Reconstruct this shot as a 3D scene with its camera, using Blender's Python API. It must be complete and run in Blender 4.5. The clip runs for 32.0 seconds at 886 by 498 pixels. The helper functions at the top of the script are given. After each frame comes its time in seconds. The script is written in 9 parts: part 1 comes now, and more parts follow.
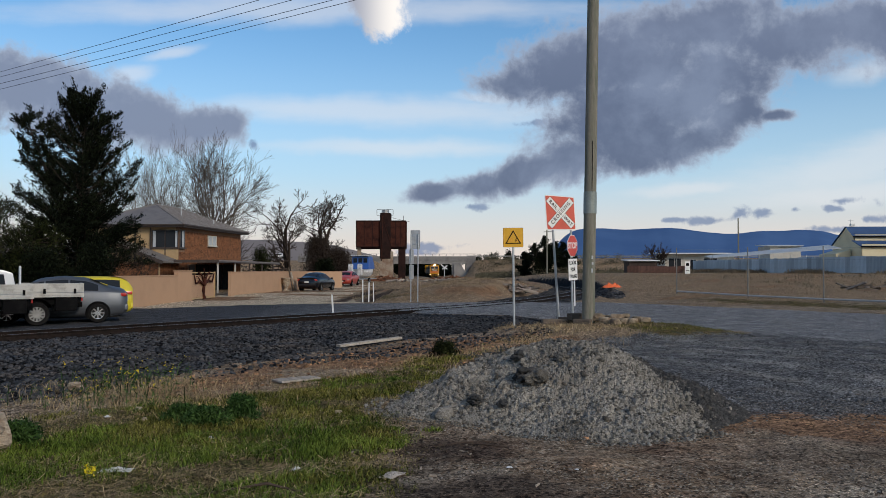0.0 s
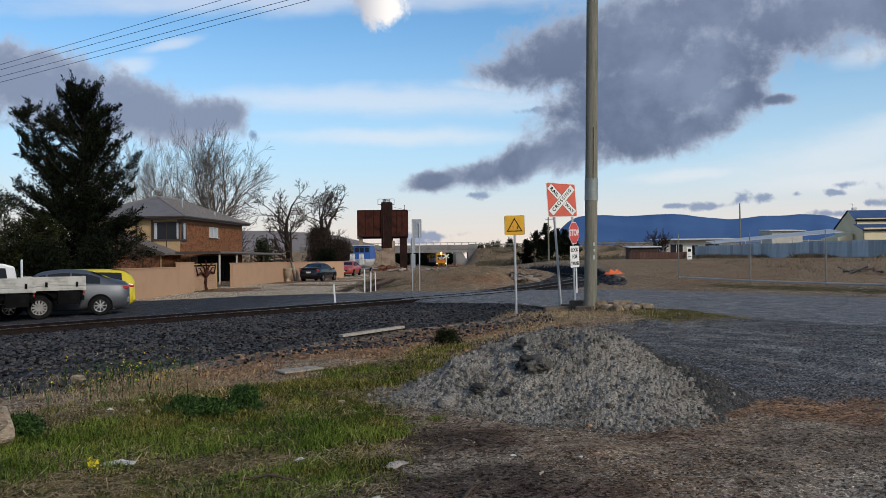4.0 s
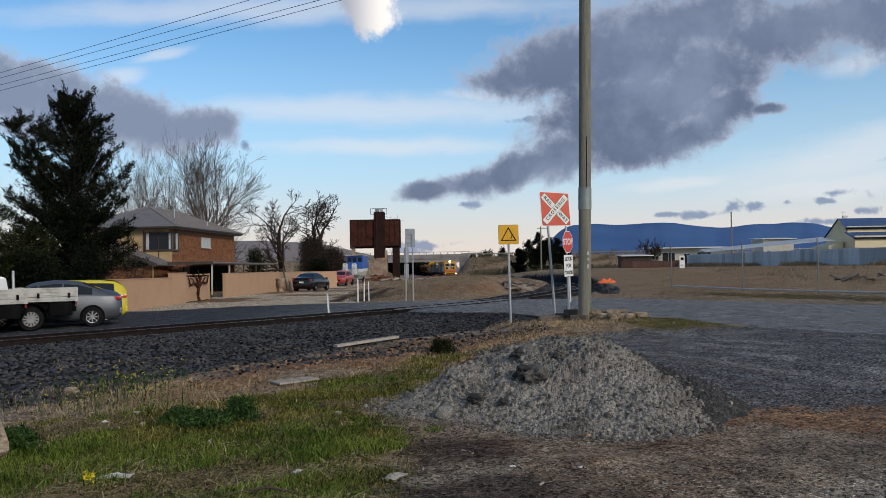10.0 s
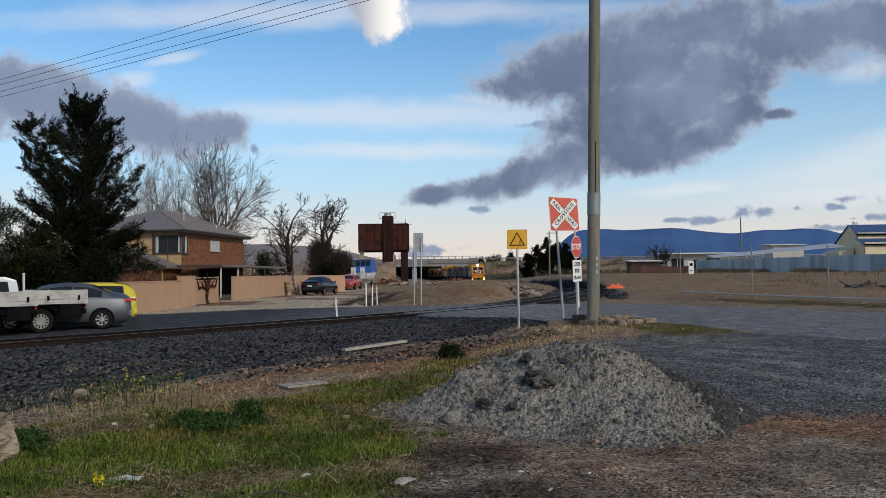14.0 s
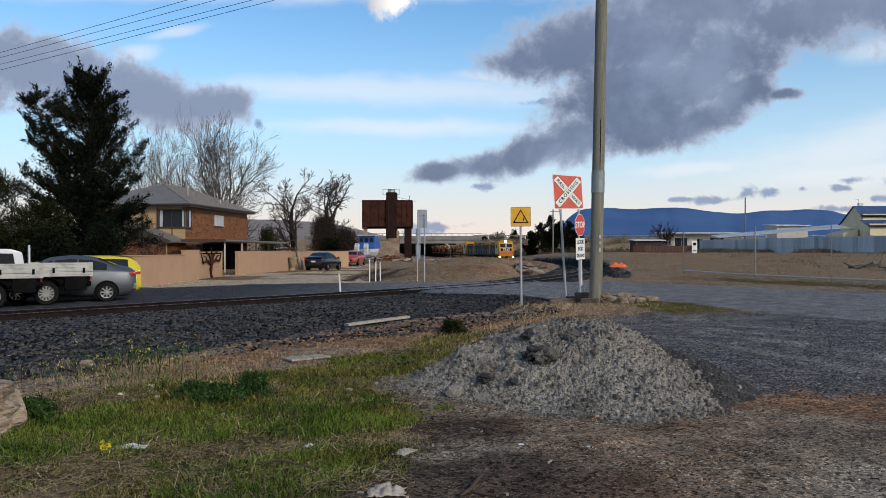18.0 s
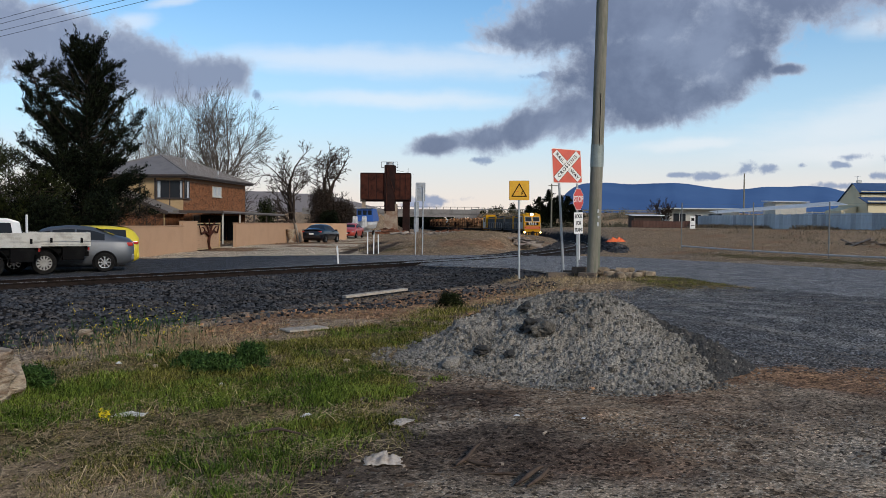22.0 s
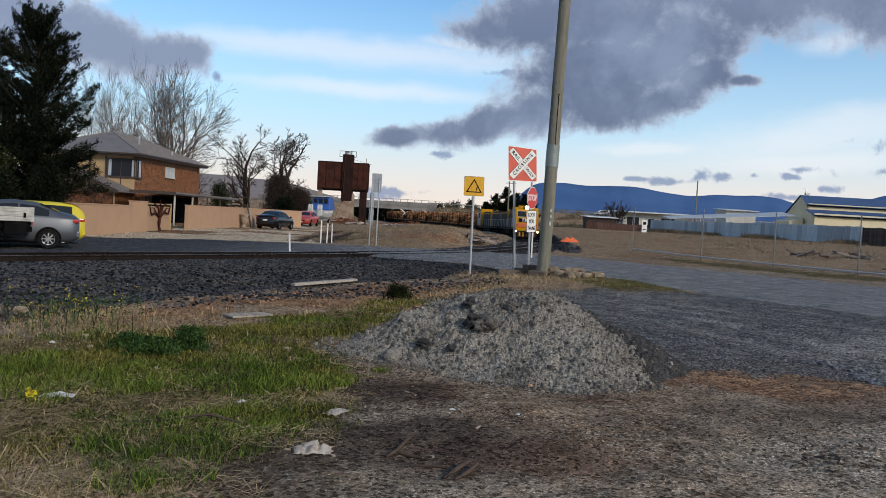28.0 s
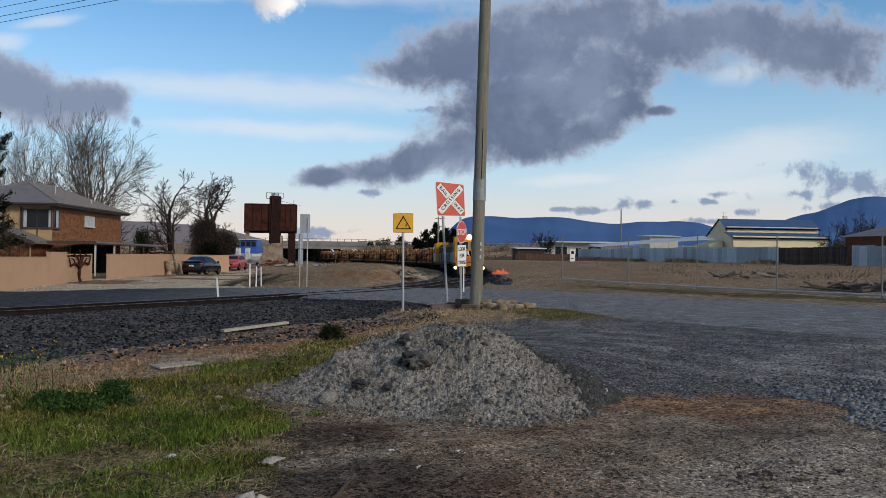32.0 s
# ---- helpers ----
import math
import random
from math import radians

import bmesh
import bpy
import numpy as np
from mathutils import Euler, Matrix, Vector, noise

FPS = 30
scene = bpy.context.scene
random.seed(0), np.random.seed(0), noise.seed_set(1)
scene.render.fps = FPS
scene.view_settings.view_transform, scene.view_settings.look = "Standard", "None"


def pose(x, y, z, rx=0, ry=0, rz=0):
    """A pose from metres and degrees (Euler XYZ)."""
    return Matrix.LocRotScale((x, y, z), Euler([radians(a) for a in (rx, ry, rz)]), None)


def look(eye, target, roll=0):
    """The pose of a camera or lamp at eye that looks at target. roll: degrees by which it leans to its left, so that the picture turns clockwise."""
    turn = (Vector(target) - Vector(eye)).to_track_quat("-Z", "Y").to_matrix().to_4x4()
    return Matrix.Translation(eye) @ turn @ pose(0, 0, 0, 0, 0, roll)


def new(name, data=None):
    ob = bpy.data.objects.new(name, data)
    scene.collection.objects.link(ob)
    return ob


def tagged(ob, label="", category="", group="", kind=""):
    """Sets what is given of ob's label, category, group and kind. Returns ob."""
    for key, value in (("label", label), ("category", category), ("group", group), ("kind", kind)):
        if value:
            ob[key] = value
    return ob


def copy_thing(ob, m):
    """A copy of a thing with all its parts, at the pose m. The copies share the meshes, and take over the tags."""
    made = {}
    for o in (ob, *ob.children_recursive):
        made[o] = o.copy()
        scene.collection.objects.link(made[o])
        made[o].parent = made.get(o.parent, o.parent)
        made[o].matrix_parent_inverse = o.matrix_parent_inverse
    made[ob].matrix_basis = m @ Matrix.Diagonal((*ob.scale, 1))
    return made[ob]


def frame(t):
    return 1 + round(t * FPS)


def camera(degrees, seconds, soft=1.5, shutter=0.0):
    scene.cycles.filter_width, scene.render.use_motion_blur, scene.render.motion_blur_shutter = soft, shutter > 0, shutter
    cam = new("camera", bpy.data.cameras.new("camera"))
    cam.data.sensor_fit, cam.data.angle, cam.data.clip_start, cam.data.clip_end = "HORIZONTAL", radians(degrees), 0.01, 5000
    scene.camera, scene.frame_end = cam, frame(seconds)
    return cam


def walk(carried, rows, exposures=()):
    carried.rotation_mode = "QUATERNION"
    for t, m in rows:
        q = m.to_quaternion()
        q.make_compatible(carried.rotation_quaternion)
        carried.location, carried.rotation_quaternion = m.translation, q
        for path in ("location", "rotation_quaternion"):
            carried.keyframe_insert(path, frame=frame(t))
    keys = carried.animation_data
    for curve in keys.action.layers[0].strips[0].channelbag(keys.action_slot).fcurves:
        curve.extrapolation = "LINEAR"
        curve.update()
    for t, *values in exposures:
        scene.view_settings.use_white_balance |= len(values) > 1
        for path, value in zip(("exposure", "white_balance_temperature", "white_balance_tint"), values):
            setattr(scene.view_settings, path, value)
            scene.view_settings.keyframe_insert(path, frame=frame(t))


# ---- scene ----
cam = camera(57.1, 32.0, soft=0.55)
PATH = [
    (0, (0.003, -0.153, 1.657), (0.003, 1.847, 1.709), 0.0),
    (0.5, (-0.001, -0.131, 1.654), (-0.008, 1.868, 1.705), -0.1),
    (1, (0.009, -0.153, 1.662), (0.004, 1.846, 1.711), -0.2),
    (1.5, (0.01, -0.156, 1.661), (0.005, 1.843, 1.71), -0.2),
    (2, (0.004, -0.173, 1.668), (-0.004, 1.827, 1.714), -0.2),
    (2.5, (0.0, -0.153, 1.662), (-0.011, 1.846, 1.706), -0.3),
    (3, (0.005, -0.14, 1.661), (-0.011, 1.859, 1.697), -0.4),
    (3.5, (0.007, -0.125, 1.656), (-0.003, 1.875, 1.682), -0.6),
    (5.5, (0.008, -0.103, 1.656), (0.024, 1.897, 1.679), -0.3),
    (6, (0.011, -0.087, 1.652), (0.032, 1.913, 1.677), -0.0),
    (6.5, (0.012, -0.082, 1.652), (0.042, 1.918, 1.679), 0.3),
    (7, (0.008, -0.078, 1.65), (0.048, 1.921, 1.68), 0.4),
    (7.5, (0.005, -0.096, 1.663), (0.04, 1.904, 1.696), 0.2),
    (8, (0.004, -0.1, 1.668), (-0.006, 1.899, 1.703), -0.9),
    (8.5, (0.003, -0.095, 1.674), (-0.031, 1.904, 1.718), -1.1),
    (9, (-0.014, -0.098, 1.67), (-0.045, 1.901, 1.719), -1.3),
    (9.5, (-0.033, -0.115, 1.666), (-0.038, 1.885, 1.715), -1.4),
    (10, (-0.041, -0.099, 1.662), (-0.026, 1.901, 1.709), -0.9),
    (10.5, (-0.042, -0.111, 1.666), (-0.013, 1.888, 1.716), -0.6),
    (11, (-0.046, -0.122, 1.67), (-0.013, 1.876, 1.725), -0.4),
    (11.5, (-0.047, -0.122, 1.669), (-0.017, 1.877, 1.73), -0.3),
    (12, (-0.052, -0.106, 1.668), (-0.027, 1.893, 1.727), -0.3),
    (12.5, (-0.047, -0.113, 1.667), (-0.026, 1.886, 1.726), -0.3),
    (13, (-0.05, -0.122, 1.67), (-0.039, 1.877, 1.728), -0.4),
    (13.5, (-0.053, -0.098, 1.662), (-0.052, 1.901, 1.72), -0.6),
    (14, (-0.051, -0.102, 1.665), (-0.056, 1.897, 1.723), -0.6),
    (14.5, (-0.045, -0.102, 1.667), (-0.046, 1.897, 1.725), -0.6),
    (16.5, (-0.049, -0.094, 1.661), (-0.041, 1.905, 1.719), -0.6),
    (17, (-0.042, -0.112, 1.662), (-0.033, 1.887, 1.717), -0.5),
    (17.5, (-0.046, -0.145, 1.664), (-0.045, 1.855, 1.703), -0.2),
    (18, (-0.049, -0.153, 1.646), (-0.063, 1.847, 1.648), -0.0),
    (18.5, (-0.049, -0.14, 1.648), (-0.077, 1.859, 1.615), -0.1),
    (19, (-0.047, -0.146, 1.641), (-0.079, 1.853, 1.591), -0.3),
    (19.5, (-0.043, -0.143, 1.644), (-0.072, 1.856, 1.585), -0.5),
    (20, (-0.043, -0.15, 1.646), (-0.065, 1.849, 1.589), -0.5),
    (20.5, (-0.047, -0.158, 1.643), (-0.066, 1.841, 1.591), -0.5),
    (21, (-0.047, -0.163, 1.644), (-0.063, 1.836, 1.592), -0.4),
    (21.5, (-0.047, -0.179, 1.643), (-0.06, 1.82, 1.589), -0.1),
    (22, (-0.048, -0.16, 1.633), (-0.057, 1.839, 1.57), 0.5),
    (22.5, (-0.054, -0.159, 1.639), (-0.061, 1.84, 1.577), 0.9),
    (23, (-0.056, -0.147, 1.629), (-0.075, 1.852, 1.561), 1.4),
    (23.5, (-0.041, -0.151, 1.617), (-0.079, 1.847, 1.536), 1.9),
    (24, (-0.035, -0.142, 1.627), (-0.077, 1.856, 1.538), 2.4),
    (24.5, (-0.037, -0.164, 1.632), (-0.08, 1.833, 1.544), 2.6),
    (25, (-0.026, -0.157, 1.636), (-0.044, 1.842, 1.555), 2.4),
    (25.5, (-0.015, -0.154, 1.64), (0.03, 1.845, 1.574), 2.2),
    (27.5, (0.051, -0.173, 1.623), (0.06, 1.825, 1.537), 2.8),
    (28, (0.057, -0.166, 1.633), (0.157, 1.83, 1.557), 3.2),
    (28.5, (0.06, -0.161, 1.644), (0.191, 1.834, 1.584), 3.0),
    (29, (0.054, -0.172, 1.643), (0.189, 1.823, 1.592), 1.8),
    (29.5, (0.051, -0.163, 1.651), (0.175, 1.833, 1.609), 1.4),
    (30, (0.064, -0.133, 1.658), (0.209, 1.862, 1.629), 1.0),
    (30.5, (0.069, -0.142, 1.658), (0.281, 1.847, 1.642), 0.8),
    (31, (0.068, -0.142, 1.66), (0.32, 1.842, 1.659), 0.7),
    (31.5, (0.069, -0.134, 1.661), (0.335, 1.849, 1.673), 0.7),
    (32, (0.06, -0.143, 1.637), (0.325, 1.84, 1.656), 0.7),
]
walk(cam, [(t, look(eye, target, roll)) for t, eye, target, roll in PATH],
     exposures=((0, -0.03), (1.0, 0.04), (6.0, 0.08), (8.0, 0.02), (16.8, 0.02), (19.0, 0.31), (20.0, 0.15), (22.5, 0.15), (24.0, 0.35), (25.5, 0.3), (28.0, 0.2), (30.0, 0.1), (32, 0.02)))

# ---- world, sun, exposure ----
world = bpy.data.worlds.new("sky")
scene.world = world
world.use_nodes = True
wt = world.node_tree
wt.nodes.clear()


def wn(kind, ins=(), **props):
    n = wt.nodes.new(kind)
    for k, v in props.items():
        setattr(n, k, v)
    for i, v in enumerate(ins):
        if v is None:
            continue
        if isinstance(v, bpy.types.NodeSocket):
            wt.links.new(v, n.inputs[i])
        else:
            n.inputs[i].default_value = v
    return n


def wmath(op, a, b=0.0, c=0.0, clamp=False):
    return wn("ShaderNodeMath", (a, b, c), operation=op, use_clamp=clamp).outputs[0]


def wmix(f, a, b):
    n = wt.nodes.new("ShaderNodeMix")
    n.data_type = "RGBA"
    for i, v in ((0, f), (6, a), (7, b)):
        if isinstance(v, bpy.types.NodeSocket):
            wt.links.new(v, n.inputs[i])
        else:
            n.inputs[i].default_value = v
    return n.outputs[2]


def wstep(v, a, b):
    n = wt.nodes.new("ShaderNodeMapRange")
    n.interpolation_type = "SMOOTHSTEP"
    wt.links.new(v, n.inputs[0])
    n.inputs[1].default_value, n.inputs[2].default_value = a, b
    return n.outputs[0]


SUN_EL, SUN_AZ = 27.0, 138.0      # degrees; azimuth clockwise from +y
w_gen = wn("ShaderNodeTexCoord").outputs["Generated"]
w_sky = wt.nodes.new("ShaderNodeTexSky")
w_sky.sky_type, w_sky.sun_disc = "NISHITA", False
w_sky.sun_elevation, w_sky.sun_rotation = radians(SUN_EL), radians(SUN_AZ)
w_sky.air_density, w_sky.dust_density, w_sky.ozone_density = 1.0, 0.6, 2.0
w_sep = wn("ShaderNodeSeparateXYZ", (w_gen,))
w_front = wstep(w_sep.outputs[1], 0.12, 0.3)
w_y = wmath("MAXIMUM", w_sep.outputs[1], 0.08)
w_u = wmath("DIVIDE", w_sep.outputs[0], w_y)
w_v = wmath("DIVIDE", w_sep.outputs[2], w_y)
w_uv = wn("ShaderNodeCombineXYZ", (w_u, w_v, 0.0)).outputs[0]
# billows: the outline of the clouds is pushed about at two sizes
n_big = wn("ShaderNodeTexNoise", (w_uv, None, 8.0, 5.0, 0.52))
n_big.noise_dimensions = "2D"
n_off = wn("ShaderNodeVectorMath", (n_big.outputs["Color"], (0.5, 0.5, 0.5)), operation="SUBTRACT").outputs[0]
w_warp = wn("ShaderNodeVectorMath", (n_off, (0.036, 0.026, 0.0), w_uv), operation="MULTIPLY_ADD").outputs[0]


w_gentle = wn("ShaderNodeVectorMath", (n_off, (0.03, 0.018, 0.0), w_uv), operation="MULTIPLY_ADD").outputs[0]


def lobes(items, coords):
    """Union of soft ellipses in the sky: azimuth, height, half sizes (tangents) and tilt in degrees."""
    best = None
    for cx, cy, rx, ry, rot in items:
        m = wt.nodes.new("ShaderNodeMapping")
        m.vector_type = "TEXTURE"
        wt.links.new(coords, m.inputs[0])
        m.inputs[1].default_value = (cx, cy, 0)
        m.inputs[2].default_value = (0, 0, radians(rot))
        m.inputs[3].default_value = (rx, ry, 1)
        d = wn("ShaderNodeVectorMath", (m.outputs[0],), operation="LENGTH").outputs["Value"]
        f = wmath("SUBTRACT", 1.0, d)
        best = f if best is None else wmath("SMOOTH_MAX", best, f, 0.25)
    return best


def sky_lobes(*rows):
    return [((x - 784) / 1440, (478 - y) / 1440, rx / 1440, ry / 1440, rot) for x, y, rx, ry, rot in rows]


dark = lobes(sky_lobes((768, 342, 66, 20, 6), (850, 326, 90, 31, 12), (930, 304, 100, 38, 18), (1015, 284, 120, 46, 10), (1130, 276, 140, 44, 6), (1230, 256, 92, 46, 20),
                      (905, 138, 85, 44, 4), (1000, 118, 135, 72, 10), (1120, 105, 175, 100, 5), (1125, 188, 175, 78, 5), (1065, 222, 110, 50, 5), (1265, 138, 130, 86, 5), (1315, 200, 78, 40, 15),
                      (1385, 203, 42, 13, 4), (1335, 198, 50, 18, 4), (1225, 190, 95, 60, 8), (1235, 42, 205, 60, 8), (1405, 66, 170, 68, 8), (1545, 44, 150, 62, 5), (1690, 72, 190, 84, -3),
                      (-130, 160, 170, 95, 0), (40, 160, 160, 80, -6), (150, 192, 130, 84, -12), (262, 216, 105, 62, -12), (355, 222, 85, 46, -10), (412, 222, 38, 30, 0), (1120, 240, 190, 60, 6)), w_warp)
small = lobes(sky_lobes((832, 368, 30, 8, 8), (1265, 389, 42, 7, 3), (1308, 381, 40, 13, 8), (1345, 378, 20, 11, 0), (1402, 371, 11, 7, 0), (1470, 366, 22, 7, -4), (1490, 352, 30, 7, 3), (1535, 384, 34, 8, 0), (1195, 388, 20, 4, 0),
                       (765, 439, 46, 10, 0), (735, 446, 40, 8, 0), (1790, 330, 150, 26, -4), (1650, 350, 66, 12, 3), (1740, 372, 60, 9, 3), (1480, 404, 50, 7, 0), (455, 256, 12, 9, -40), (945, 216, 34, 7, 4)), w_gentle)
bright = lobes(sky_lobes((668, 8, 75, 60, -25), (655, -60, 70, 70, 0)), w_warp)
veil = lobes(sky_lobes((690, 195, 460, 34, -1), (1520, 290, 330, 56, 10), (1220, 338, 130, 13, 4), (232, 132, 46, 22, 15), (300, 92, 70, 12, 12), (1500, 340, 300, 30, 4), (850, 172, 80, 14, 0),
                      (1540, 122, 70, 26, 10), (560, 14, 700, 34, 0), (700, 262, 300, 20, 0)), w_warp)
n_fine = wn("ShaderNodeTexNoise", (w_warp, None, 27.0, 8.0, 0.62))
n_fine.noise_dimensions = "2D"
fine = n_fine.outputs["Fac"]
n_str = wn("ShaderNodeTexNoise", (wn("ShaderNodeVectorMath", (w_uv, (3.0, 14.0, 1.0)), operation="MULTIPLY").outputs[0], None, 2.0, 5.0, 0.6))
streak = n_str.outputs["Fac"]
# clear sky, paling and warming towards the horizon
w_el = w_sep.outputs[2]
clear = wn("ShaderNodeVectorMath", (w_sky.outputs[0], (0.092, 0.128, 0.146)), operation="MULTIPLY").outputs[0]
pale = wmath("SUBTRACT", 1.0, wstep(w_el, 0.02, 0.30))
col = wmix(wmath("MULTIPLY", pale, 0.82), clear, (0.555, 0.70, 0.825, 1))
warm = wmath("SUBTRACT", 1.0, wstep(w_el, 0.0, 0.125))
col = wmix(wmath("MULTIPLY", warm, 0.85), col, (0.85, 0.705, 0.60, 1))
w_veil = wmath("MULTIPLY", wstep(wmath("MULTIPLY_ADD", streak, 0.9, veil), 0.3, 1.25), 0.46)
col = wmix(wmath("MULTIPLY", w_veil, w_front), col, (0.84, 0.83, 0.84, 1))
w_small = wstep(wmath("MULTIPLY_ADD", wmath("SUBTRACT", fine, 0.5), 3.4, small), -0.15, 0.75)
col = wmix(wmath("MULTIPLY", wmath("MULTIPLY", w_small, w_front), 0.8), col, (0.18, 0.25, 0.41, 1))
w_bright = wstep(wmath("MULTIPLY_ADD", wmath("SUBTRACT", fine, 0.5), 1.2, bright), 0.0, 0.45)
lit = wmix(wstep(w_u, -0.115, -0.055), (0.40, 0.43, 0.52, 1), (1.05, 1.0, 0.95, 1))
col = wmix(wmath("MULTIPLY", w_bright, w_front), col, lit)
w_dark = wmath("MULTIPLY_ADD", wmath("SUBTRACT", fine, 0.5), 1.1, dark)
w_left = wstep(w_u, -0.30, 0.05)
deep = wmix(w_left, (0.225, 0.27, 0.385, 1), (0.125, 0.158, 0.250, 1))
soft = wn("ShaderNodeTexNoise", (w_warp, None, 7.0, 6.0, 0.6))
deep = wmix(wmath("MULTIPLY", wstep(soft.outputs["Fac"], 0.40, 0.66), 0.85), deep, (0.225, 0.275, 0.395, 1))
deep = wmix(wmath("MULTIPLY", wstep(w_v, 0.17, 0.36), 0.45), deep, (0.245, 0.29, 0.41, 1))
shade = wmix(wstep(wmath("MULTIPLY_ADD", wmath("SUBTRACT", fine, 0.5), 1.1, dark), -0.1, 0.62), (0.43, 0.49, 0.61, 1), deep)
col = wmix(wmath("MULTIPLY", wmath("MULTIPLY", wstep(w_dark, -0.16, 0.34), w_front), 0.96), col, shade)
# unseen broken cloud all round, its warm brightness added as fill light
n_round = wn("ShaderNodeTexNoise", (w_gen, None, 2.6, 5.0, 0.6))
w_fill = wmath("MULTIPLY", wstep(n_round.outputs["Fac"], 0.45, 0.68), wmath("SUBTRACT", 1.0, w_front))
col = wmix(wmath("MULTIPLY", w_fill, 0.5), col, (0.98, 0.83, 0.68, 1))
w_bg = wn("ShaderNodeBackground", (col, 1.0))
wt.links.new(w_bg.outputs[0], wn("ShaderNodeOutputWorld").inputs[0])

sun = new("sun", bpy.data.lights.new("sun", "SUN"))
sun.data.energy, sun.data.angle, sun.data.color = 2.1, radians(14), (1.0, 0.85, 0.68)
az, el = radians(SUN_AZ), radians(SUN_EL)
sun.matrix_world = look((math.sin(az) * math.cos(el) * 50, math.cos(az) * math.cos(el) * 50, math.sin(el) * 50), (0, 0, 0))

# ---- materials ----
def nodes_of(name):
    m = bpy.data.materials.new(name)
    m.use_nodes = True
    t = m.node_tree
    return m, t, t.nodes["Principled BSDF"]


def nmath(t, op, a, b=0.0, clamp=False):
    n = t.nodes.new("ShaderNodeMath")
    n.operation, n.use_clamp = op, clamp
    for i, v in enumerate((a, b)):
        if isinstance(v, bpy.types.NodeSocket):
            t.links.new(v, n.inputs[i])
        else:
            n.inputs[i].default_value = v
    return n.outputs[0]


def nmix(t, f, a, b, blend="MIX"):
    n = t.nodes.new("ShaderNodeMix")
    n.data_type, n.blend_type = "RGBA", blend
    for i, v in ((0, f), (6, a), (7, b)):
        if isinstance(v, bpy.types.NodeSocket):
            t.links.new(v, n.inputs[i])
        else:
            n.inputs[i].default_value = (*v, 1) if isinstance(v, tuple) and len(v) == 3 else v
    return n.outputs[2]


def nnoise(t, scale, detail=4.0, rough=0.55, vec=None, out="Fac"):
    n = t.nodes.new("ShaderNodeTexNoise")
    n.inputs["Scale"].default_value, n.inputs["Detail"].default_value, n.inputs["Roughness"].default_value = scale, detail, rough
    if vec is None:
        vec = t.nodes.new("ShaderNodeTexCoord").outputs["Object"]
    t.links.new(vec, n.inputs["Vector"])
    return n.outputs[out]


def nstep(t, v, a, b, lo=0.0, hi=1.0):
    n = t.nodes.new("ShaderNodeMapRange")
    n.interpolation_type = "SMOOTHSTEP"
    t.links.new(v, n.inputs[0])
    for i, x in zip((1, 2, 3, 4), (a, b, lo, hi)):
        n.inputs[i].default_value = x
    return n.outputs[0]


def nbump(t, bsdf, height, strength, dist):
    b = t.nodes.new("ShaderNodeBump")
    b.inputs["Strength"].default_value, b.inputs["Distance"].default_value = strength, dist
    t.links.new(height, b.inputs["Height"])
    t.links.new(b.outputs[0], bsdf.inputs["Normal"])


def surface(name, base, rough=0.7, metal=0.0, alt=None, patch=2.0, grain=40.0, vary=0.18, bump=0.25, depth=0.01, coat=0.0, stretch=None, rand=0.0, island=0.0):
    """A worn surface: patches of a second colour, fine grain, relief, uneven gloss."""
    m, t, b = nodes_of(name)
    vec = t.nodes.new("ShaderNodeTexCoord").outputs["Object"]
    if stretch:
        mp = t.nodes.new("ShaderNodeMapping")
        mp.inputs["Scale"].default_value = stretch
        t.links.new(vec, mp.inputs[0])
        vec = mp.outputs[0]
    alt = alt or tuple(c * 0.6 for c in base)
    p = nstep(t, nnoise(t, patch, 5.0, 0.6, vec), 0.42, 0.68)
    col = nmix(t, p, base, alt)
    g = nnoise(t, grain, 3.0, 0.6, vec)
    k = nmath(t, "ADD", nmath(t, "MULTIPLY", nmath(t, "SUBTRACT", g, 0.5), vary * 4), 1.0)
    if rand:
        oi = t.nodes.new("ShaderNodeObjectInfo").outputs["Random"]
        k = nmath(t, "MULTIPLY", k, nmath(t, "ADD", nmath(t, "MULTIPLY", oi, rand * 2), 1 - rand))
    if island:
        gi = t.nodes.new("ShaderNodeNewGeometry").outputs["Random Per Island"]
        k = nmath(t, "MULTIPLY", k, nmath(t, "ADD", nmath(t, "MULTIPLY", gi, island * 2), 1 - island))
    vm = t.nodes.new("ShaderNodeVectorMath")
    vm.operation = "SCALE"
    t.links.new(col, vm.inputs[0])
    t.links.new(k, vm.inputs["Scale"])
    t.links.new(vm.outputs[0], b.inputs["Base Color"])
    t.links.new(nmath(t, "ADD", nmath(t, "MULTIPLY", nmath(t, "SUBTRACT", g, 0.5), 0.3), rough, True), b.inputs["Roughness"])
    b.inputs["Metallic"].default_value = metal
    if rough > 0.65:
        b.inputs["Specular IOR Level"].default_value = 0.04
    if coat:
        b.inputs["Coat Weight"].default_value, b.inputs["Coat Roughness"].default_value = coat, 0.06
    if bump:
        nbump(t, b, g, bump, depth)
    return m


def glow(name, color, strength):
    m, t, b = nodes_of(name)
    b.inputs["Base Color"].default_value = (0.8, 0.8, 0.75, 1)
    b.inputs["Emission Color"].default_value = (*color, 1)
    b.inputs["Emission Strength"].default_value = strength
    return m


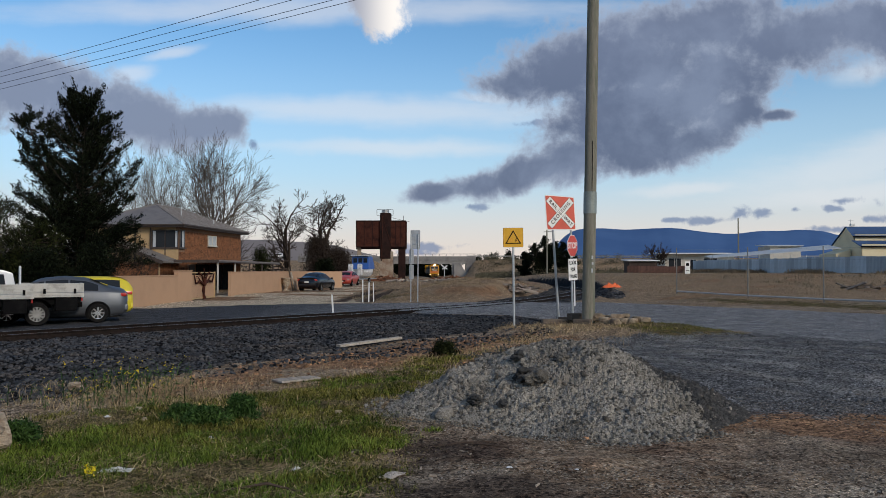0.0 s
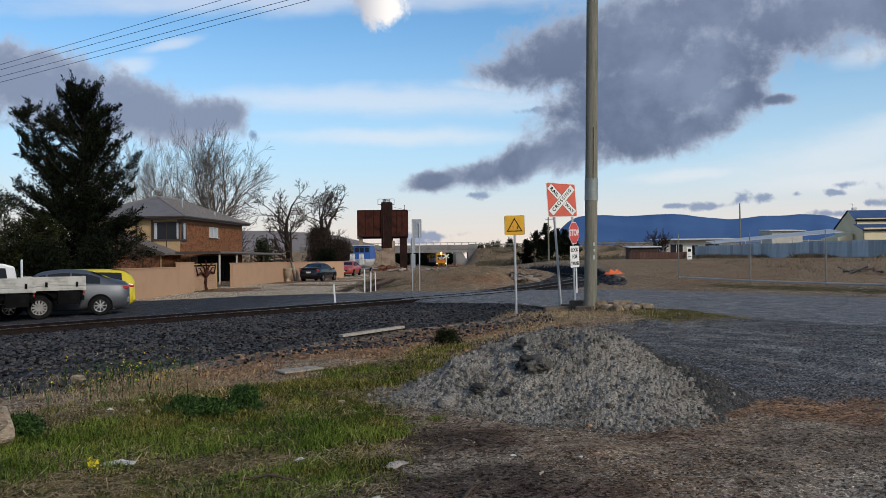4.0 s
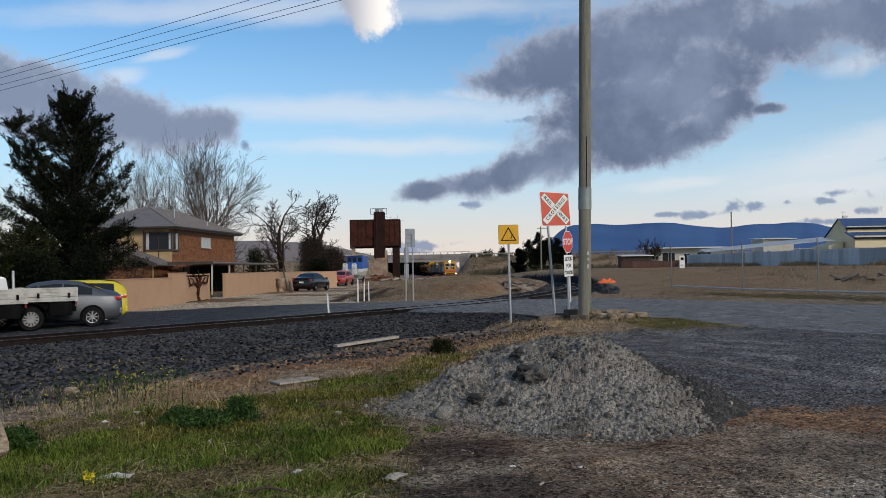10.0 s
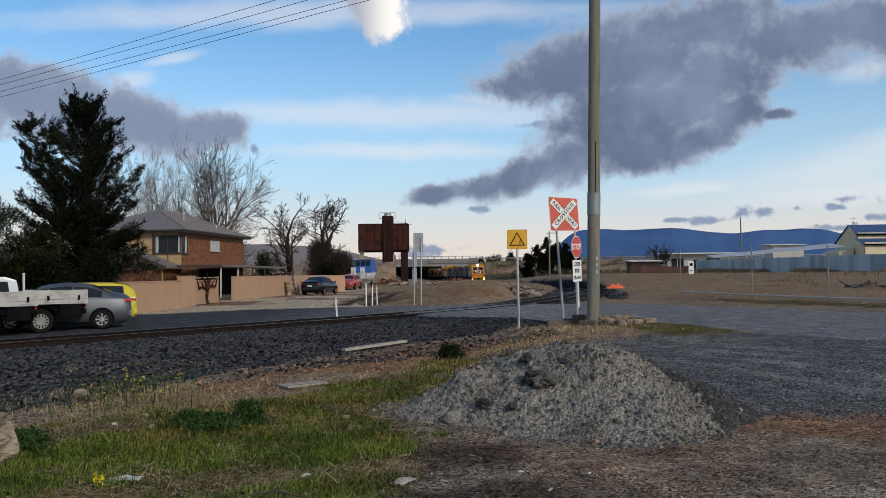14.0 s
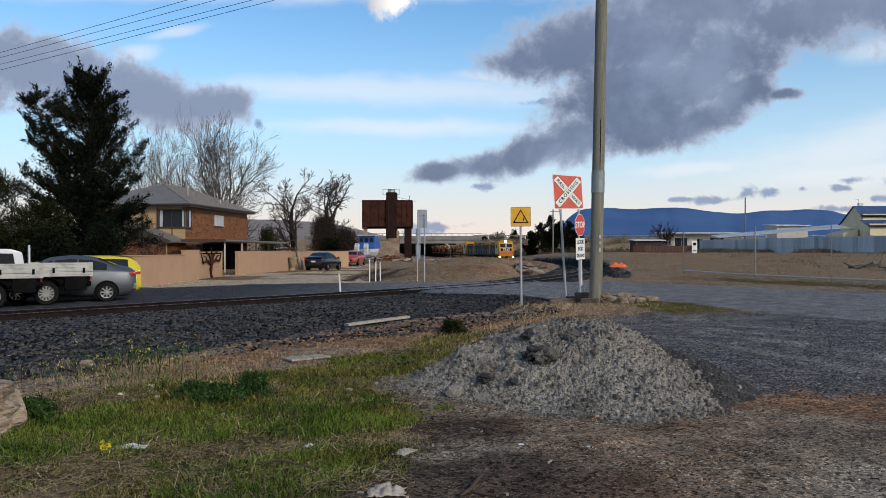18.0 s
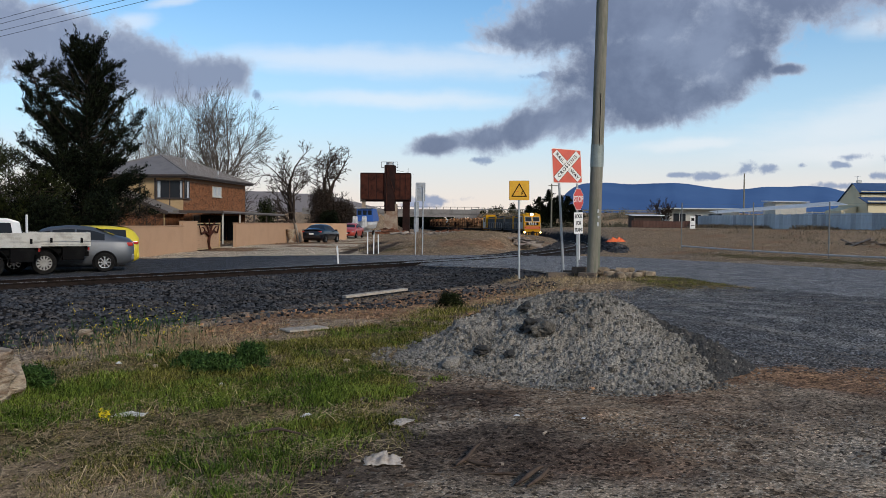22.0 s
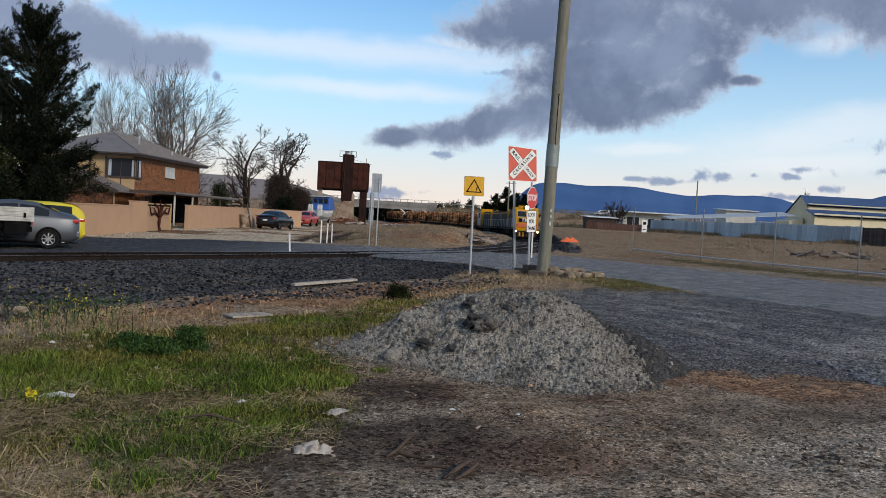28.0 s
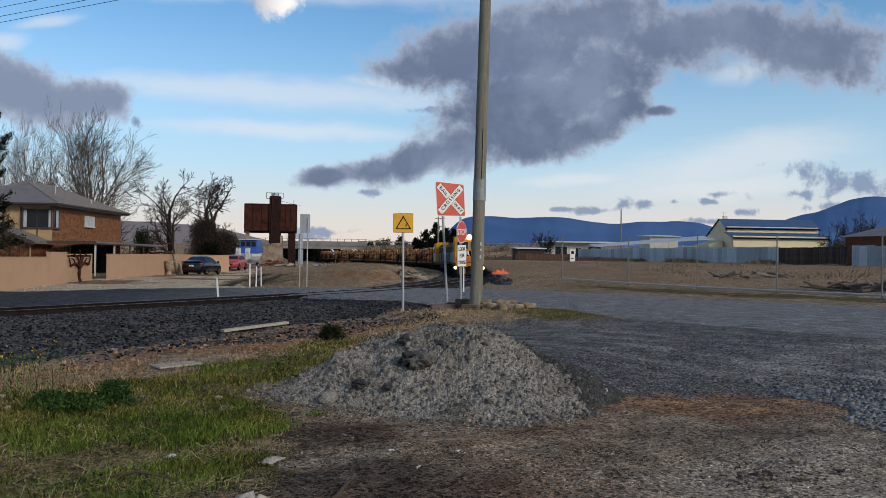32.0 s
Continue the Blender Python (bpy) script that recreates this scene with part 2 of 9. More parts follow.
def leafy(name, base, tip, island=0.55, trans=0.25):
    """Leaves and blades: every piece its own shade, some light passing through."""
    m, t, b = nodes_of(name)
    gi = t.nodes.new("ShaderNodeNewGeometry").outputs["Random Per Island"]
    big = nstep(t, nnoise(t, 0.9, 3.0), 0.35, 0.65)
    col = nmix(t, nmath(t, "MULTIPLY", nmath(t, "ADD", gi, big), 0.5), base, tip)
    vm = t.nodes.new("ShaderNodeVectorMath")
    vm.operation = "SCALE"
    t.links.new(col, vm.inputs[0])
    t.links.new(nmath(t, "ADD", nmath(t, "MULTIPLY", gi, island * 2), 1 - island), vm.inputs["Scale"])
    t.links.new(vm.outputs[0], b.inputs["Base Color"])
    b.inputs["Roughness"].default_value = 0.6
    b.inputs["Specular IOR Level"].default_value = 0.04
    return m


def glassy(name, color, rough=0.05):
    m, t, b = nodes_of(name)
    b.inputs["Base Color"].default_value = (*color, 1)
    b.inputs["Roughness"].default_value = rough
    b.inputs["Specular IOR Level"].default_value = 0.08
    return m


M = {
    "ballast": surface("dark_basalt_ballast", (0.041, 0.043, 0.048), 0.8, alt=(0.064, 0.058, 0.055), patch=1.2, grain=60, island=0.95),
    "pile": surface("crushed_grey_rock", (0.196, 0.182, 0.160), 0.92, alt=(0.132, 0.121, 0.105), patch=1.8, grain=70, vary=0.7, bump=1.0, depth=0.014, island=0.6),
    "pile_dark": surface("damp_dark_gravel", (0.050, 0.050, 0.050), 0.85, alt=(0.085, 0.08, 0.076), patch=4, grain=50, island=0.3),
    "rail": surface("worn_rail_steel", (0.022, 0.016, 0.014), 0.75, 0.0, alt=(0.012, 0.01, 0.009), patch=5, grain=30),
    "railtop": surface("polished_rail_head", (0.42, 0.42, 0.43), 0.28, 1.0, alt=(0.30, 0.29, 0.28), patch=6, grain=60, bump=0.05),
    "sleeper": surface("weathered_sleeper_timber", (0.13, 0.105, 0.085), 0.9, alt=(0.08, 0.065, 0.055), patch=3, grain=30, stretch=(1, 8, 8), rand=0.25),
    "pole": surface("weathered_grey_pole_wood", (0.205, 0.19, 0.155), 0.9, alt=(0.14, 0.145, 0.11), patch=1.5, grain=12, vary=0.25, bump=0.5, stretch=(6, 6, 0.5)),
    "galv": surface("galvanised_steel", (0.46, 0.47, 0.48), 0.45, 0.75, alt=(0.36, 0.37, 0.38), patch=9, grain=60, bump=0.05),
    "guard": surface("grey_green_pole_sleeve", (0.23, 0.26, 0.245), 0.5, 0.3, alt=(0.19, 0.215, 0.20), patch=4, grain=30, bump=0.08),
    "white": surface("white_paint", (0.72, 0.72, 0.71), 0.5, alt=(0.58, 0.57, 0.55), patch=5, grain=40, vary=0.06, bump=0.05),
    "signred": surface("reflective_red_sign_sheet", (0.56, 0.045, 0.03), 0.35, alt=(0.48, 0.04, 0.03), patch=4, grain=60, vary=0.05, bump=0.02),
    "signorange": surface("faded_red_target_sheet", (0.62, 0.085, 0.045), 0.38, alt=(0.55, 0.075, 0.042), patch=4, grain=60, vary=0.05, bump=0.02),
    "signwhite": surface("white_sign_sheet", (0.78, 0.77, 0.74), 0.4, alt=(0.70, 0.69, 0.67), patch=5, grain=60, vary=0.04, bump=0.02),
    "signyellow": surface("yellow_sign_sheet", (0.72, 0.38, 0.02), 0.4, alt=(0.62, 0.33, 0.02), patch=4, grain=50, vary=0.05, bump=0.02),
    "black": surface("black_paint", (0.005, 0.005, 0.0055), 0.8, alt=(0.010, 0.010, 0.010), patch=5, grain=40),
    "tyre": surface("tyre_rubber", (0.010, 0.010, 0.0105), 0.85, alt=(0.018, 0.017, 0.016), patch=8, grain=60),
    "wood": surface("bleached_timber", (0.36, 0.32, 0.27), 0.9, alt=(0.22, 0.19, 0.16), patch=3, grain=25, vary=0.25, stretch=(8, 1, 8), rand=0.2),
    "twig": surface("dark_dead_wood", (0.085, 0.062, 0.048), 0.9, alt=(0.04, 0.03, 0.026), patch=8, grain=40),
    "sandstone": surface("pale_sandstone", (0.42, 0.345, 0.26), 0.95, alt=(0.20, 0.135, 0.09), patch=5, grain=16, vary=0.32, bump=1.0, depth=0.06, stretch=(1, 1, 3)),
    "grass": leafy("olive_green_grass", (0.026, 0.046, 0.008), (0.185, 0.165, 0.04), 0.92),
    "lush": leafy("fresh_green_grass", (0.024, 0.062, 0.008), (0.145, 0.18, 0.032), 0.85),
    "straw": leafy("dry_straw_grass", (0.16, 0.112, 0.06), (0.47, 0.35, 0.20)),
    "weed": leafy("dark_green_weeds", (0.016, 0.042, 0.013), (0.060, 0.105, 0.028), 0.75),
    "petal": leafy("yellow_petals", (0.65, 0.50, 0.02), (0.75, 0.60, 0.03), island=0.15),
}


def ground_material():
    m, t, b = nodes_of("ground_earth_gravel_and_turf")
    pos = t.nodes.new("ShaderNodeNewGeometry").outputs["Position"]

    def attr(name):
        a = t.nodes.new("ShaderNodeAttribute")
        a.attribute_name = name
        s = t.nodes.new("ShaderNodeSeparateColor")
        t.links.new(a.outputs["Color"], s.inputs[0])
        return (*s.outputs[:3], a.outputs["Alpha"])

    turf, grav, tar, bed = attr("zone_a")
    clay, straw, yard, _ = attr("zone_b")
    damp, red, pale, _ = attr("zone_c")
    n1 = nnoise(t, 1.1, 6.0, 0.6, pos)
    n2 = nnoise(t, 6.0, 5.0, 0.6, pos)
    n3 = nnoise(t, 38.0, 3.0, 0.6, pos)
    v = t.nodes.new("ShaderNodeTexVoronoi")
    v.inputs["Scale"].default_value = 52.0
    t.links.new(pos, v.inputs["Vector"])
    chip = v.outputs["Color"]
    sc = t.nodes.new("ShaderNodeSeparateColor")
    t.links.new(chip, sc.inputs[0])
    # damp brown earth with small stones
    dirt = nmix(t, nstep(t, n1, 0.4, 0.62), (0.225, 0.155, 0.098), (0.12, 0.082, 0.054))
    dirt = nmix(t, nmath(t, "MULTIPLY", nstep(t, sc.outputs[0], 0.35, 0.9), nstep(t, n2, 0.4, 0.62)), dirt, (0.35, 0.295, 0.225))
    wide = nstep(t, nnoise(t, 0.30, 4.0, 0.55, pos), 0.40, 0.62)
    dirt = nmix(t, nmath(t, "MULTIPLY", wide, 0.65), dirt, (0.27, 0.22, 0.165))
    dirt = nmix(t, nmath(t, "MULTIPLY", pale, 0.75), dirt, nmix(t, nstep(t, sc.outputs[1], 0.25, 0.85), (0.225, 0.186, 0.142), (0.41, 0.35, 0.275)))
    dirt = nmix(t, nmath(t, "MULTIPLY", red, 0.7), dirt, nmix(t, nstep(t, n2, 0.4, 0.65), (0.175, 0.10, 0.065), (0.105, 0.062, 0.042)))
    dirt = nmix(t, nmath(t, "MULTIPLY", damp, 0.8), dirt, nmix(t, nstep(t, n2, 0.4, 0.65), (0.040, 0.030, 0.024), (0.08, 0.06, 0.046)))
    # layers over it, each with a broken edge
    rag = nmath(t, "MULTIPLY", nmath(t, "SUBTRACT", nmath(t, "ADD", n2, n1), 1.0), 1.2)

    def layer(col, w, new_col, lo=0.35, hi=0.65, ragged=1.0):
        f = nstep(t, nmath(t, "ADD", w, nmath(t, "MULTIPLY", rag, ragged)), lo, hi)
        return nmix(t, f, col, new_col)

    c_yard = nmix(t, nstep(t, n2, 0.35, 0.7), (0.52, 0.42, 0.30), (0.43, 0.34, 0.24))
    c_clay = nmix(t, nstep(t, n2, 0.38, 0.66), (0.285, 0.168, 0.095), (0.155, 0.092, 0.058))
    c_grav = nmix(t, nstep(t, sc.outputs[1], 0.3, 0.95), (0.056, 0.057, 0.060), (0.215, 0.212, 0.208))
    c_grav = nmix(t, nmath(t, "MULTIPLY", pale, 0.8), c_grav, (0.33, 0.315, 0.29))
    c_grav = nmix(t, nmath(t, "MULTIPLY", nstep(t, n1, 0.46, 0.7), 0.7), c_grav, (0.185, 0.168, 0.15))
    # near-black below the ballast: shade of the gaps between stones, painted in
    c_grav = nmix(t, nstep(t, bed, 0.3, 0.7), c_grav, (0.016, 0.016, 0.018))
    c_tar = nmix(t, nstep(t, n1, 0.35, 0.7), (0.168, 0.168, 0.175), (0.225, 0.22, 0.213))
    c_tar = nmix(t, nmath(t, "MULTIPLY", nstep(t, n3, 0.5, 0.75), 0.4), c_tar, (0.22, 0.215, 0.21))
    px = t.nodes.new("ShaderNodeSeparateXYZ")
    t.links.new(pos, px.inputs[0])
    c_tar = nmix(t, nstep(t, px.outputs[0], -9.0, 0.5), nmix(t, nstep(t, n1, 0.35, 0.7), (0.054, 0.057, 0.063), (0.078, 0.079, 0.085)), c_tar)
    c_turf = nmix(t, nstep(t, n2, 0.38, 0.66), (0.060, 0.058, 0.021), (0.16, 0.114, 0.062))
    c_straw = nmix(t, nstep(t, n2, 0.35, 0.68), (0.32, 0.23, 0.145), (0.19, 0.13, 0.085))
    col = layer(dirt, yard, c_yard, 0.4, 0.6, 0.4)
    col = layer(col, grav, c_grav)
    col = layer(col, clay, c_clay)
    col = layer(col, straw, c_straw)
    col = layer(col, turf, c_turf)
    # muddy wheel ruts climbing from the yard onto the bank
    along = nmath(t, "SUBTRACT", px.outputs[1], 42.0)
    off = nmath(t, "SUBTRACT", nmath(t, "ADD", px.outputs[0], 4.9), nmath(t, "MULTIPLY", along, 0.01))
    off = nmath(t, "ABSOLUTE", nmath(t, "SUBTRACT", nmath(t, "ABSOLUTE", nmath(t, "ADD", off, nmath(t, "MULTIPLY", rag, 0.4)), 0.0), 0.75), 0.0)
    mud = nmath(t, "MULTIPLY", nstep(t, off, 0.25, 0.75, 1.0, 0.0), nmath(t, "MULTIPLY", nstep(t, along, -1.0, 3.0), nstep(t, along, 26.0, 36.0, 1.0, 0.0)))
    col = nmix(t, mud, col, nmix(t, nstep(t, n2, 0.4, 0.65), (0.045, 0.032, 0.024), (0.085, 0.06, 0.042)))
    col = layer(col, tar, c_tar, 0.38, 0.62, 0.5)
    vm = t.nodes.new("ShaderNodeVectorMath")
    vm.operation = "SCALE"
    t.links.new(col, vm.inputs[0])
    # grit: stones of two sizes, each of its own shade, a few pale ones
    def grit(scale):
        g = t.nodes.new("ShaderNodeTexVoronoi")
        g.inputs["Scale"].default_value = scale
        t.links.new(pos, g.inputs["Vector"])
        q = t.nodes.new("ShaderNodeSeparateColor")
        t.links.new(g.outputs["Color"], q.inputs[0])
        return nmath(t, "MULTIPLY", q.outputs[0], q.outputs[1])
    g1, g2 = grit(34.0), grit(85.0)
    k = nmath(t, "ADD", nmath(t, "MULTIPLY", g1, 1.0), nmath(t, "MULTIPLY", g2, 1.3))
    k = nmath(t, "ADD", k, nmath(t, "MULTIPLY", nstep(t, g2, 0.68, 0.85), 0.7))
    k = nmath(t, "MULTIPLY", nmath(t, "ADD", k, 0.46), nmath(t, "ADD", n3, 0.5))
    k = nmath(t, "MULTIPLY", k, nstep(t, nnoise(t, 2.6, 5.0, 0.62, pos), 0.30, 0.70, 0.72, 1.28))
    k = nmath(t, "MULTIPLY", k, nstep(t, g1, 0.01, 0.09, 0.45, 1.06))
    t.links.new(k, vm.inputs["Scale"])
    t.links.new(vm.outputs[0], b.inputs["Base Color"])
    b.inputs["Roughness"].default_value = 0.9
    b.inputs["Specular IOR Level"].default_value = 0.02
    h = nmath(t, "ADD", nmath(t, "MULTIPLY", n3, 0.6), nmath(t, "ADD", nmath(t, "MULTIPLY", sc.outputs[2], 0.3), nmath(t, "MULTIPLY", n2, 0.8)))
    nbump(t, b, h, 1.0, 0.05)
    return m


M["ground"] = ground_material()

# ---- building helpers ----
def part(name, bm, material, parent=None, label="", smooth=False):
    """Links a bmesh as one mesh object."""
    me = bpy.data.meshes.new(name)
    bm.to_mesh(me)
    bm.free()
    if smooth:
        me.shade_smooth()
    me.materials.append(M[material] if isinstance(material, str) else material)
    ob = new(name, me)
    if parent:
        ob.parent = parent
    if label:
        ob["label"] = label
    return ob


def empty(name, m=None):
    ob = new(name)
    ob.empty_display_size = 0.2
    if m is not None:
        ob.matrix_basis = m
    return ob


def raw(name, verts, faces, material, parent=None, label="", smooth=False):
    me = bpy.data.meshes.new(name)
    me.from_pydata(verts, [], faces)
    if smooth:
        me.shade_smooth()
    me.materials.append(M[material] if isinstance(material, str) else material)
    ob = new(name, me)
    if parent:
        ob.parent = parent
    if label:
        ob["label"] = label
    return ob


def add_box(bm, cx, cy, cz, sx, sy, sz, rot=None, bevel=0.0):
    """A box by centre and full sizes."""
    m = Matrix.Translation((cx, cy, cz)) @ (rot.to_4x4() if rot is not None else Matrix.Identity(4))
    vs = bmesh.ops.create_cube(bm, size=1.0, matrix=m @ Matrix.Diagonal((sx, sy, sz, 1)))["verts"]
    if bevel:
        es = list({e for v in vs for e in v.link_edges})
        bmesh.ops.bevel(bm, geom=es, offset=bevel, segments=2, affect="EDGES", profile=0.6)
    return vs


def box(cx, cy, cz, sx, sy, sz, rot=None, bevel=0.0):
    bm = bmesh.new()
    add_box(bm, cx, cy, cz, sx, sy, sz, rot, bevel)
    return bm


def add_rod(bm, a, b, r0, r1=None, seg=8):
    a, b = Vector(a), Vector(b)
    r1 = r0 if r1 is None else r1
    d = b - a
    m = Matrix.Translation((a + b) / 2) @ d.to_track_quat("Z", "Y").to_matrix().to_4x4()
    bmesh.ops.create_cone(bm, cap_ends=True, segments=seg, radius1=r0, radius2=r1, depth=d.length, matrix=m)


def rod(a, b, r0, r1=None, seg=8):
    bm = bmesh.new()
    add_rod(bm, a, b, r0, r1, seg)
    return bm


def add_prism(bm, pts, axis, a, b):
    """A closed outline (2D) swept along x, y or z from a to b. The 2D axes are the other two in order."""
    def put(p, w):
        return {"x": (w, p[0], p[1]), "y": (p[0], w, p[1]), "z": (p[0], p[1], w)}[axis]
    va = [bm.verts.new(put(p, a)) for p in pts]
    vb = [bm.verts.new(put(p, b)) for p in pts]
    bm.faces.new(va)
    bm.faces.new(vb[::-1])
    n = len(pts)
    for i in range(n):
        bm.faces.new((va[i], vb[i], vb[(i + 1) % n], va[(i + 1) % n]))
    bmesh.ops.recalc_face_normals(bm, faces=bm.faces)


def prism(pts, axis, a, b, bevel=0.0):
    bm = bmesh.new()
    add_prism(bm, pts, axis, a, b)
    if bevel:
        bmesh.ops.bevel(bm, geom=list(bm.edges), offset=bevel, segments=2, affect="EDGES", profile=0.6)
    return bm


RNG = np.random.default_rng(7)
_T = RNG.random((256, 256))


def vnoise(x, y):
    """Smooth value noise on arrays, -0.5 to 0.5."""
    xi, yi = np.floor(x).astype(int), np.floor(y).astype(int)
    fx, fy = x - xi, y - yi
    fx, fy = fx * fx * (3 - 2 * fx), fy * fy * (3 - 2 * fy)
    a, b = _T[xi & 255, yi & 255], _T[(xi + 1) & 255, yi & 255]
    c, d = _T[xi & 255, (yi + 1) & 255], _T[(xi + 1) & 255, (yi + 1) & 255]
    return (a * (1 - fx) + b * fx) * (1 - fy) + (c * (1 - fx) + d * fx) * fy - 0.5


def fbm(x, y, scale, octs=4):
    s, k = 0.0, 1.0
    for i in range(octs):
        s = s + vnoise(x * scale + 17.3 * i, y * scale - 9.1 * i) * k
        scale, k = scale * 2.03, k * 0.5
    return s


def sstep(v, a, b):
    q = np.clip((np.asarray(v, float) - a) / (b - a), 0, 1)
    return q * q * (3 - 2 * q)


# ---- the railway line: centre line in plan, from the far end to beyond the near edge ----
KNOTS = [(-27, 520), (-15.5, 400), (-8.5, 320), (-3.8, 255), (-1.5, 222), (0.7, 198), (4.3, 176), (8.2, 155), (11.2, 136), (13.5, 117), (14.2, 98), (13.4, 82), (11.7, 70), (9.1, 57),
         (5.6, 45), (2.1, 37.6), (-1.4, 32.3), (-6.2, 26), (-11.0, 19.8), (-26, 0), (-50, -32)]


def smooth_line(knots, step=0.5):
    pts = np.array(knots, float)
    for _ in range(5):
        q = 0.75 * pts[:-1] + 0.25 * pts[1:]
        r = 0.25 * pts[:-1] + 0.75 * pts[1:]
        mid = np.empty((2 * len(q), 2))
        mid[0::2], mid[1::2] = q, r
        pts = np.vstack([pts[:1], mid, pts[-1:]])
    s = np.concatenate([[0], np.cumsum(np.hypot(*np.diff(pts, axis=0).T))])
    ss = np.arange(0, s[-1], step)
    return np.column_stack([np.interp(ss, s, pts[:, 0]), np.interp(ss, s, pts[:, 1])])


LINE = smooth_line(KNOTS)
LINE_S = np.arange(len(LINE)) * 0.5


def rail_z(y):
    """Height of the rail heads along the line."""
    return 0.10 - 0.22 * sstep(y, 45, 75) - 0.28 * sstep(y, 75, 125)


def along(s):
    return float(np.interp(s, LINE_S, LINE[:, 0])), float(np.interp(s, LINE_S, LINE[:, 1]))


def s_at_y(y):
    return float(np.interp(-y, -LINE[:, 1], LINE_S))


def line_dist(x, y):
    """Distance to the line and side (+ towards the camera) for arrays."""
    x, y = np.asarray(x, float).ravel(), np.asarray(y, float).ravel()
    pts = LINE[::3]
    dist, side = np.empty(len(x)), np.empty(len(x))
    tang = np.gradient(pts, axis=0)
    for i in range(0, len(x), 20000):
        dx, dy = x[i:i + 20000, None] - pts[:, 0], y[i:i + 20000, None] - pts[:, 1]
        d2 = dx * dx + dy * dy
        k = d2.argmin(1)
        r = np.arange(len(k))
        tx, ty = tang[k, 0], tang[k, 1]
        ln = np.hypot(tx, ty)
        perp = (dy[r, k] * tx - dx[r, k] * ty) / ln
        dist[i:i + 20000] = np.sqrt(d2[r, k])
        side[i:i + 20000] = perp
    return dist, side


def in_poly(x, y, poly, soft):
    """Soft inside test (1 inside) against a closed outline."""
    inside = np.zeros(len(x), bool)
    dist = np.full(len(x), 1e9)
    n = len(poly)
    for i in range(n):
        (x0, y0), (x1, y1) = poly[i], poly[(i + 1) % n]
        c = (y0 > y) != (y1 > y)
        xi = x0 + (y - y0) * (x1 - x0) / ((y1 - y0) or 1e-9)
        inside ^= c & (x < xi)
        ux, uy = x1 - x0, y1 - y0
        q = np.clip(((x - x0) * ux + (y - y0) * uy) / (ux * ux + uy * uy), 0, 1)
        dist = np.minimum(dist, np.hypot(x - x0 - q * ux, y - y0 - q * uy))
    sd = np.where(inside, dist, -dist)
    return sstep(sd, -soft, soft)


ROAD = [(-60, 22), (-22, 28), (-15, 33.5), (-9.5, 38.6), (-3, 39.6), (2.6, 41.5), (8.6, 41.0), (14.2, 33.1), (19.2, 26.2), (32, 8), (50, -18), (40, -24), (21, 2), (11.5, 15.5),
        (8.0, 21.5), (4.6, 27.0), (2.0, 29.7), (-0.5, 30.8), (-2.3, 33.2), (-7.2, 26.85), (-12.0, 20.6), (-27, 1.0), (-60, -42)]
YARD = [(-15, 34.0), (-9.5, 38.6), (-3.8, 39.6), (-6.4, 52), (-6.4, 66), (-7.4, 86), (-12, 92), (-14, 70)]
DRIVE = [(2.0, 9.3), (1.0, 11.5), (0.9, 14.0), (1.9, 17.2), (3.2, 19.6), (5.0, 19.8), (8.4, 21.5), (13, 14), (22, 1), (30, -12), (14, -12), (9, 3), (7.6, 7.0), (5.2, 8.9)]
TURF = [(-30, -30), (-5, -4), (-1.35, 3.6), (-0.62, 5.6), (-0.35, 7.6), (-0.75, 9.4), (-0.2, 12.5), (0.5, 15.0), (1.6, 18.0), (2.9, 20.6), (2.1, 21.0), (0.6, 17.0), (-0.9, 13.3), (-2.4, 11.1), (-4.5, 9.0), (-8.4, 5.0), (-16, -2.6), (-40, -34)]
VERGE = [(2.4, 20.4), (4.6, 19.2), (7.6, 20.3), (6.9, 22.8), (4.4, 26.4), (2.4, 27.2), (1.4, 25)]


def rut_mask(x, y):
    """Two muddy wheel ruts climbing from the yard onto the bank."""
    off = np.abs(x + 4.9 - 0.01 * (y - 42) + 0.25 * fbm(x, y, 0.3, 2))
    return (1 - sstep(np.abs(off - 0.75), 0.3, 0.65)) * sstep(y, 41, 44) * (1 - sstep(y, 68, 78))


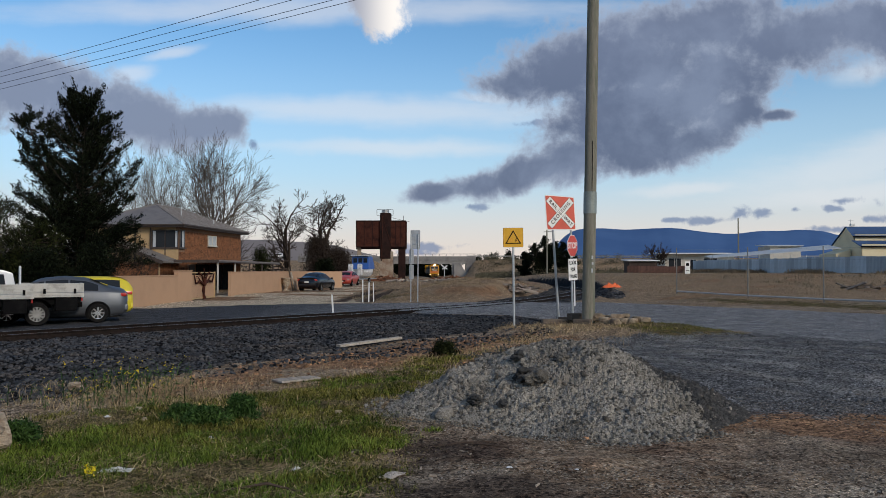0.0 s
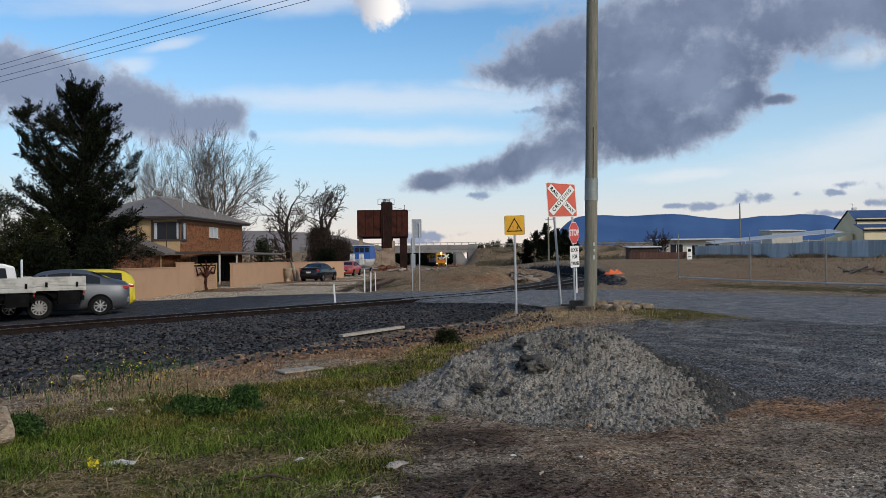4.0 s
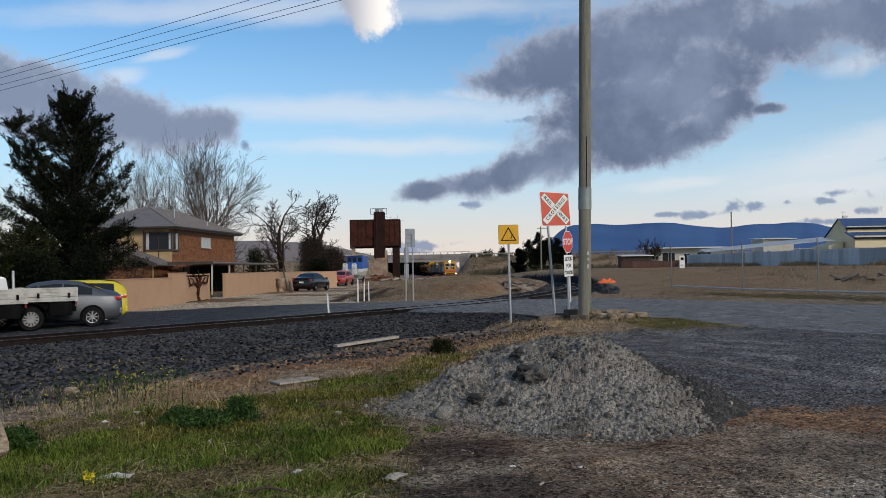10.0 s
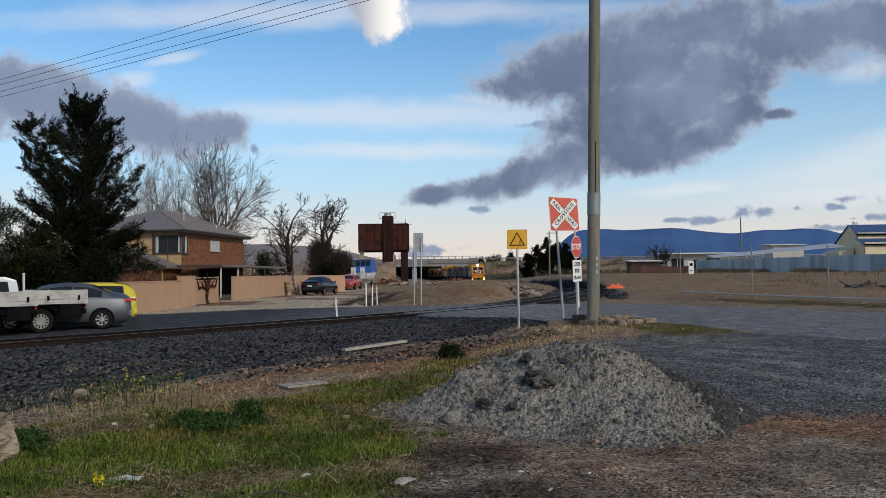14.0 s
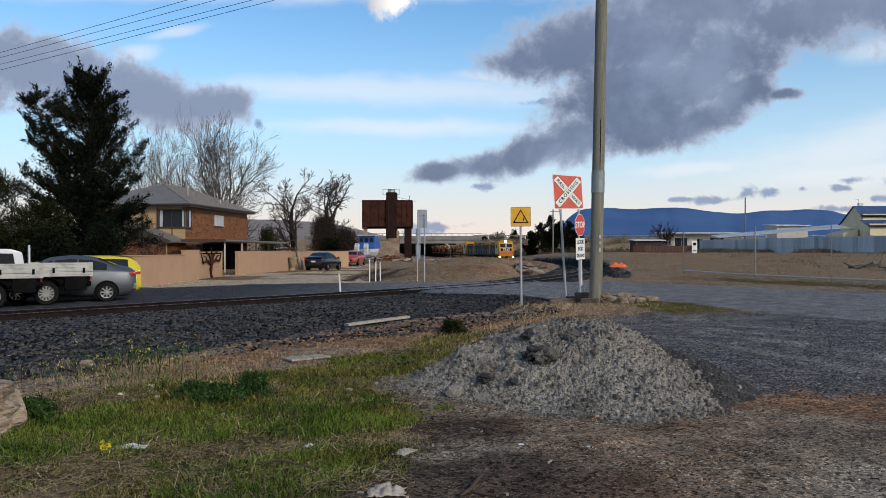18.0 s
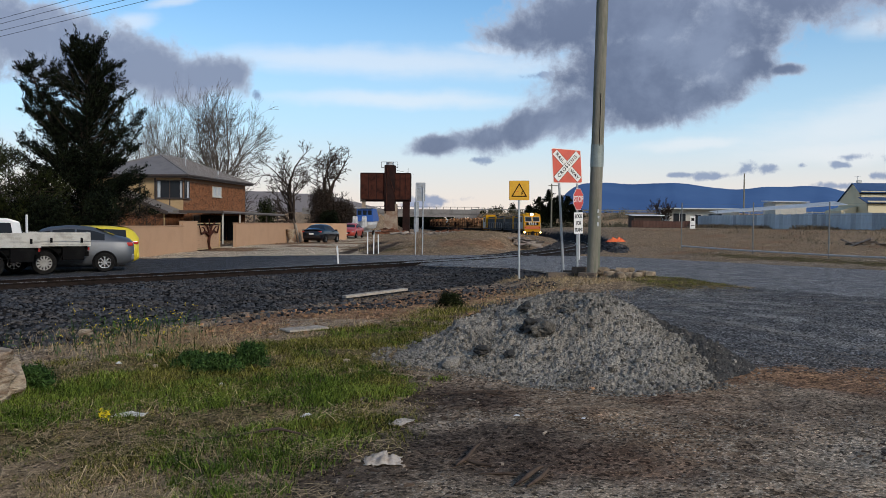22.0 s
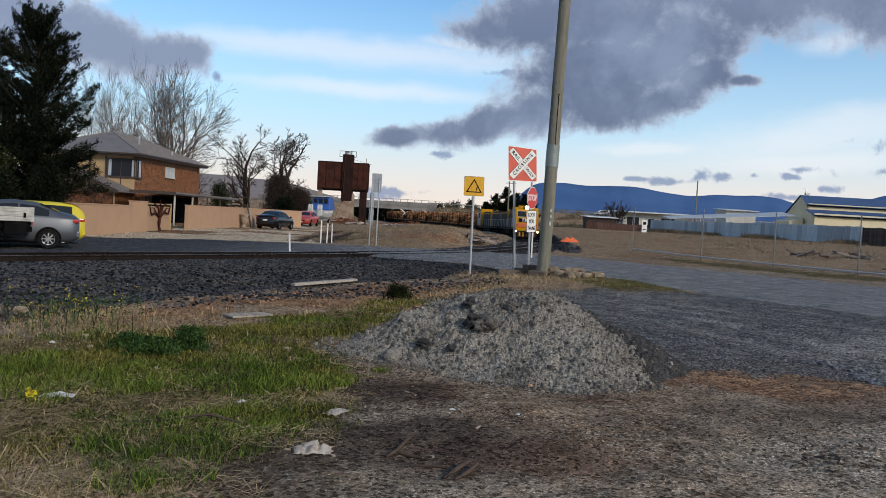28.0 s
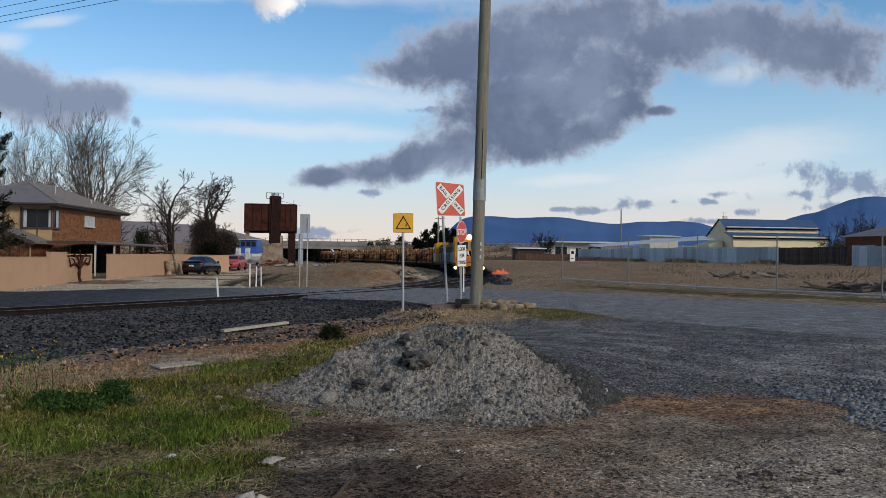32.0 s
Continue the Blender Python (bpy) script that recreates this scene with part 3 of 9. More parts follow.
def heights(x, y):
    """The lie of the land, and the weights of what covers it."""
    x, y = np.asarray(x, float).ravel(), np.asarray(y, float).ravel()
    d, side = line_dist(x, y)
    near = 1 - sstep(y, 30, 36)
    road = in_poly(x, y, ROAD, 0.35 + 0.55 * (np.asarray(x) > 4.5))
    yard = in_poly(x, y, YARD, 0.5)
    drive = in_poly(x, y, DRIVE, 0.5)
    turf = in_poly(x, y, TURF, 0.45)
    verge = in_poly(x, y, VERGE, 0.5)
    z = fbm(x, y, 0.35, 4) * 0.10 * (1 - 0.8 * road) + fbm(x, y, 2.2, 3) * 0.035 * (1 - 0.9 * road)
    # shallow drain below the ballast
    camside = (side > 0) & (y < 34)
    z = z - 0.14 * near * np.exp(-((d - 7.4) / 2.2) ** 2) * camside
    z = z + 0.16 * verge
    # rising bank beyond the road fence
    s = (x - 8.3) * 0.81 + (y - 41.2) * 0.58
    bank = sstep(s, 9, 46) * sstep(x, 10, 22) * (1 - sstep(y, 150, 220))
    z = z + 1.0 * bank + 0.25 * sstep(s, 4, 9) * sstep(x, 8, 14)
    # straw-covered heap inside the curve
    heap = np.exp(-(((x - 1.9) / 5.6) ** 4 + ((y - 58.0) / 13.0) ** 6)) * sstep(d, 2.3, 4.2)
    face = 4 * heap * (1 - heap) * (y < 58) * sstep(x, -2.5, 0.5)
    rut = rut_mask(x, y)
    z = z + heap * (0.95 + 0.25 * fbm(x, y, 0.25, 3) + 0.14 * face * fbm(x, y, 1.1, 3)) * (0.3 + 0.7 * sstep(x, -4.5, 1.8)) - 0.07 * rut
    z = z + 0.32 * sstep(y, 70, 105) * (1 - sstep(x, -12, -2)) * (1 - sstep(y, 140, 200))
    # motorway bank in the distance, open where the line passes below the bridge
    gap = np.where(x > -3.5, sstep(x + 3.5, 9.0, 13.5), sstep(-x - 3.5, 9.5, 17))
    motor = sstep(y, 223, 236) * (1 - sstep(y, 258, 275)) * gap * sstep(np.abs(x), 0, 8)
    z = z + 5.5 * motor * (0.9 + 0.1 * sstep(x, 10, 60))
    z = z - 0.35 * sstep(y, 110, 200)
    # track bed
    rz = rail_z(y)
    crown = 1 - sstep(d, 1.4, np.where(camside, 5.4, 2.6) + 0.25 * fbm(x, y, 0.8, 2))
    z = z * (1 - crown) + (rz - 0.17) * crown
    lvl = 0.06 - 0.10 * sstep(-x, 3, 12) * (y > 20) * sstep(side * -1, 0, 4) - 0.02 * sstep(x, 4, 14)
    z = z * (1 - road) + (lvl + fbm(x, y, 0.5, 2) * 0.03) * road
    clay = np.exp(-((d - 10.2) / 1.9) ** 2) * near * camside * (1.15 + 1.2 * np.clip(fbm(x, y, 0.5, 3), -0.5, 0.5))
    clay = np.maximum(clay, 1.15 * np.exp(-(((x - 4.3) / 1.6) ** 2 + ((y - 8.6) / 0.85) ** 2)) * (1 + 1.2 * fbm(x, y, 1.2, 3)))
    clay = clay * (1 - 0.85 * sstep(-x, 2.8, 4.6) * near)
    mott = np.clip(fbm(x, y, 0.22, 4) * 2.2 + 0.35, 0, 1)
    clay = np.maximum(clay, 0.8 * sstep(y, 42, 46) * (1 - sstep(y, 90, 130)) * mott)
    straw = sstep(y, 36, 42) * (1 - yard) * (0.95 - 0.55 * mott)
    straw = straw * (1 - 0.75 * np.exp(-((y - 63 - 0.35 * x + 6 * fbm(x, y, 0.12, 2)) / 2.6) ** 2) * (x < 9)) * (1 - 0.75 * np.exp(-(((x + 4.2) / 3.0) ** 2 + ((y - 53) / 9) ** 2)))
    clay = np.maximum(clay, face * np.clip(0.75 + 0.9 * fbm(x, y, 0.6, 3), 0, 1))
    straw = straw * (1 - 0.8 * face * np.clip(0.6 + 1.6 * fbm(x + 9, y, 0.5, 3), 0, 1)) * (1 - rut)
    clay = clay * (1 - rut)
    straw = np.maximum(straw, 0.4 * np.exp(-((d - 11.6) / 0.9) ** 2) * near * camside)
    straw = np.maximum(straw, 0.85 * verge * (1 - sstep(x, 4.4, 5.4)))
    straw = np.maximum(straw, 0.75 * turf * sstep(y, 13, 17))
    dead = 1 - sstep(y + 0.25 * x + 1.2 * fbm(x, y, 0.7, 3), 4.3, 5.6)
    straw = np.maximum(straw, 0.95 * turf * dead)
    toe = np.where(camside, 7.6 + 3.0 * sstep(-x, 2.6, 5.2) + 1.5 * fbm(x, y, 0.5, 3), 2.4)
    ball = (1 - sstep(d - toe, -0.5, 0.5)) * (1 - road)
    grav = np.maximum(ball, drive * (1 - 0.9 * turf))
    green = np.maximum(turf * 0.75 * (1 - 0.85 * sstep(y, 13, 17)) * (1 - 0.72 * (1 - sstep(y + 0.25 * x + 1.2 * fbm(x, y, 0.7, 3), 4.3, 5.6))), verge * 0.75 * sstep(x, 4.4, 5.2))
    green = np.maximum(green, 0.75 * np.exp(-((s - 5.5) / 1.3) ** 2) * sstep(x, 11, 15) * (y < 60))
    green = np.maximum(green, 0.8 * np.exp(-(((x + 4.4) / 2.8) ** 2 + ((y - 48) / 8) ** 2)) * (1 - yard) * (1 - rut))
    return z, np.column_stack([green * (1 - ball), grav, road]), np.column_stack([clay * (1 - ball), straw * (1 - ball), yard])


def ground_z(x, y):
    return float(heights([x], [y])[0][0])


def stains(x, y):
    """Damp earth at the turf edge, red-brown earth before the heap, pale gravelly tyre tracks."""
    wob = fbm(x, y, 0.9, 4)
    damp = 1.2 * np.exp(-(((x - 0.1) / 1.25) ** 2 + ((y - 6.4) / 1.35) ** 2)) + 0.7 * np.exp(-(((x + 0.6) / 0.7) ** 2 + ((y - 4.6) / 1.0) ** 2))
    damp = damp + 0.75 * np.exp(-(((x - 3.9) / 0.8) ** 2 + ((y - 7.2) / 0.35) ** 2))
    red = np.exp(-(((x - 1.3) / 1.5) ** 2 + ((y - 7.2) / 0.85) ** 2)) + 0.8 * np.exp(-(((x - 0.9) / 0.9) ** 2 + ((y - 5.3) / 0.5) ** 2))
    red = red + 0.9 * np.exp(-(((x - 4.2) / 1.6) ** 2 + ((y - 8.2) / 0.6) ** 2)) + 0.6 * np.exp(-(((x + 2.6) / 0.9) ** 2 + ((y - 6.4) / 0.18) ** 2))
    t1 = np.abs(y - 5.9 - 0.28 * (x - 3.2)) / 0.5
    pale = 0.9 * np.exp(-t1 ** 2) * sstep(x, 1.8, 3.2) + 0.8 * (1 - sstep(y - 0.25 * x, 3.9, 5.0)) * sstep(x, -1.2, 0.6)
    arc = np.hypot(x - 12.5, y - 8.0)
    across = x - (3.4 + 0.52 * (16 - y)) + 0.5 * fbm(x, y, 0.25, 2)
    for off, wd in ((0.0, 0.28), (1.45, 0.3), (2.6, 0.25), (4.0, 0.35)):
        pale = pale + 0.5 * np.exp(-((across - off) / wd) ** 2) * sstep(y, 9.0, 10.5) * (1 - sstep(y, 18, 21))
    pale = pale + 0.6 * (np.exp(-((arc - 6.6) / 0.5) ** 2) + np.exp(-((arc - 5.0) / 0.45) ** 2) + 0.8 * np.exp(-((arc - 3.4) / 0.4) ** 2)) * sstep(y, 9.5, 11)
    return np.clip(np.column_stack([damp, red, pale]) * (1 + 2.0 * wob[:, None]), 0, 1)


def build_ground():
    ang = np.concatenate([np.linspace(-180, -42, 40)[:-1], np.linspace(-42, 48, 430), np.linspace(48, 180, 40)[1:-1]])
    rad = [0.4]
    while rad[-1] < 130:
        rad.append(rad[-1] * 1.0185 + 0.006)
    while rad[-1] < 4500:
        rad.append(rad[-1] * 1.06)
    rad = np.array(rad)
    a = np.radians(ang)
    X, Y = rad[:, None] * np.sin(a), rad[:, None] * np.cos(a)
    z, za, zb = heights(X, Y)
    nr, na = X.shape
    verts = np.column_stack([X.ravel(), Y.ravel(), z])
    i, j = np.meshgrid(np.arange(nr - 1), np.arange(na), indexing="ij")
    j2 = (j + 1) % na
    faces = np.stack([i * na + j, i * na + j2, (i + 1) * na + j2, (i + 1) * na + j], -1).reshape(-1, 4)
    ob = raw("ground", verts.tolist(), faces.tolist() + [list(range(na - 1, -1, -1))], "ground", smooth=True)
    # ballast zone only, where the stone-gap shade is painted
    bed = za[:, 1] * (1 - in_poly(X.ravel(), Y.ravel(), DRIVE, 0.5))
    for nm, w, al in (("zone_a", za, bed), ("zone_b", zb, bed), ("zone_c", stains(X.ravel(), Y.ravel()), bed)):
        at = ob.data.attributes.new(nm, "FLOAT_COLOR", "POINT")
        at.data.foreach_set("color", np.column_stack([w, al]).astype(np.float32).ravel())
    ob.data.update()
    return tagged(ob, "bare brown earth, turf, gravel and grey road", "ground", kind="structure")


ground = build_ground()

# ---- railway track ----
GAUGE = 1.067


def frame_on_line(s):
    """Place and unit tangent (towards the near end) on the line."""
    x0, y0 = along(s - 0.25)
    x1, y1 = along(s + 0.25)
    tx, ty = x1 - x0, y1 - y0
    ln = math.hypot(tx, ty)
    x, y = along(s)
    return x, y, tx / ln, ty / ln


def build_track():
    s0, s1 = s_at_y(330), s_at_y(-25)
    track = tagged(empty("railway_track"), "single narrow gauge railway track on dark stone ballast, curving over a road", "railway track", kind="structure")
    # rail profile: across, up
    prof = [(-0.065, -0.155), (0.065, -0.155), (0.065, -0.14), (0.012, -0.12), (0.012, -0.045), (0.035, -0.03), (0.035, -0.004), (0.028, 0.0),
            (-0.028, 0.0), (-0.035, -0.004), (-0.035, -0.03), (-0.012, -0.045), (-0.012, -0.12), (-0.065, -0.14)]
    n = len(prof)
    ss = np.arange(s0, s1, 1.0)
    for sign in (-1, 1):
        verts, faces = [], []
        for k, s in enumerate(ss):
            x, y, tx, ty = frame_on_line(s)
            z = float(rail_z(y))
            for a, u in prof:
                o = sign * (GAUGE / 2 + 0.035) + a
                verts.append((x + ty * o, y - tx * o, z + u))
            if k:
                b, c = (k - 1) * n, k * n
                faces += [(b + i, b + (i + 1) % n, c + (i + 1) % n, c + i) for i in range(n)]
        rail = raw("rail", verts, faces, "rail", track, "rusty steel rail with a bright worn head")
        rail.data.materials.append(M["railtop"])
        for p in rail.data.polygons:
            if p.index % n in (7,):
                p.material_index = 1
    # sleepers, sunk in the ballast
    me = bpy.data.meshes.new("sleeper")
    bm = box(0, 0, 0, 2.05, 0.23, 0.16, bevel=0.012)
    bm.to_mesh(me)
    bm.free()
    me.materials.append(M["sleeper"])
    plate = bpy.data.meshes.new("fastening")
    bm = bmesh.new()
    for o in (-1, 1):
        for q in (-0.09, 0.09):
            add_box(bm, o * (GAUGE / 2 + 0.035) + q, 0, 0.10, 0.05, 0.09, 0.05, bevel=0.008)
    bm.to_mesh(plate)
    bm.free()
    plate.materials.append(M["rail"])
    s = s_at_y(80)
    while s < s_at_y(8):
        x, y, tx, ty = frame_on_line(s)
        m = Matrix.Translation((x, y, float(rail_z(y)) - 0.235 + random.uniform(-0.01, 0.01))) @ Matrix.Rotation(math.atan2(tx, ty) * -1, 4, "Z")
        if not 31.5 < y < 40.5:
            sl = new("sleeper", me)
            sl.parent, sl.matrix_basis = track, m
            fs = new("fastening", plate)
            fs.parent = sl
        s += 0.66
    return track


track = build_track()


def stones(name, pts, sizes, material, label, category, seed=3, flat=0.75, parent=None):
    """Broken stones as one heap: squashed eight-corner lumps."""
    rng = np.random.default_rng(seed)
    n = len(pts)
    base = np.array([(-1, -1, -1), (1, -1, -1), (1, 1, -1), (-1, 1, -1), (-1, -1, 1), (1, -1, 1), (1, 1, 1), (-1, 1, 1)], float) * 0.5
    quad = np.array([(4, 5, 6, 7), (0, 1, 5, 4), (1, 2, 6, 5), (2, 3, 7, 6), (3, 0, 4, 7)])
    v = base[None] * (1 + rng.uniform(-0.42, 0.25, (n, 8, 3)))
    v *= np.column_stack([rng.uniform(0.75, 1.3, n), rng.uniform(0.7, 1.1, n), rng.uniform(0.55, 0.95, n) * flat])[:, None, :]
    a, b = rng.uniform(0, 6.28, n), rng.uniform(-0.6, 0.6, n)
    ca, sa, cb, sb = np.cos(a), np.sin(a), np.cos(b), np.sin(b)
    y = v[..., 1] * cb[:, None] - v[..., 2] * sb[:, None]
    z = v[..., 1] * sb[:, None] + v[..., 2] * cb[:, None]
    x = v[..., 0] * ca[:, None] - y * sa[:, None]
    y = v[..., 0] * sa[:, None] + y * ca[:, None]
    v = np.stack([x, y, z], -1) * np.asarray(sizes)[:, None, None] + np.asarray(pts)[:, None, :]
    me = bpy.data.meshes.new(name)
    nf = n * 5
    me.vertices.add(n * 8)
    me.vertices.foreach_set("co", v.astype(np.float32).ravel())
    loops = (quad[None] + (np.arange(n) * 8)[:, None, None]).astype(np.int32).ravel()
    me.loops.add(nf * 4)
    me.loops.foreach_set("vertex_index", loops)
    me.polygons.add(nf)
    me.polygons.foreach_set("loop_start", np.arange(0, nf * 4, 4, dtype=np.int32))
    me.update(calc_edges=True)
    me.materials.append(M[material])
    ob = new(name, me)
    if parent:
        ob.parent = parent
    return tagged(ob, label, category, kind="stuff")


def build_ballast():
    rng = np.random.default_rng(11)
    n = 135000
    s = s_at_y(33) + (s_at_y(6) - s_at_y(33)) * rng.random(n) ** 0.9
    o = rng.uniform(-0.6, 10.4, n)
    o = np.where(rng.random(n) < 0.12, rng.uniform(-2.2, 0, n), o)
    P = np.array([frame_on_line(q) for q in s])
    x, y = P[:, 0] - P[:, 3] * o, P[:, 1] + P[:, 2] * o
    zz, za, zb = heights(x, y)
    keep = (za[:, 2] < 0.3) & (np.abs(np.abs(o) - 0.57) > 0.09) & (x > -0.63 * y - 1.0) & (x < 3) & (rng.random(n) < np.maximum(za[:, 1] * 1.05, np.clip(zb[:, 0], 0, 1) * 0.22))
    x, y, zz = x[keep], y[keep], zz[keep]
    size = 0.028 + 0.042 * rng.random(len(x)) ** 1.7
    stones("ballast_stones", np.column_stack([x, y, zz + size * 0.42 - 0.01]), size, "ballast", "loose dark blue-grey ballast stones beside the rails", "ballast")
    # far side of the crossing, along the curve
    n = 9000
    s = rng.uniform(s_at_y(75), s_at_y(40), n)
    o = rng.uniform(-2.3, 2.3, n)
    P = np.array([frame_on_line(q) for q in s])
    x, y = P[:, 0] + P[:, 3] * o, P[:, 1] - P[:, 2] * o
    zz, za, zb = heights(x, y)
    keep = (za[:, 2] < 0.3) & (np.abs(np.abs(o) - 0.57) > 0.08)
    x, y, zz = x[keep], y[keep], zz[keep]
    size = rng.uniform(0.05, 0.10, len(x))
    stones("ballast_stones", np.column_stack([x, y, zz + size * 0.2]), size, "ballast", "dark ballast stones along the curve beyond the road", "ballast", seed=5)


build_ballast()


# ---- heap of crushed rock ----
def heap_z(x, y):
    """Height of the rock heap over the ground."""
    dx, dy = (x - 1.72), (y - 10.3)
    ang = np.arctan2(dy, dx)
    rx = np.where(dx < 0, 2.3, 1.95)
    ry = np.where(dy < 0, 2.4, 2.9)
    r = np.sqrt((dx / rx) ** 2 + (dy / ry) ** 2) * (1 + 0.06 * np.sin(3 * ang + 1) + 0.05 * np.sin(5 * ang))
    u = (r - 0.22) / 0.78
    return 0.87 * np.clip(1 - 0.5 * (u + np.sqrt(u * u + 0.03)), -0.2, None)


def clods(x, y, scale, seed, fill=0.7):
    """Round lumps scattered like broken soil, 0 to 1."""
    gx, gy = x * scale, y * scale
    ix, iy = np.floor(gx).astype(int), np.floor(gy).astype(int)
    best = np.zeros(len(x))
    for i in (-1, 0, 1):
        for j in (-1, 0, 1):
            cx, cy = ix + i, iy + j
            jx, jy = _T[(cx + seed) & 255, cy & 255], _T[cx & 255, (cy + seed * 3) & 255]
            sz = _T[(cx * 3 + seed) & 255, (cy + 5 * seed) & 255]
            d2 = ((gx - cx - jx) ** 2 + (gy - cy - jy) ** 2) / (0.15 + 0.55 * sz) ** 2
            best = np.maximum(best, np.where(sz < fill, np.sqrt(np.clip(1 - d2, 0, 1)) * (0.15 + 0.55 * sz), 0))
    return best


def heap_relief(x, y, h):
    low = np.clip(h * 4, 0, 1)
    mid = np.exp(-((h - 0.5) / 0.32) ** 2)
    return low * (fbm(x, y, 1.6, 3) * 0.13 + 0.09 * clods(x, y, 4.2, 3, 0.4) * (0.35 + 0.65 * mid) + 0.062 * clods(x, y, 10.5, 11, 0.7) + 0.040 * clods(x, y, 23.0, 23, 0.9)
                  + fbm(x, y, 6.0, 3) * 0.05 - 0.06) - 0.03


def build_heap():
    g = 430
    u = np.linspace(-1.0, 4.0, g)
    v = np.concatenate([np.linspace(7.3, 11.2, g - 80), np.linspace(11.26, 13.6, 80)])
    rng = np.random.default_rng(21)
    X, Y = np.meshgrid(u, v)
    X, Y = X.ravel() + rng.uniform(-0.004, 0.004, g * g), Y.ravel() + rng.uniform(-0.004, 0.004, g * g)
    gz = heights(X, Y)[0]
    h = heap_z(X, Y)
    verts = np.column_stack([X, Y, gz + h + heap_relief(X, Y, h) + rng.uniform(-0.011, 0.011, g * g)])
    idx = np.arange(g * g).reshape(g, g)
    f = np.stack([idx[:-1, :-1], idx[:-1, 1:], idx[1:, 1:], idx[1:, :-1]], -1).reshape(-1, 4)
    keep = (h[f] > -0.05).all(1)
    heap = raw("rock_mound", verts.tolist(), f[keep].tolist(), "pile")
    heap.data.materials.append(M["pile_dark"])
    mid = verts[f[keep]].mean(1)
    flank = mid[:, 0] > 2.78 - 0.3 * (mid[:, 1] - 9.0) + 0.5 * fbm(mid[:, 0], mid[:, 1], 2.0, 3)
    heap.data.polygons.foreach_set("material_index", flank.astype(np.int32))
    tagged(heap, "rough heap of pale grey crushed rock, one flank dark gravel", "rock heap")
    n = 76000
    x, y = rng.uniform(-1.4, 3.9, n), 7.2 + 6.0 * rng.random(n) ** 1.5
    h = heap_z(x, y)
    keep = (h > -0.02) | ((h > -0.085) & (rng.random(n) < 0.4))
    x, y, h = x[keep], y[keep], np.maximum(h[keep], 0)
    z = heights(x, y)[0] + h + heap_relief(x, y, h)
    size = 0.008 + 0.012 * rng.random(len(x)) ** 2 + 0.045 * rng.random(len(x)) ** 22
    z = np.where(h < 0.01, z + 0.03, z)
    dark = (x > 2.78 - 0.3 * (y - 9.0) + 0.5 * fbm(x, y, 2.0, 3)) & (rng.random(len(x)) < 0.9)
    pts = np.column_stack([x, y, z + size * 0.15])
    stones("heap_chips", pts[~dark], size[~dark], "pile", "pale grey stone chips covering the heap", "gravel", seed=22, flat=1.0)
    xd, yd = rng.uniform(2.0, 3.9, 17000), rng.uniform(8.0, 12.0, 17000)
    hd = heap_z(xd, yd)
    k = (hd > -0.03) & (xd > 2.7 - 0.3 * (yd - 9.0) + 0.5 * fbm(xd, yd, 2.0, 3))
    xd, yd, hd = xd[k], yd[k], np.maximum(hd[k], 0)
    sd = 0.009 + 0.014 * rng.random(len(xd)) ** 1.5
    stones("heap_chips", np.column_stack([xd, yd, heights(xd, yd)[0] + hd + heap_relief(xd, yd, hd) + 0.006]), sd, "pile_dark", "damp dark gravel down one flank of the heap", "gravel", seed=23, flat=0.8)
    return heap


heap = build_heap()


def lump(name, at, size, material, label, category, seed, cuts=2, rough=0.25, parent=None, flat=0.42):
    """A broken rock."""
    bm = bmesh.new()
    bmesh.ops.create_icosphere(bm, subdivisions=cuts + 1, radius=0.5)
    for v in bm.verts:
        p = v.co * 2.2 + Vector((seed * 3.1, seed, -seed))
        v.co *= 1 + rough * (noise.noise(p) + 0.5 * noise.noise(p * 2.7)) * 1.6
        v.co = Vector((max(-flat, min(flat, v.co.x)), max(-flat, min(flat, v.co.y)), max(-0.36, min(flat - 0.04, v.co.z))))
        v.co = Vector((v.co.x * size[0], v.co.y * size[1], v.co.z * size[2]))
    ob = part(name, bm, material, parent)
    ob.matrix_basis = pose(*at, 0, 0, seed * 47 % 360)
    if category:
        tagged(ob, label, category)
    return ob

# ---- power pole, signs and posts beside the crossing ----
def text_part(name, body, size, m, material, parent, label="", depth=0.002, spacing=1.0):
    cu = bpy.data.curves.new(name, "FONT")
    cu.offset = size * 0.022
    cu.body, cu.size, cu.align_x, cu.align_y, cu.extrude, cu.space_character = body, size, "CENTER", "CENTER", depth, spacing
    tmp = bpy.data.objects.new(name, cu)
    scene.collection.objects.link(tmp)
    me = bpy.data.meshes.new_from_object(tmp.evaluated_get(bpy.context.evaluated_depsgraph_get()))
    bpy.data.objects.remove(tmp)
    me.materials.clear()
    me.materials.append(M[material])
    ob = new(name, me)
    ob.parent, ob.matrix_basis = parent, m
    if label:
        ob["label"] = label
    return ob


UP = Matrix.Rotation(radians(90), 4, "X")      # lays flat work upright, facing -y


def plate(pts, y0, y1, bevel=0.0):
    return prism(pts, "y", y0, y1, bevel)


def rounded(w, h, r, cx=0.0, cz=0.0, seg=4):
    pts = []
    for qx, qz, a0 in ((1, 1, 0), (-1, 1, 90), (-1, -1, 180), (1, -1, 270)):
        for k in range(seg + 1):
            a = radians(a0 + 90 * k / seg)
            pts.append((cx + qx * (w / 2 - r) + r * math.cos(a), cz + qz * (h / 2 - r) + r * math.sin(a)))
    return pts


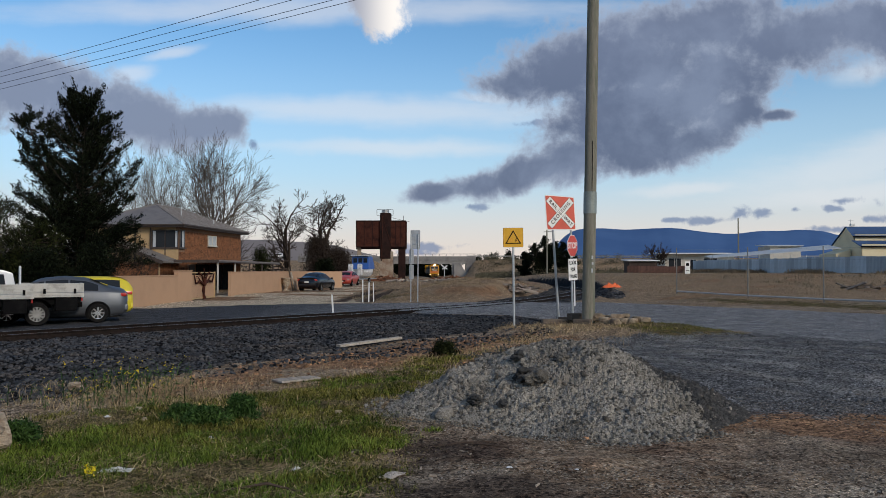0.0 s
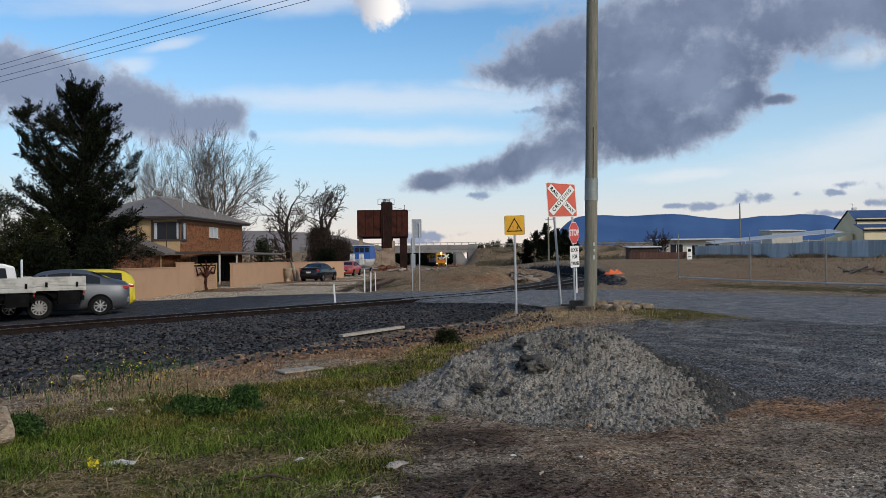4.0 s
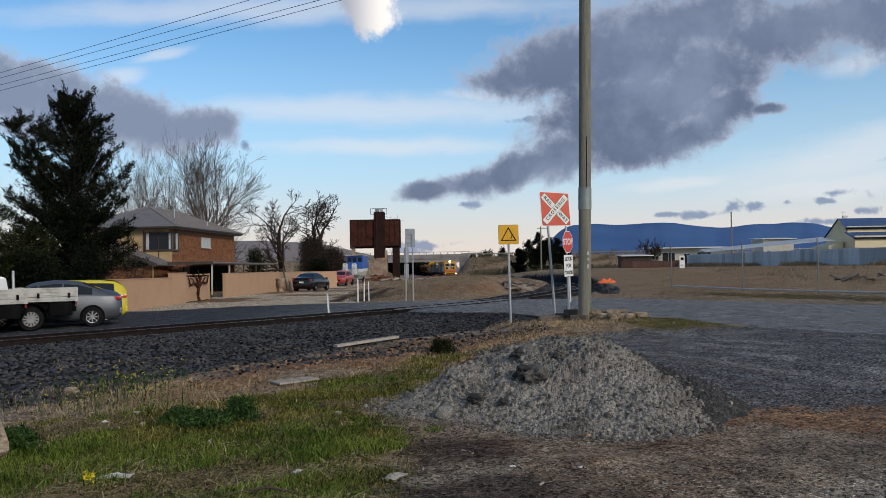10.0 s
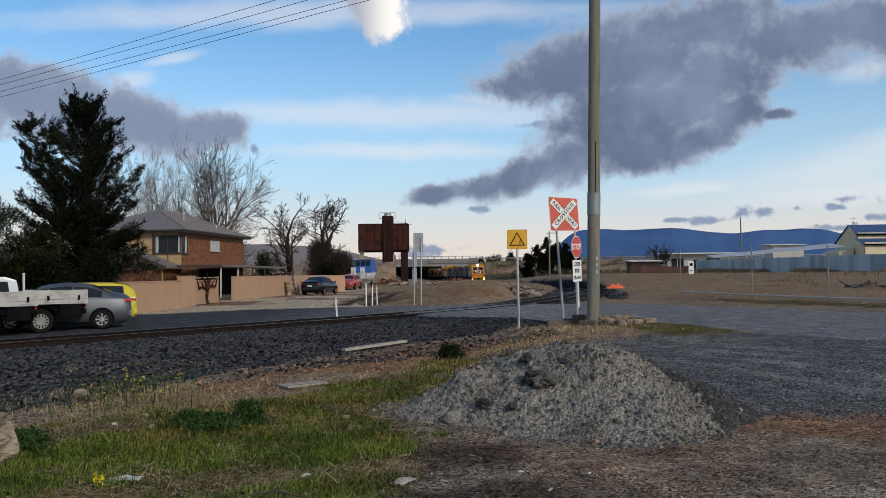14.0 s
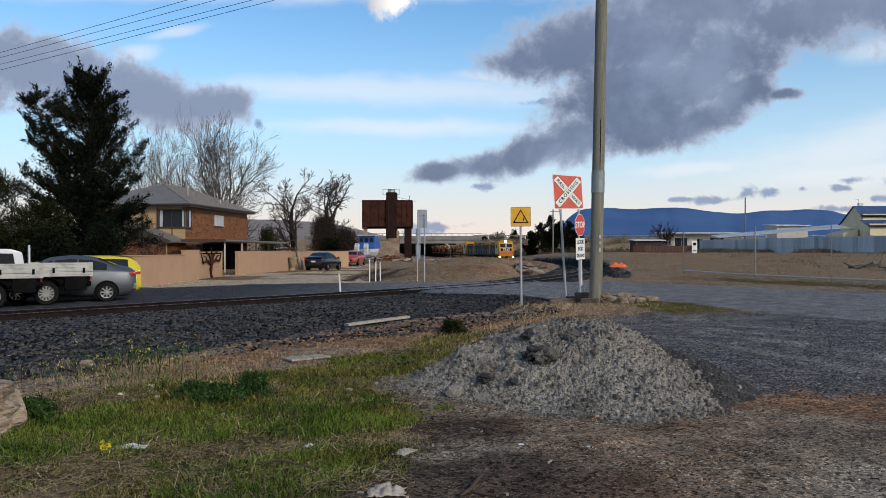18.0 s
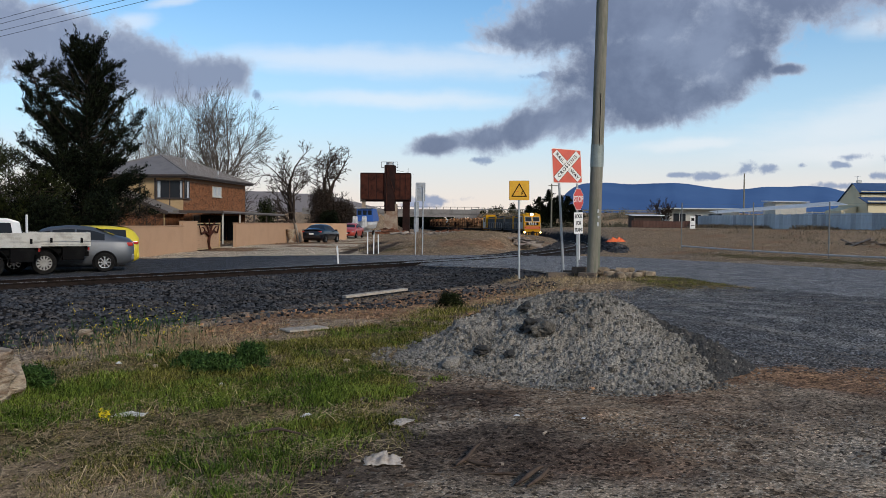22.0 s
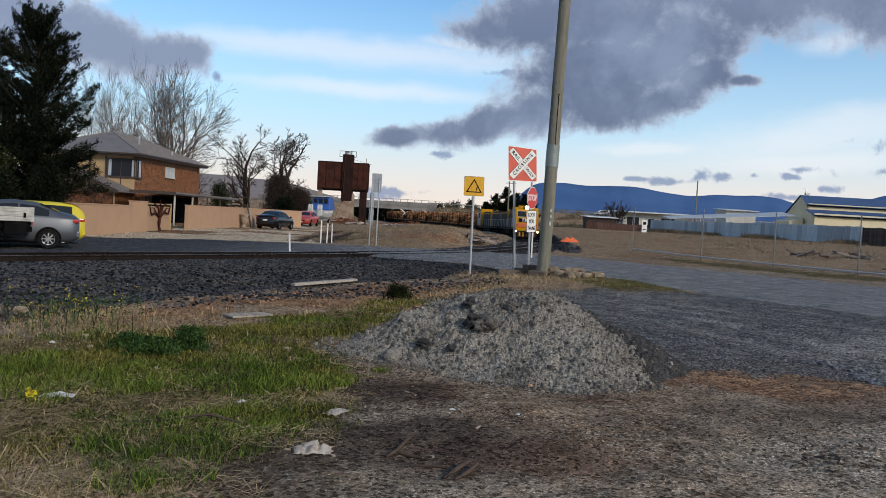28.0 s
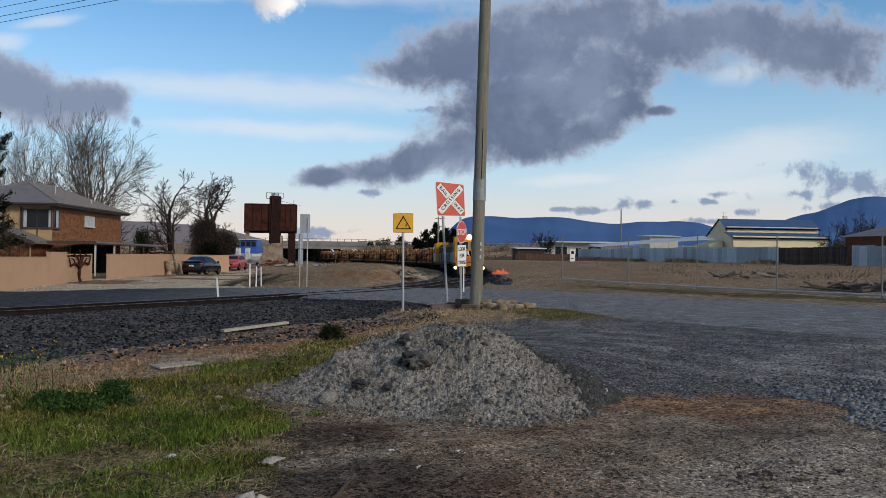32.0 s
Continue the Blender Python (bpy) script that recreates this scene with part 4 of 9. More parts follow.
def power_pole(x, y, lean):
    gz = ground_z(x, y)
    th = tagged(empty("power_pole", pose(x, y, gz - 0.1, 0, lean, 0)), "tall weathered grey timber power pole with a steel sleeve", "power pole")
    bm = bmesh.new()
    seg, rings = 20, 60
    grid = []
    for k in range(rings + 1):
        z = 12.0 * k / rings
        r = 0.19 - 0.0022 * z
        grid.append([bm.verts.new(((r * (1 + 0.03 * noise.noise(Vector((math.cos(6.283 * i / seg) * 2, math.sin(6.283 * i / seg) * 2, z * 0.7))))) * math.cos(6.283 * i / seg),
                                   r * math.sin(6.283 * i / seg), z)) for i in range(seg)])
    for a, b in zip(grid, grid[1:]):
        for i in range(seg):
            bm.faces.new((a[i], a[(i + 1) % seg], b[(i + 1) % seg], b[i]))
    bm.faces.new(grid[-1])
    part("shaft", bm, "pole", th, smooth=True)
    bm = rod((0, 0, 3.35), (0, 0, 4.0), 0.196, 0.194, 24)
    part("sleeve", bm, "guard", th, "grey-green steel sleeve")
    part("conduit", rod((0.02, -0.184, 3.95), (0.015, -0.181, 5.5), 0.011), "black", th, "thin black cable conduit")
    for i, (dx, zz, w, h) in enumerate(((0.06, 2.05, 0.05, 0.10), (0.07, 1.87, 0.05, 0.07), (0.06, 1.66, 0.05, 0.12))):
        part("tag_plate", box(dx, -0.183, zz, w, 0.006, h), "galv", th, "small weathered metal tag")
    return th


pole = power_pole(4.30, 24.0, 1.15)


def sign_post(th, h, r=0.03):
    part("post", rod((0, 0.04, -0.3), (0, 0.04, h), r, r, 12), "galv", th)


def crossing_sign(x, y, rz, lean):
    gz = ground_z(x, y)
    th = tagged(empty("railway_crossing_sign", pose(x, y, gz, 0, lean, rz)), "red square railway crossing sign with white lettered cross on leaning post", "road sign")
    sign_post(th, 3.5, 0.038)
    cz = 3.50
    part("target_board", plate(rounded(1.02, 1.04, 0.05, 0, cz), -0.004, 0.004), "signwhite", th, "white rim of the board")
    face = part("red_face", plate(rounded(0.98, 1.0, 0.045, 0, cz), -0.008, -0.0045), "signorange", th)
    for a, words in ((45, ("RAIL", "WAY")), (-45, ("CROSSING",))):
        a = -a
        m = Matrix.Translation((0, -0.010 - (0.006 if a > 0 else 0.0), cz)) @ Matrix.Rotation(radians(-a), 4, "Y")
        bm = bmesh.new()
        add_prism(bm, rounded(1.16, 0.225, 0.02), "y", -0.001, 0.001)
        rim = part("cross_arm", bm, "black", th)
        rim.matrix_basis = m
        bm = bmesh.new()
        add_prism(bm, rounded(1.145, 0.205, 0.015), "y", -0.001, 0.001)
        arm = part("arm_face", bm, "signwhite", rim)
        arm.matrix_basis = pose(0, -0.002, 0)
        if len(words) == 2:
            text_part("word", "RAIL", 0.15, pose(-0.34, -0.005, 0) @ UP, "black", rim, spacing=1.15)
            text_part("word", "WAY", 0.15, pose(0.345, -0.005, 0) @ UP, "black", rim, spacing=1.15)
        else:
            text_part("word", "CROSSING", 0.15, pose(0, -0.005, 0) @ UP, "black", rim, spacing=1.4)
    # the board hangs off centre on its post and is knocked out of square
    bpy.context.view_layer.update()
    for ob in th.children_recursive:
        if ob.name.startswith("post"):
            continue
        m = th.matrix_world.inverted() @ ob.matrix_world
        back = m.inverted()
        for v in ob.data.vertices:
            p = m @ v.co
            p.z = cz + (p.z - cz) * (1.05 - 0.06 * p.x) - 0.085 * p.x
            p.x = p.x * 1.03 + 0.29
            v.co = back @ p
    part("clamp", box(0, 0.045, cz - 0.3, 0.12, 0.06, 0.05, bevel=0.008), "galv", th)
    part("clamp", box(0, 0.045, cz + 0.2, 0.12, 0.06, 0.05, bevel=0.008), "galv", th)
    return th


def stop_sign(x, y, rz, lean):
    gz = ground_z(x, y)
    th = tagged(empty("stop_sign", pose(x, y, gz, 0, lean, rz)), "red octagonal stop sign above a white look for trains plate", "road sign")
    sign_post(th, 2.9, 0.035)
    cz = 2.4
    def octo(w):
        return [(w / 2 / math.cos(radians(22.5)) * math.cos(radians(22.5 + 45 * k)), cz + w / 2 / math.cos(radians(22.5)) * math.sin(radians(22.5 + 45 * k))) for k in range(8)]
    part("rim", plate(octo(0.68), -0.003, 0.003), "signwhite", th, "white rim")
    part("red_face", plate(octo(0.645), -0.007, -0.004), "signred", th)
    text_part("word", "STOP", 0.27, pose(0, -0.009, cz) @ UP, "signwhite", th)
    low = part("plate", plate(rounded(0.63, 0.70, 0.03, 0, 1.65), -0.003, 0.003), "black", th, "black-rimmed white plate")
    part("plate_face", plate(rounded(0.608, 0.678, 0.025, 0, 1.65), -0.006, -0.0035), "signwhite", low)
    for k, wd in enumerate(("LOOK", "FOR", "TRAINS")):
        text_part("word", wd, 0.17 if k < 2 else 0.155, pose(0, -0.008, 1.86 - 0.215 * k) @ UP, "black", low, spacing=1.0)
    return th


def warning_sign(x, y, rz):
    gz = ground_z(x, y)
    th = tagged(empty("warning_sign", pose(x, y, gz, 0, -0.6, rz)), "yellow overhead wires warning sign with black triangle on steel post", "road sign")
    sign_post(th, 2.8, 0.035)
    cz = 2.65
    part("back_plate", plate(rounded(0.60, 0.58, 0.03, 0, cz), -0.003, 0.003), "black", th)
    part("yellow_face", plate(rounded(0.585, 0.565, 0.028, 0, cz), -0.006, -0.0035), "signyellow", th)
    tri = bmesh.new()
    R0, R1 = 0.275, 0.215
    po = [(R0 * math.sin(radians(120 * k)), cz - 0.05 + R0 * math.cos(radians(120 * k))) for k in range(3)]
    pi_ = [(R1 * math.sin(radians(120 * k)), cz - 0.05 + R1 * math.cos(radians(120 * k))) for k in range(3)]
    for k in range(3):
        add_prism(tri, [po[k], po[(k + 1) % 3], pi_[(k + 1) % 3], pi_[k]], "y", -0.010, -0.0068)
    part("triangle", tri, "black", th)
    bolt = [(0.09, 0.04), (0.05, -0.03), (0.08, -0.03), (0.055, -0.10), (0.115, -0.015), (0.082, -0.012), (0.115, 0.04)]
    part("lightning_bolt", plate([(a, cz - 0.06 + b) for a, b in bolt], -0.010, -0.0068), "black", th)
    bm = bmesh.new()
    for q in (-0.07, -0.03):
        add_box(bm, q, -0.0085, cz - 0.085, 0.006, 0.003, 0.11)
    add_box(bm, -0.05, -0.0085, cz - 0.035, 0.08, 0.003, 0.007)
    part("pictogram", bm, "signorange", th, "small faded brown pictogram")
    return th


crossing_sign(3.74, 26.0, 20, -4.0)
stop_sign(4.15, 25.7, 54, -2.0)
warning_sign(2.13, 24.2, 0)

# ---- more materials ----
M.update({
    "brick": surface("orange_brown_brick", (0.265, 0.118, 0.06), 0.9, alt=(0.145, 0.068, 0.04), patch=3, grain=25, vary=0.2, rand=0.25, island=0.25),
    "mortar": surface("mortar", (0.22, 0.13, 0.085), 0.95, alt=(0.18, 0.11, 0.07), patch=4, grain=40),
    "render": surface("tan_cement_render", (0.425, 0.27, 0.172), 0.9, alt=(0.395, 0.25, 0.16), patch=1.2, grain=30, vary=0.07),
    "cream": surface("cream_panel", (0.42, 0.295, 0.165), 0.8, alt=(0.37, 0.26, 0.145), patch=2, grain=30, vary=0.06),
    "brownpaint": surface("dark_brown_paint", (0.045, 0.032, 0.026), 0.6, alt=(0.06, 0.042, 0.034), patch=3, grain=30),
    "roofgrey": surface("grey_brown_roof_sheet", (0.17, 0.15, 0.135), 0.6, alt=(0.135, 0.12, 0.11), patch=1.5, grain=30, vary=0.1),
    "rust": surface("rusted_riveted_iron", (0.066, 0.024, 0.017), 0.9, alt=(0.026, 0.013, 0.011), patch=1.1, grain=9, vary=0.25, bump=0.4),
    "rustdark": surface("dark_rusted_iron", (0.030, 0.016, 0.014), 0.9, alt=(0.018, 0.012, 0.011), patch=1.5, grain=9, vary=0.25),
    "concrete": surface("stained_old_concrete", (0.33, 0.27, 0.21), 0.95, alt=(0.20, 0.12, 0.085), patch=0.8, grain=9, vary=0.18),
    "bridgeconc": surface("grey_bridge_concrete", (0.22, 0.21, 0.20), 0.95, alt=(0.15, 0.14, 0.14), patch=0.4, grain=3, vary=0.15),
    "girder": surface("shaded_concrete_beam", (0.26, 0.245, 0.235), 0.95, alt=(0.20, 0.19, 0.18), patch=0.4, grain=3),
    "corr": surface("blue_grey_steel_sheet", (0.36, 0.41, 0.45), 0.6, 0.1, alt=(0.29, 0.335, 0.375), patch=0.8, grain=12, vary=0.08, rand=0.3),
    "paling": surface("dark_weathered_palings", (0.075, 0.058, 0.05), 0.95, alt=(0.05, 0.04, 0.036), patch=2, grain=14, vary=0.2, rand=0.3),
    "rustfence": surface("red_brown_sheet_fence", (0.10, 0.056, 0.046), 0.85, alt=(0.07, 0.044, 0.038), patch=2, grain=12, rand=0.2),
    "shed": surface("pale_yellow_steel_cladding", (0.60, 0.52, 0.34), 0.6, alt=(0.55, 0.475, 0.31), patch=0.6, grain=8, vary=0.05),
    "blueroof": surface("slate_blue_roof_sheet", (0.06, 0.105, 0.21), 0.7, 0.0, alt=(0.052, 0.092, 0.185), patch=0.6, grain=8, vary=0.06),
    "paleroof": surface("pale_grey_roof_sheet", (0.46, 0.47, 0.47), 0.5, 0.2, alt=(0.38, 0.39, 0.39), patch=0.8, grain=10, vary=0.06),
    "weatherboard": surface("off_white_weatherboard", (0.50, 0.48, 0.43), 0.7, alt=(0.42, 0.40, 0.36), patch=1.5, grain=15, vary=0.07),
    "glass": glassy("window_glass", (0.02, 0.024, 0.03)),
    "curtain": surface("pale_curtain", (0.42, 0.45, 0.48), 0.9, alt=(0.3, 0.32, 0.35), patch=3, grain=20, stretch=(6, 6, 0.5)),
    "chrome": surface("bright_metal", (0.55, 0.55, 0.56), 0.25, 0.9, alt=(0.45, 0.45, 0.46), patch=6, grain=40, bump=0.02),
    "bark": surface("grey_brown_bark", (0.15, 0.128, 0.112), 0.95, alt=(0.07, 0.06, 0.05), patch=3, grain=20, vary=0.25, stretch=(3, 3, 0.7)),
    "barkdark": surface("dark_brown_bark", (0.05, 0.037, 0.03), 0.95, alt=(0.032, 0.026, 0.022), patch=3, grain=20, vary=0.25, stretch=(3, 3, 0.7)),
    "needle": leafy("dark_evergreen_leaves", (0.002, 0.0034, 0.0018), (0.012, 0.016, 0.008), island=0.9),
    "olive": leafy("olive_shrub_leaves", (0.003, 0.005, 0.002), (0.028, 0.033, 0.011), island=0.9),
    "drybank": leafy("brown_dead_bank_grass", (0.15, 0.108, 0.070), (0.31, 0.228, 0.142), island=0.35),
    "scrub": leafy("grey_brown_scrub", (0.07, 0.062, 0.040), (0.13, 0.115, 0.075), island=0.4),
    "orange": surface("orange_plastic_mesh", (0.75, 0.14, 0.03), 0.6, alt=(0.62, 0.11, 0.03), patch=8, grain=40),
})


def painted_haze_material(name, near, far):
    """Distant hills, dim with faint folds: air haze painted into colour and glow."""
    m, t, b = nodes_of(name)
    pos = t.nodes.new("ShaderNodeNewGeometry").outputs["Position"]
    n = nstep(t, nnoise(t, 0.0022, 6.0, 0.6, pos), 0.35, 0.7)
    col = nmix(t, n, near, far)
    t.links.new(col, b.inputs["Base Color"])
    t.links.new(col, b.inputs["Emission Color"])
    # emission imitates light scattered by the air; the hills are no source
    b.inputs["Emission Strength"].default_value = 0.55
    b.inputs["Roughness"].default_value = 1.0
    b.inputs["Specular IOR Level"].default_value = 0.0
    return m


M["mountain"] = painted_haze_material("mountain_painted_blue_haze", (0.033, 0.068, 0.155), (0.043, 0.083, 0.175))
M["hill"] = painted_haze_material("grey_scrub_hill_air_glow", (0.115, 0.105, 0.11), (0.15, 0.135, 0.125))


def ridge(name, dist, profile, material, label, base=-60.0, depth=900.0, jag=0.0):
    """A range of hills: rows of x/y tangent and height tangent at a distance, falling away behind."""
    us = np.array([p[0] for p in profile])
    vs = np.array([p[1] for p in profile])
    u = np.linspace(us[0], us[-1], 260)
    v = np.interp(u, us, vs)
    k = np.ones(9) / 9
    v = np.convolve(np.pad(v, 4, mode="edge"), k, mode="valid") + jag * fbm(u * 60, u * 0, 1.0, 4)
    rows = [(0.72, 0.0), (0.80, 0.25), (0.88, 0.55), (0.95, 0.85), (1.0, 1.0), (1.08, 0.7), (1.25, -0.1)]
    verts, faces = [], []
    for q, (d, h) in enumerate(rows):
        rough = fbm(u * 25 + q * 3, u * 0 + q, 1.0, 4) * 0.12 * (0 < q < 4)
        for i in range(len(u)):
            verts.append((u[i] * dist * d, dist * d, 1.6 + v[i] * dist * (h + rough[i] if h < 1 else 1.0) if h > 0 else base))
    n = len(u)
    for q in range(len(rows) - 1):
        faces += [(q * n + i, q * n + i + 1, (q + 1) * n + i + 1, (q + 1) * n + i) for i in range(n - 1)]
    return tagged(raw(name, verts, faces, material, smooth=True), label, "mountain", kind="structure")


def tan_rows(rows):
    return [((x - 784) / 1441, (479 - y) / 1441) for x, y in rows]


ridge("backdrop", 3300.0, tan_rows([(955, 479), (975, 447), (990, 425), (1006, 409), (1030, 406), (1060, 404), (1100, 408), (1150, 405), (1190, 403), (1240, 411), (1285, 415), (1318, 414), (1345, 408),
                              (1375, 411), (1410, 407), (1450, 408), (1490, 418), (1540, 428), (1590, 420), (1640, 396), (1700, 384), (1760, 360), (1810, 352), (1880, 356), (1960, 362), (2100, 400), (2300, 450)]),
      "mountain", "long blue mountain range, evening haze painted in its colour", jag=0.0006)
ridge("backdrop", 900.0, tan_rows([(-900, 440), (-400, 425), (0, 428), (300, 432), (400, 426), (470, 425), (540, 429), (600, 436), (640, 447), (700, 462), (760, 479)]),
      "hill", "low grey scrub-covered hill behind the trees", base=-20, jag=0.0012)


# ---- many small flat pieces in one mesh ----
def flakes(name, verts, material, parent=None):
    """Quads or triangles from an array of n x 3 or n x 4 corners."""
    n, k, _ = verts.shape
    me = bpy.data.meshes.new(name)
    me.vertices.add(n * k)
    me.vertices.foreach_set("co", verts.astype(np.float32).ravel())
    me.loops.add(n * k)
    me.loops.foreach_set("vertex_index", np.arange(n * k, dtype=np.int32))
    me.polygons.add(n)
    me.polygons.foreach_set("loop_start", np.arange(0, n * k, k, dtype=np.int32))
    me.update(calc_edges=True)
    me.materials.append(M[material])
    ob = new(name, me)
    if parent:
        ob.parent = parent
    return ob


def leaves_at(rng, centres, spread, count, ln, wd, up=0.4, out=None):
    """Leaf quads scattered round centres (n x 3), each with its own direction."""
    c = np.repeat(centres, count, 0)
    n = len(c)
    p = c + rng.normal(0, 1, (n, 3)) * np.asarray(spread)
    d = rng.normal(0, 1, (n, 3))
    if out is not None:
        d += np.repeat(out, count, 0) * 1.6
    d[:, 2] += up
    d /= np.linalg.norm(d, axis=1, keepdims=True)
    w = np.cross(d, rng.normal(0, 1, (n, 3)))
    w /= np.linalg.norm(w, axis=1, keepdims=True) + 1e-9
    L = (ln * rng.uniform(0.6, 1.4, n))[:, None]
    W = (wd * rng.uniform(0.7, 1.3, n))[:, None]
    return np.stack([p - d * L / 2, p + w * W / 2, p + d * L / 2, p - w * W / 2], 1)


class Limbs:
    """Collects tapered branches into one mesh."""

    def __init__(self, sides=5):
        self.v, self.f, self.k = [], [], sides

    def add(self, pts, radii):
        k, base = self.k, len(self.v)
        for i, p in enumerate(pts):
            d = (pts[min(i + 1, len(pts) - 1)] - pts[max(i - 1, 0)])
            q = d.to_track_quat("Z", "Y")
            for s in range(k):
                a = 6.283 * s / k
                self.v.append(p + q @ Vector((math.cos(a) * radii[i], math.sin(a) * radii[i], 0)))
        for i in range(len(pts) - 1):
            for s in range(k):
                a, b = base + i * k, base + (i + 1) * k
                self.f.append((a + s, a + (s + 1) % k, b + (s + 1) % k, b + s))

    def mesh(self, name, material, parent):
        return raw(name, [tuple(v) for v in self.v], self.f, material, parent, smooth=True)


def grow(rng, limbs, start, direction, length, radius, depth, up, spread, forks, tips, small, taper=0.62, crook=0.10, rmin=0.01):
    """A branch and what forks from it; the first fork carries the branch on."""
    n = 5 if depth > 3 else 3 if depth > 1 else 2
    pts, rad, p, d = [start.copy()], [radius], start.copy(), direction.normalized()
    for i in range(n):
        d = (d + Vector(rng.normal(0, crook, 3)) + Vector((0, 0, up))).normalized()
        p = p + d * (length / n)
        pts.append(p.copy())
        rad.append(max(rmin, radius * (1 - (1 - taper) * (i + 1) / n)))
    (small if depth <= 2 else limbs).add(pts, rad)
    if depth == 0:
        tips.append((p, d))
        return
    for k in range(forks if depth > 1 else forks + 1):
        i = n if k == 0 else int(rng.integers(1, n + 1))
        ax = Vector(rng.normal(0, 1, 3)).cross(d).normalized()
        nd = Matrix.Rotation(spread * rng.uniform(0.6, 1.2) * (0.4 if k == 0 else 1), 3, ax) @ d
        grow(rng, limbs, pts[i], nd, length * (rng.uniform(0.66, 0.82) if k == 0 else rng.uniform(0.58, 0.82)), rad[i] * (0.88 if k == 0 else 0.66), depth - 1, up, spread, forks, tips, small, taper, crook, rmin)


def bare_tree(x, y, height, seed, label, stems=1, spread=0.5, up=0.06, material="bark", depth=5, wide=1.0, trunk=0.26, r0=0.2, forks=3, reach=0.0, crook=0.10):
    rng = np.random.default_rng(seed)
    z = ground_z(x, y)
    th = tagged(empty("bare_tree", pose(x, y, z)), label, "tree")
    big, small, tips = Limbs(6), Limbs(3), []
    for k in range(stems):
        a = 6.28 * k / stems + rng.uniform(0, 1)
        d = Vector((math.cos(a) * 0.28 * (stems > 1) * wide, math.sin(a) * 0.28 * (stems > 1) * wide, 1))
        grow(rng, big, Vector((d.x * 0.4, d.y * 0.4, -0.2)), d, height * trunk, r0 * height / 10, depth, up, spread * wide, forks, tips, small, crook=crook, rmin=0.00013 * y)
    vs = big.v + small.v
    k = height / float(np.percentile([v.z for v in small.v], 99.7))
    kr = k
    if reach:
        kr = reach / float(np.percentile([math.hypot(v.x, v.y) for v in small.v], 97))
    for v in vs:
        v.x, v.y, v.z = v.x * kr, v.y * kr, v.z * k
    big.mesh("trunk", material, th)
    small.mesh("crown", material, th)["kind"] = "stuff"
    return th


def evergreen(x, y, height, width, seed, label, leaders=((0, 0, 1.0),), material="needle", leafs=26000, ln=0.22, wd=0.075, skirt=0.12, droop=0.1, dense=1.0, limbs_n=62, rise=1.0):
    """A dark tree of ascending limbs clothed in leafy shoots."""
    rng = np.random.default_rng(seed)
    z = ground_z(x, y)
    th = tagged(empty("evergreen_tree", pose(x, y, z)), label, "tree")
    limbs = Limbs(6)
    cen, outs = [], []
    for lx, ly, lh in leaders:
        H = height * lh
        top = Vector((lx * 1.15, ly * 1.15, H))
        trunk = [Vector((lx * 0.2, ly * 0.2, -0.2)), Vector((lx * 0.5, ly * 0.5, H * 0.25)), Vector((lx * 0.85, ly * 0.85, H * 0.55)), top]
        limbs.add(trunk, [0.22, 0.15, 0.06, 0.015])
        n = int(limbs_n * lh)
        for i in range(n):
            f = skirt + (1 - skirt) * ((i + rng.random()) / n) ** 1.15
            base = Vector((lx * (0.3 + 0.8 * f), ly * (0.3 + 0.8 * f), H * f * 0.93))
            a = rng.uniform(0, 6.283)
            env = (1 - f) ** 0.6 * (0.35 + 0.65 * min(1.0, f * 3.2)) * rng.uniform(0.55, 1.15)
            R = width / 2 * env + 0.25
            tip = base + Vector((math.cos(a) * R, math.sin(a) * R, R * rng.uniform(0.15, 0.75) * rise - droop * R))
            mid = base.lerp(tip, 0.5) + Vector((0, 0, -0.08 * R))
            limbs.add([base, mid, tip], [0.05 * (1.3 - f), 0.03, 0.008])
            m = max(4, int(R * 7 * dense))
            for q in range(m):
                g = 0.22 + 0.8 * (q + rng.random()) / m
                p = base.lerp(tip, g) + Vector(rng.normal(0, 0.10 + 0.10 * R, 3)) * (1.15 - 0.55 * g)
                cen.append(tuple(p))
                o = (tip - base).normalized()
                outs.append((o.x, o.y, o.z + 0.35))
        for q in range(26):
            cen.append((top.x + rng.normal(0, 0.14), top.y + rng.normal(0, 0.14), H * (0.88 + 0.13 * q / 26)))
            outs.append((0, 0, 1.0))
    limbs.mesh("trunk", "barkdark", th)
    cen, outs = np.array(cen), np.array(outs)
    per = max(3, leafs // len(cen))
    v = leaves_at(rng, cen, (0.13, 0.13, 0.13), per, ln, wd, 0.3, outs)
    flakes("crown", v, material, th)
    return th


def bush(name, x, y, size, seed, label, category, material, count=4000, ln=0.14, wd=0.06, z=None):
    rng = np.random.default_rng(seed)
    z = ground_z(x, y) if z is None else z
    n = max(12, count // 40)
    th = rng.uniform(0, 6.283, n)
    r = np.sqrt(rng.random(n)) * 0.85
    h = rng.random(n) ** 0.8
    c = np.column_stack([np.cos(th) * r * size[0] / 2 * (1 - 0.55 * h), np.sin(th) * r * size[1] / 2 * (1 - 0.55 * h), 0.08 * size[2] + h * size[2] * 0.85])
    v = leaves_at(rng, c, (size[0] * 0.07, size[1] * 0.07, size[2] * 0.09), 40, ln, wd, 0.6)
    v[..., 2] = np.maximum(v[..., 2], 0.0)
    ob = flakes(name, v, material)
    ob.matrix_basis = pose(x, y, z)
    return tagged(ob, label, category)


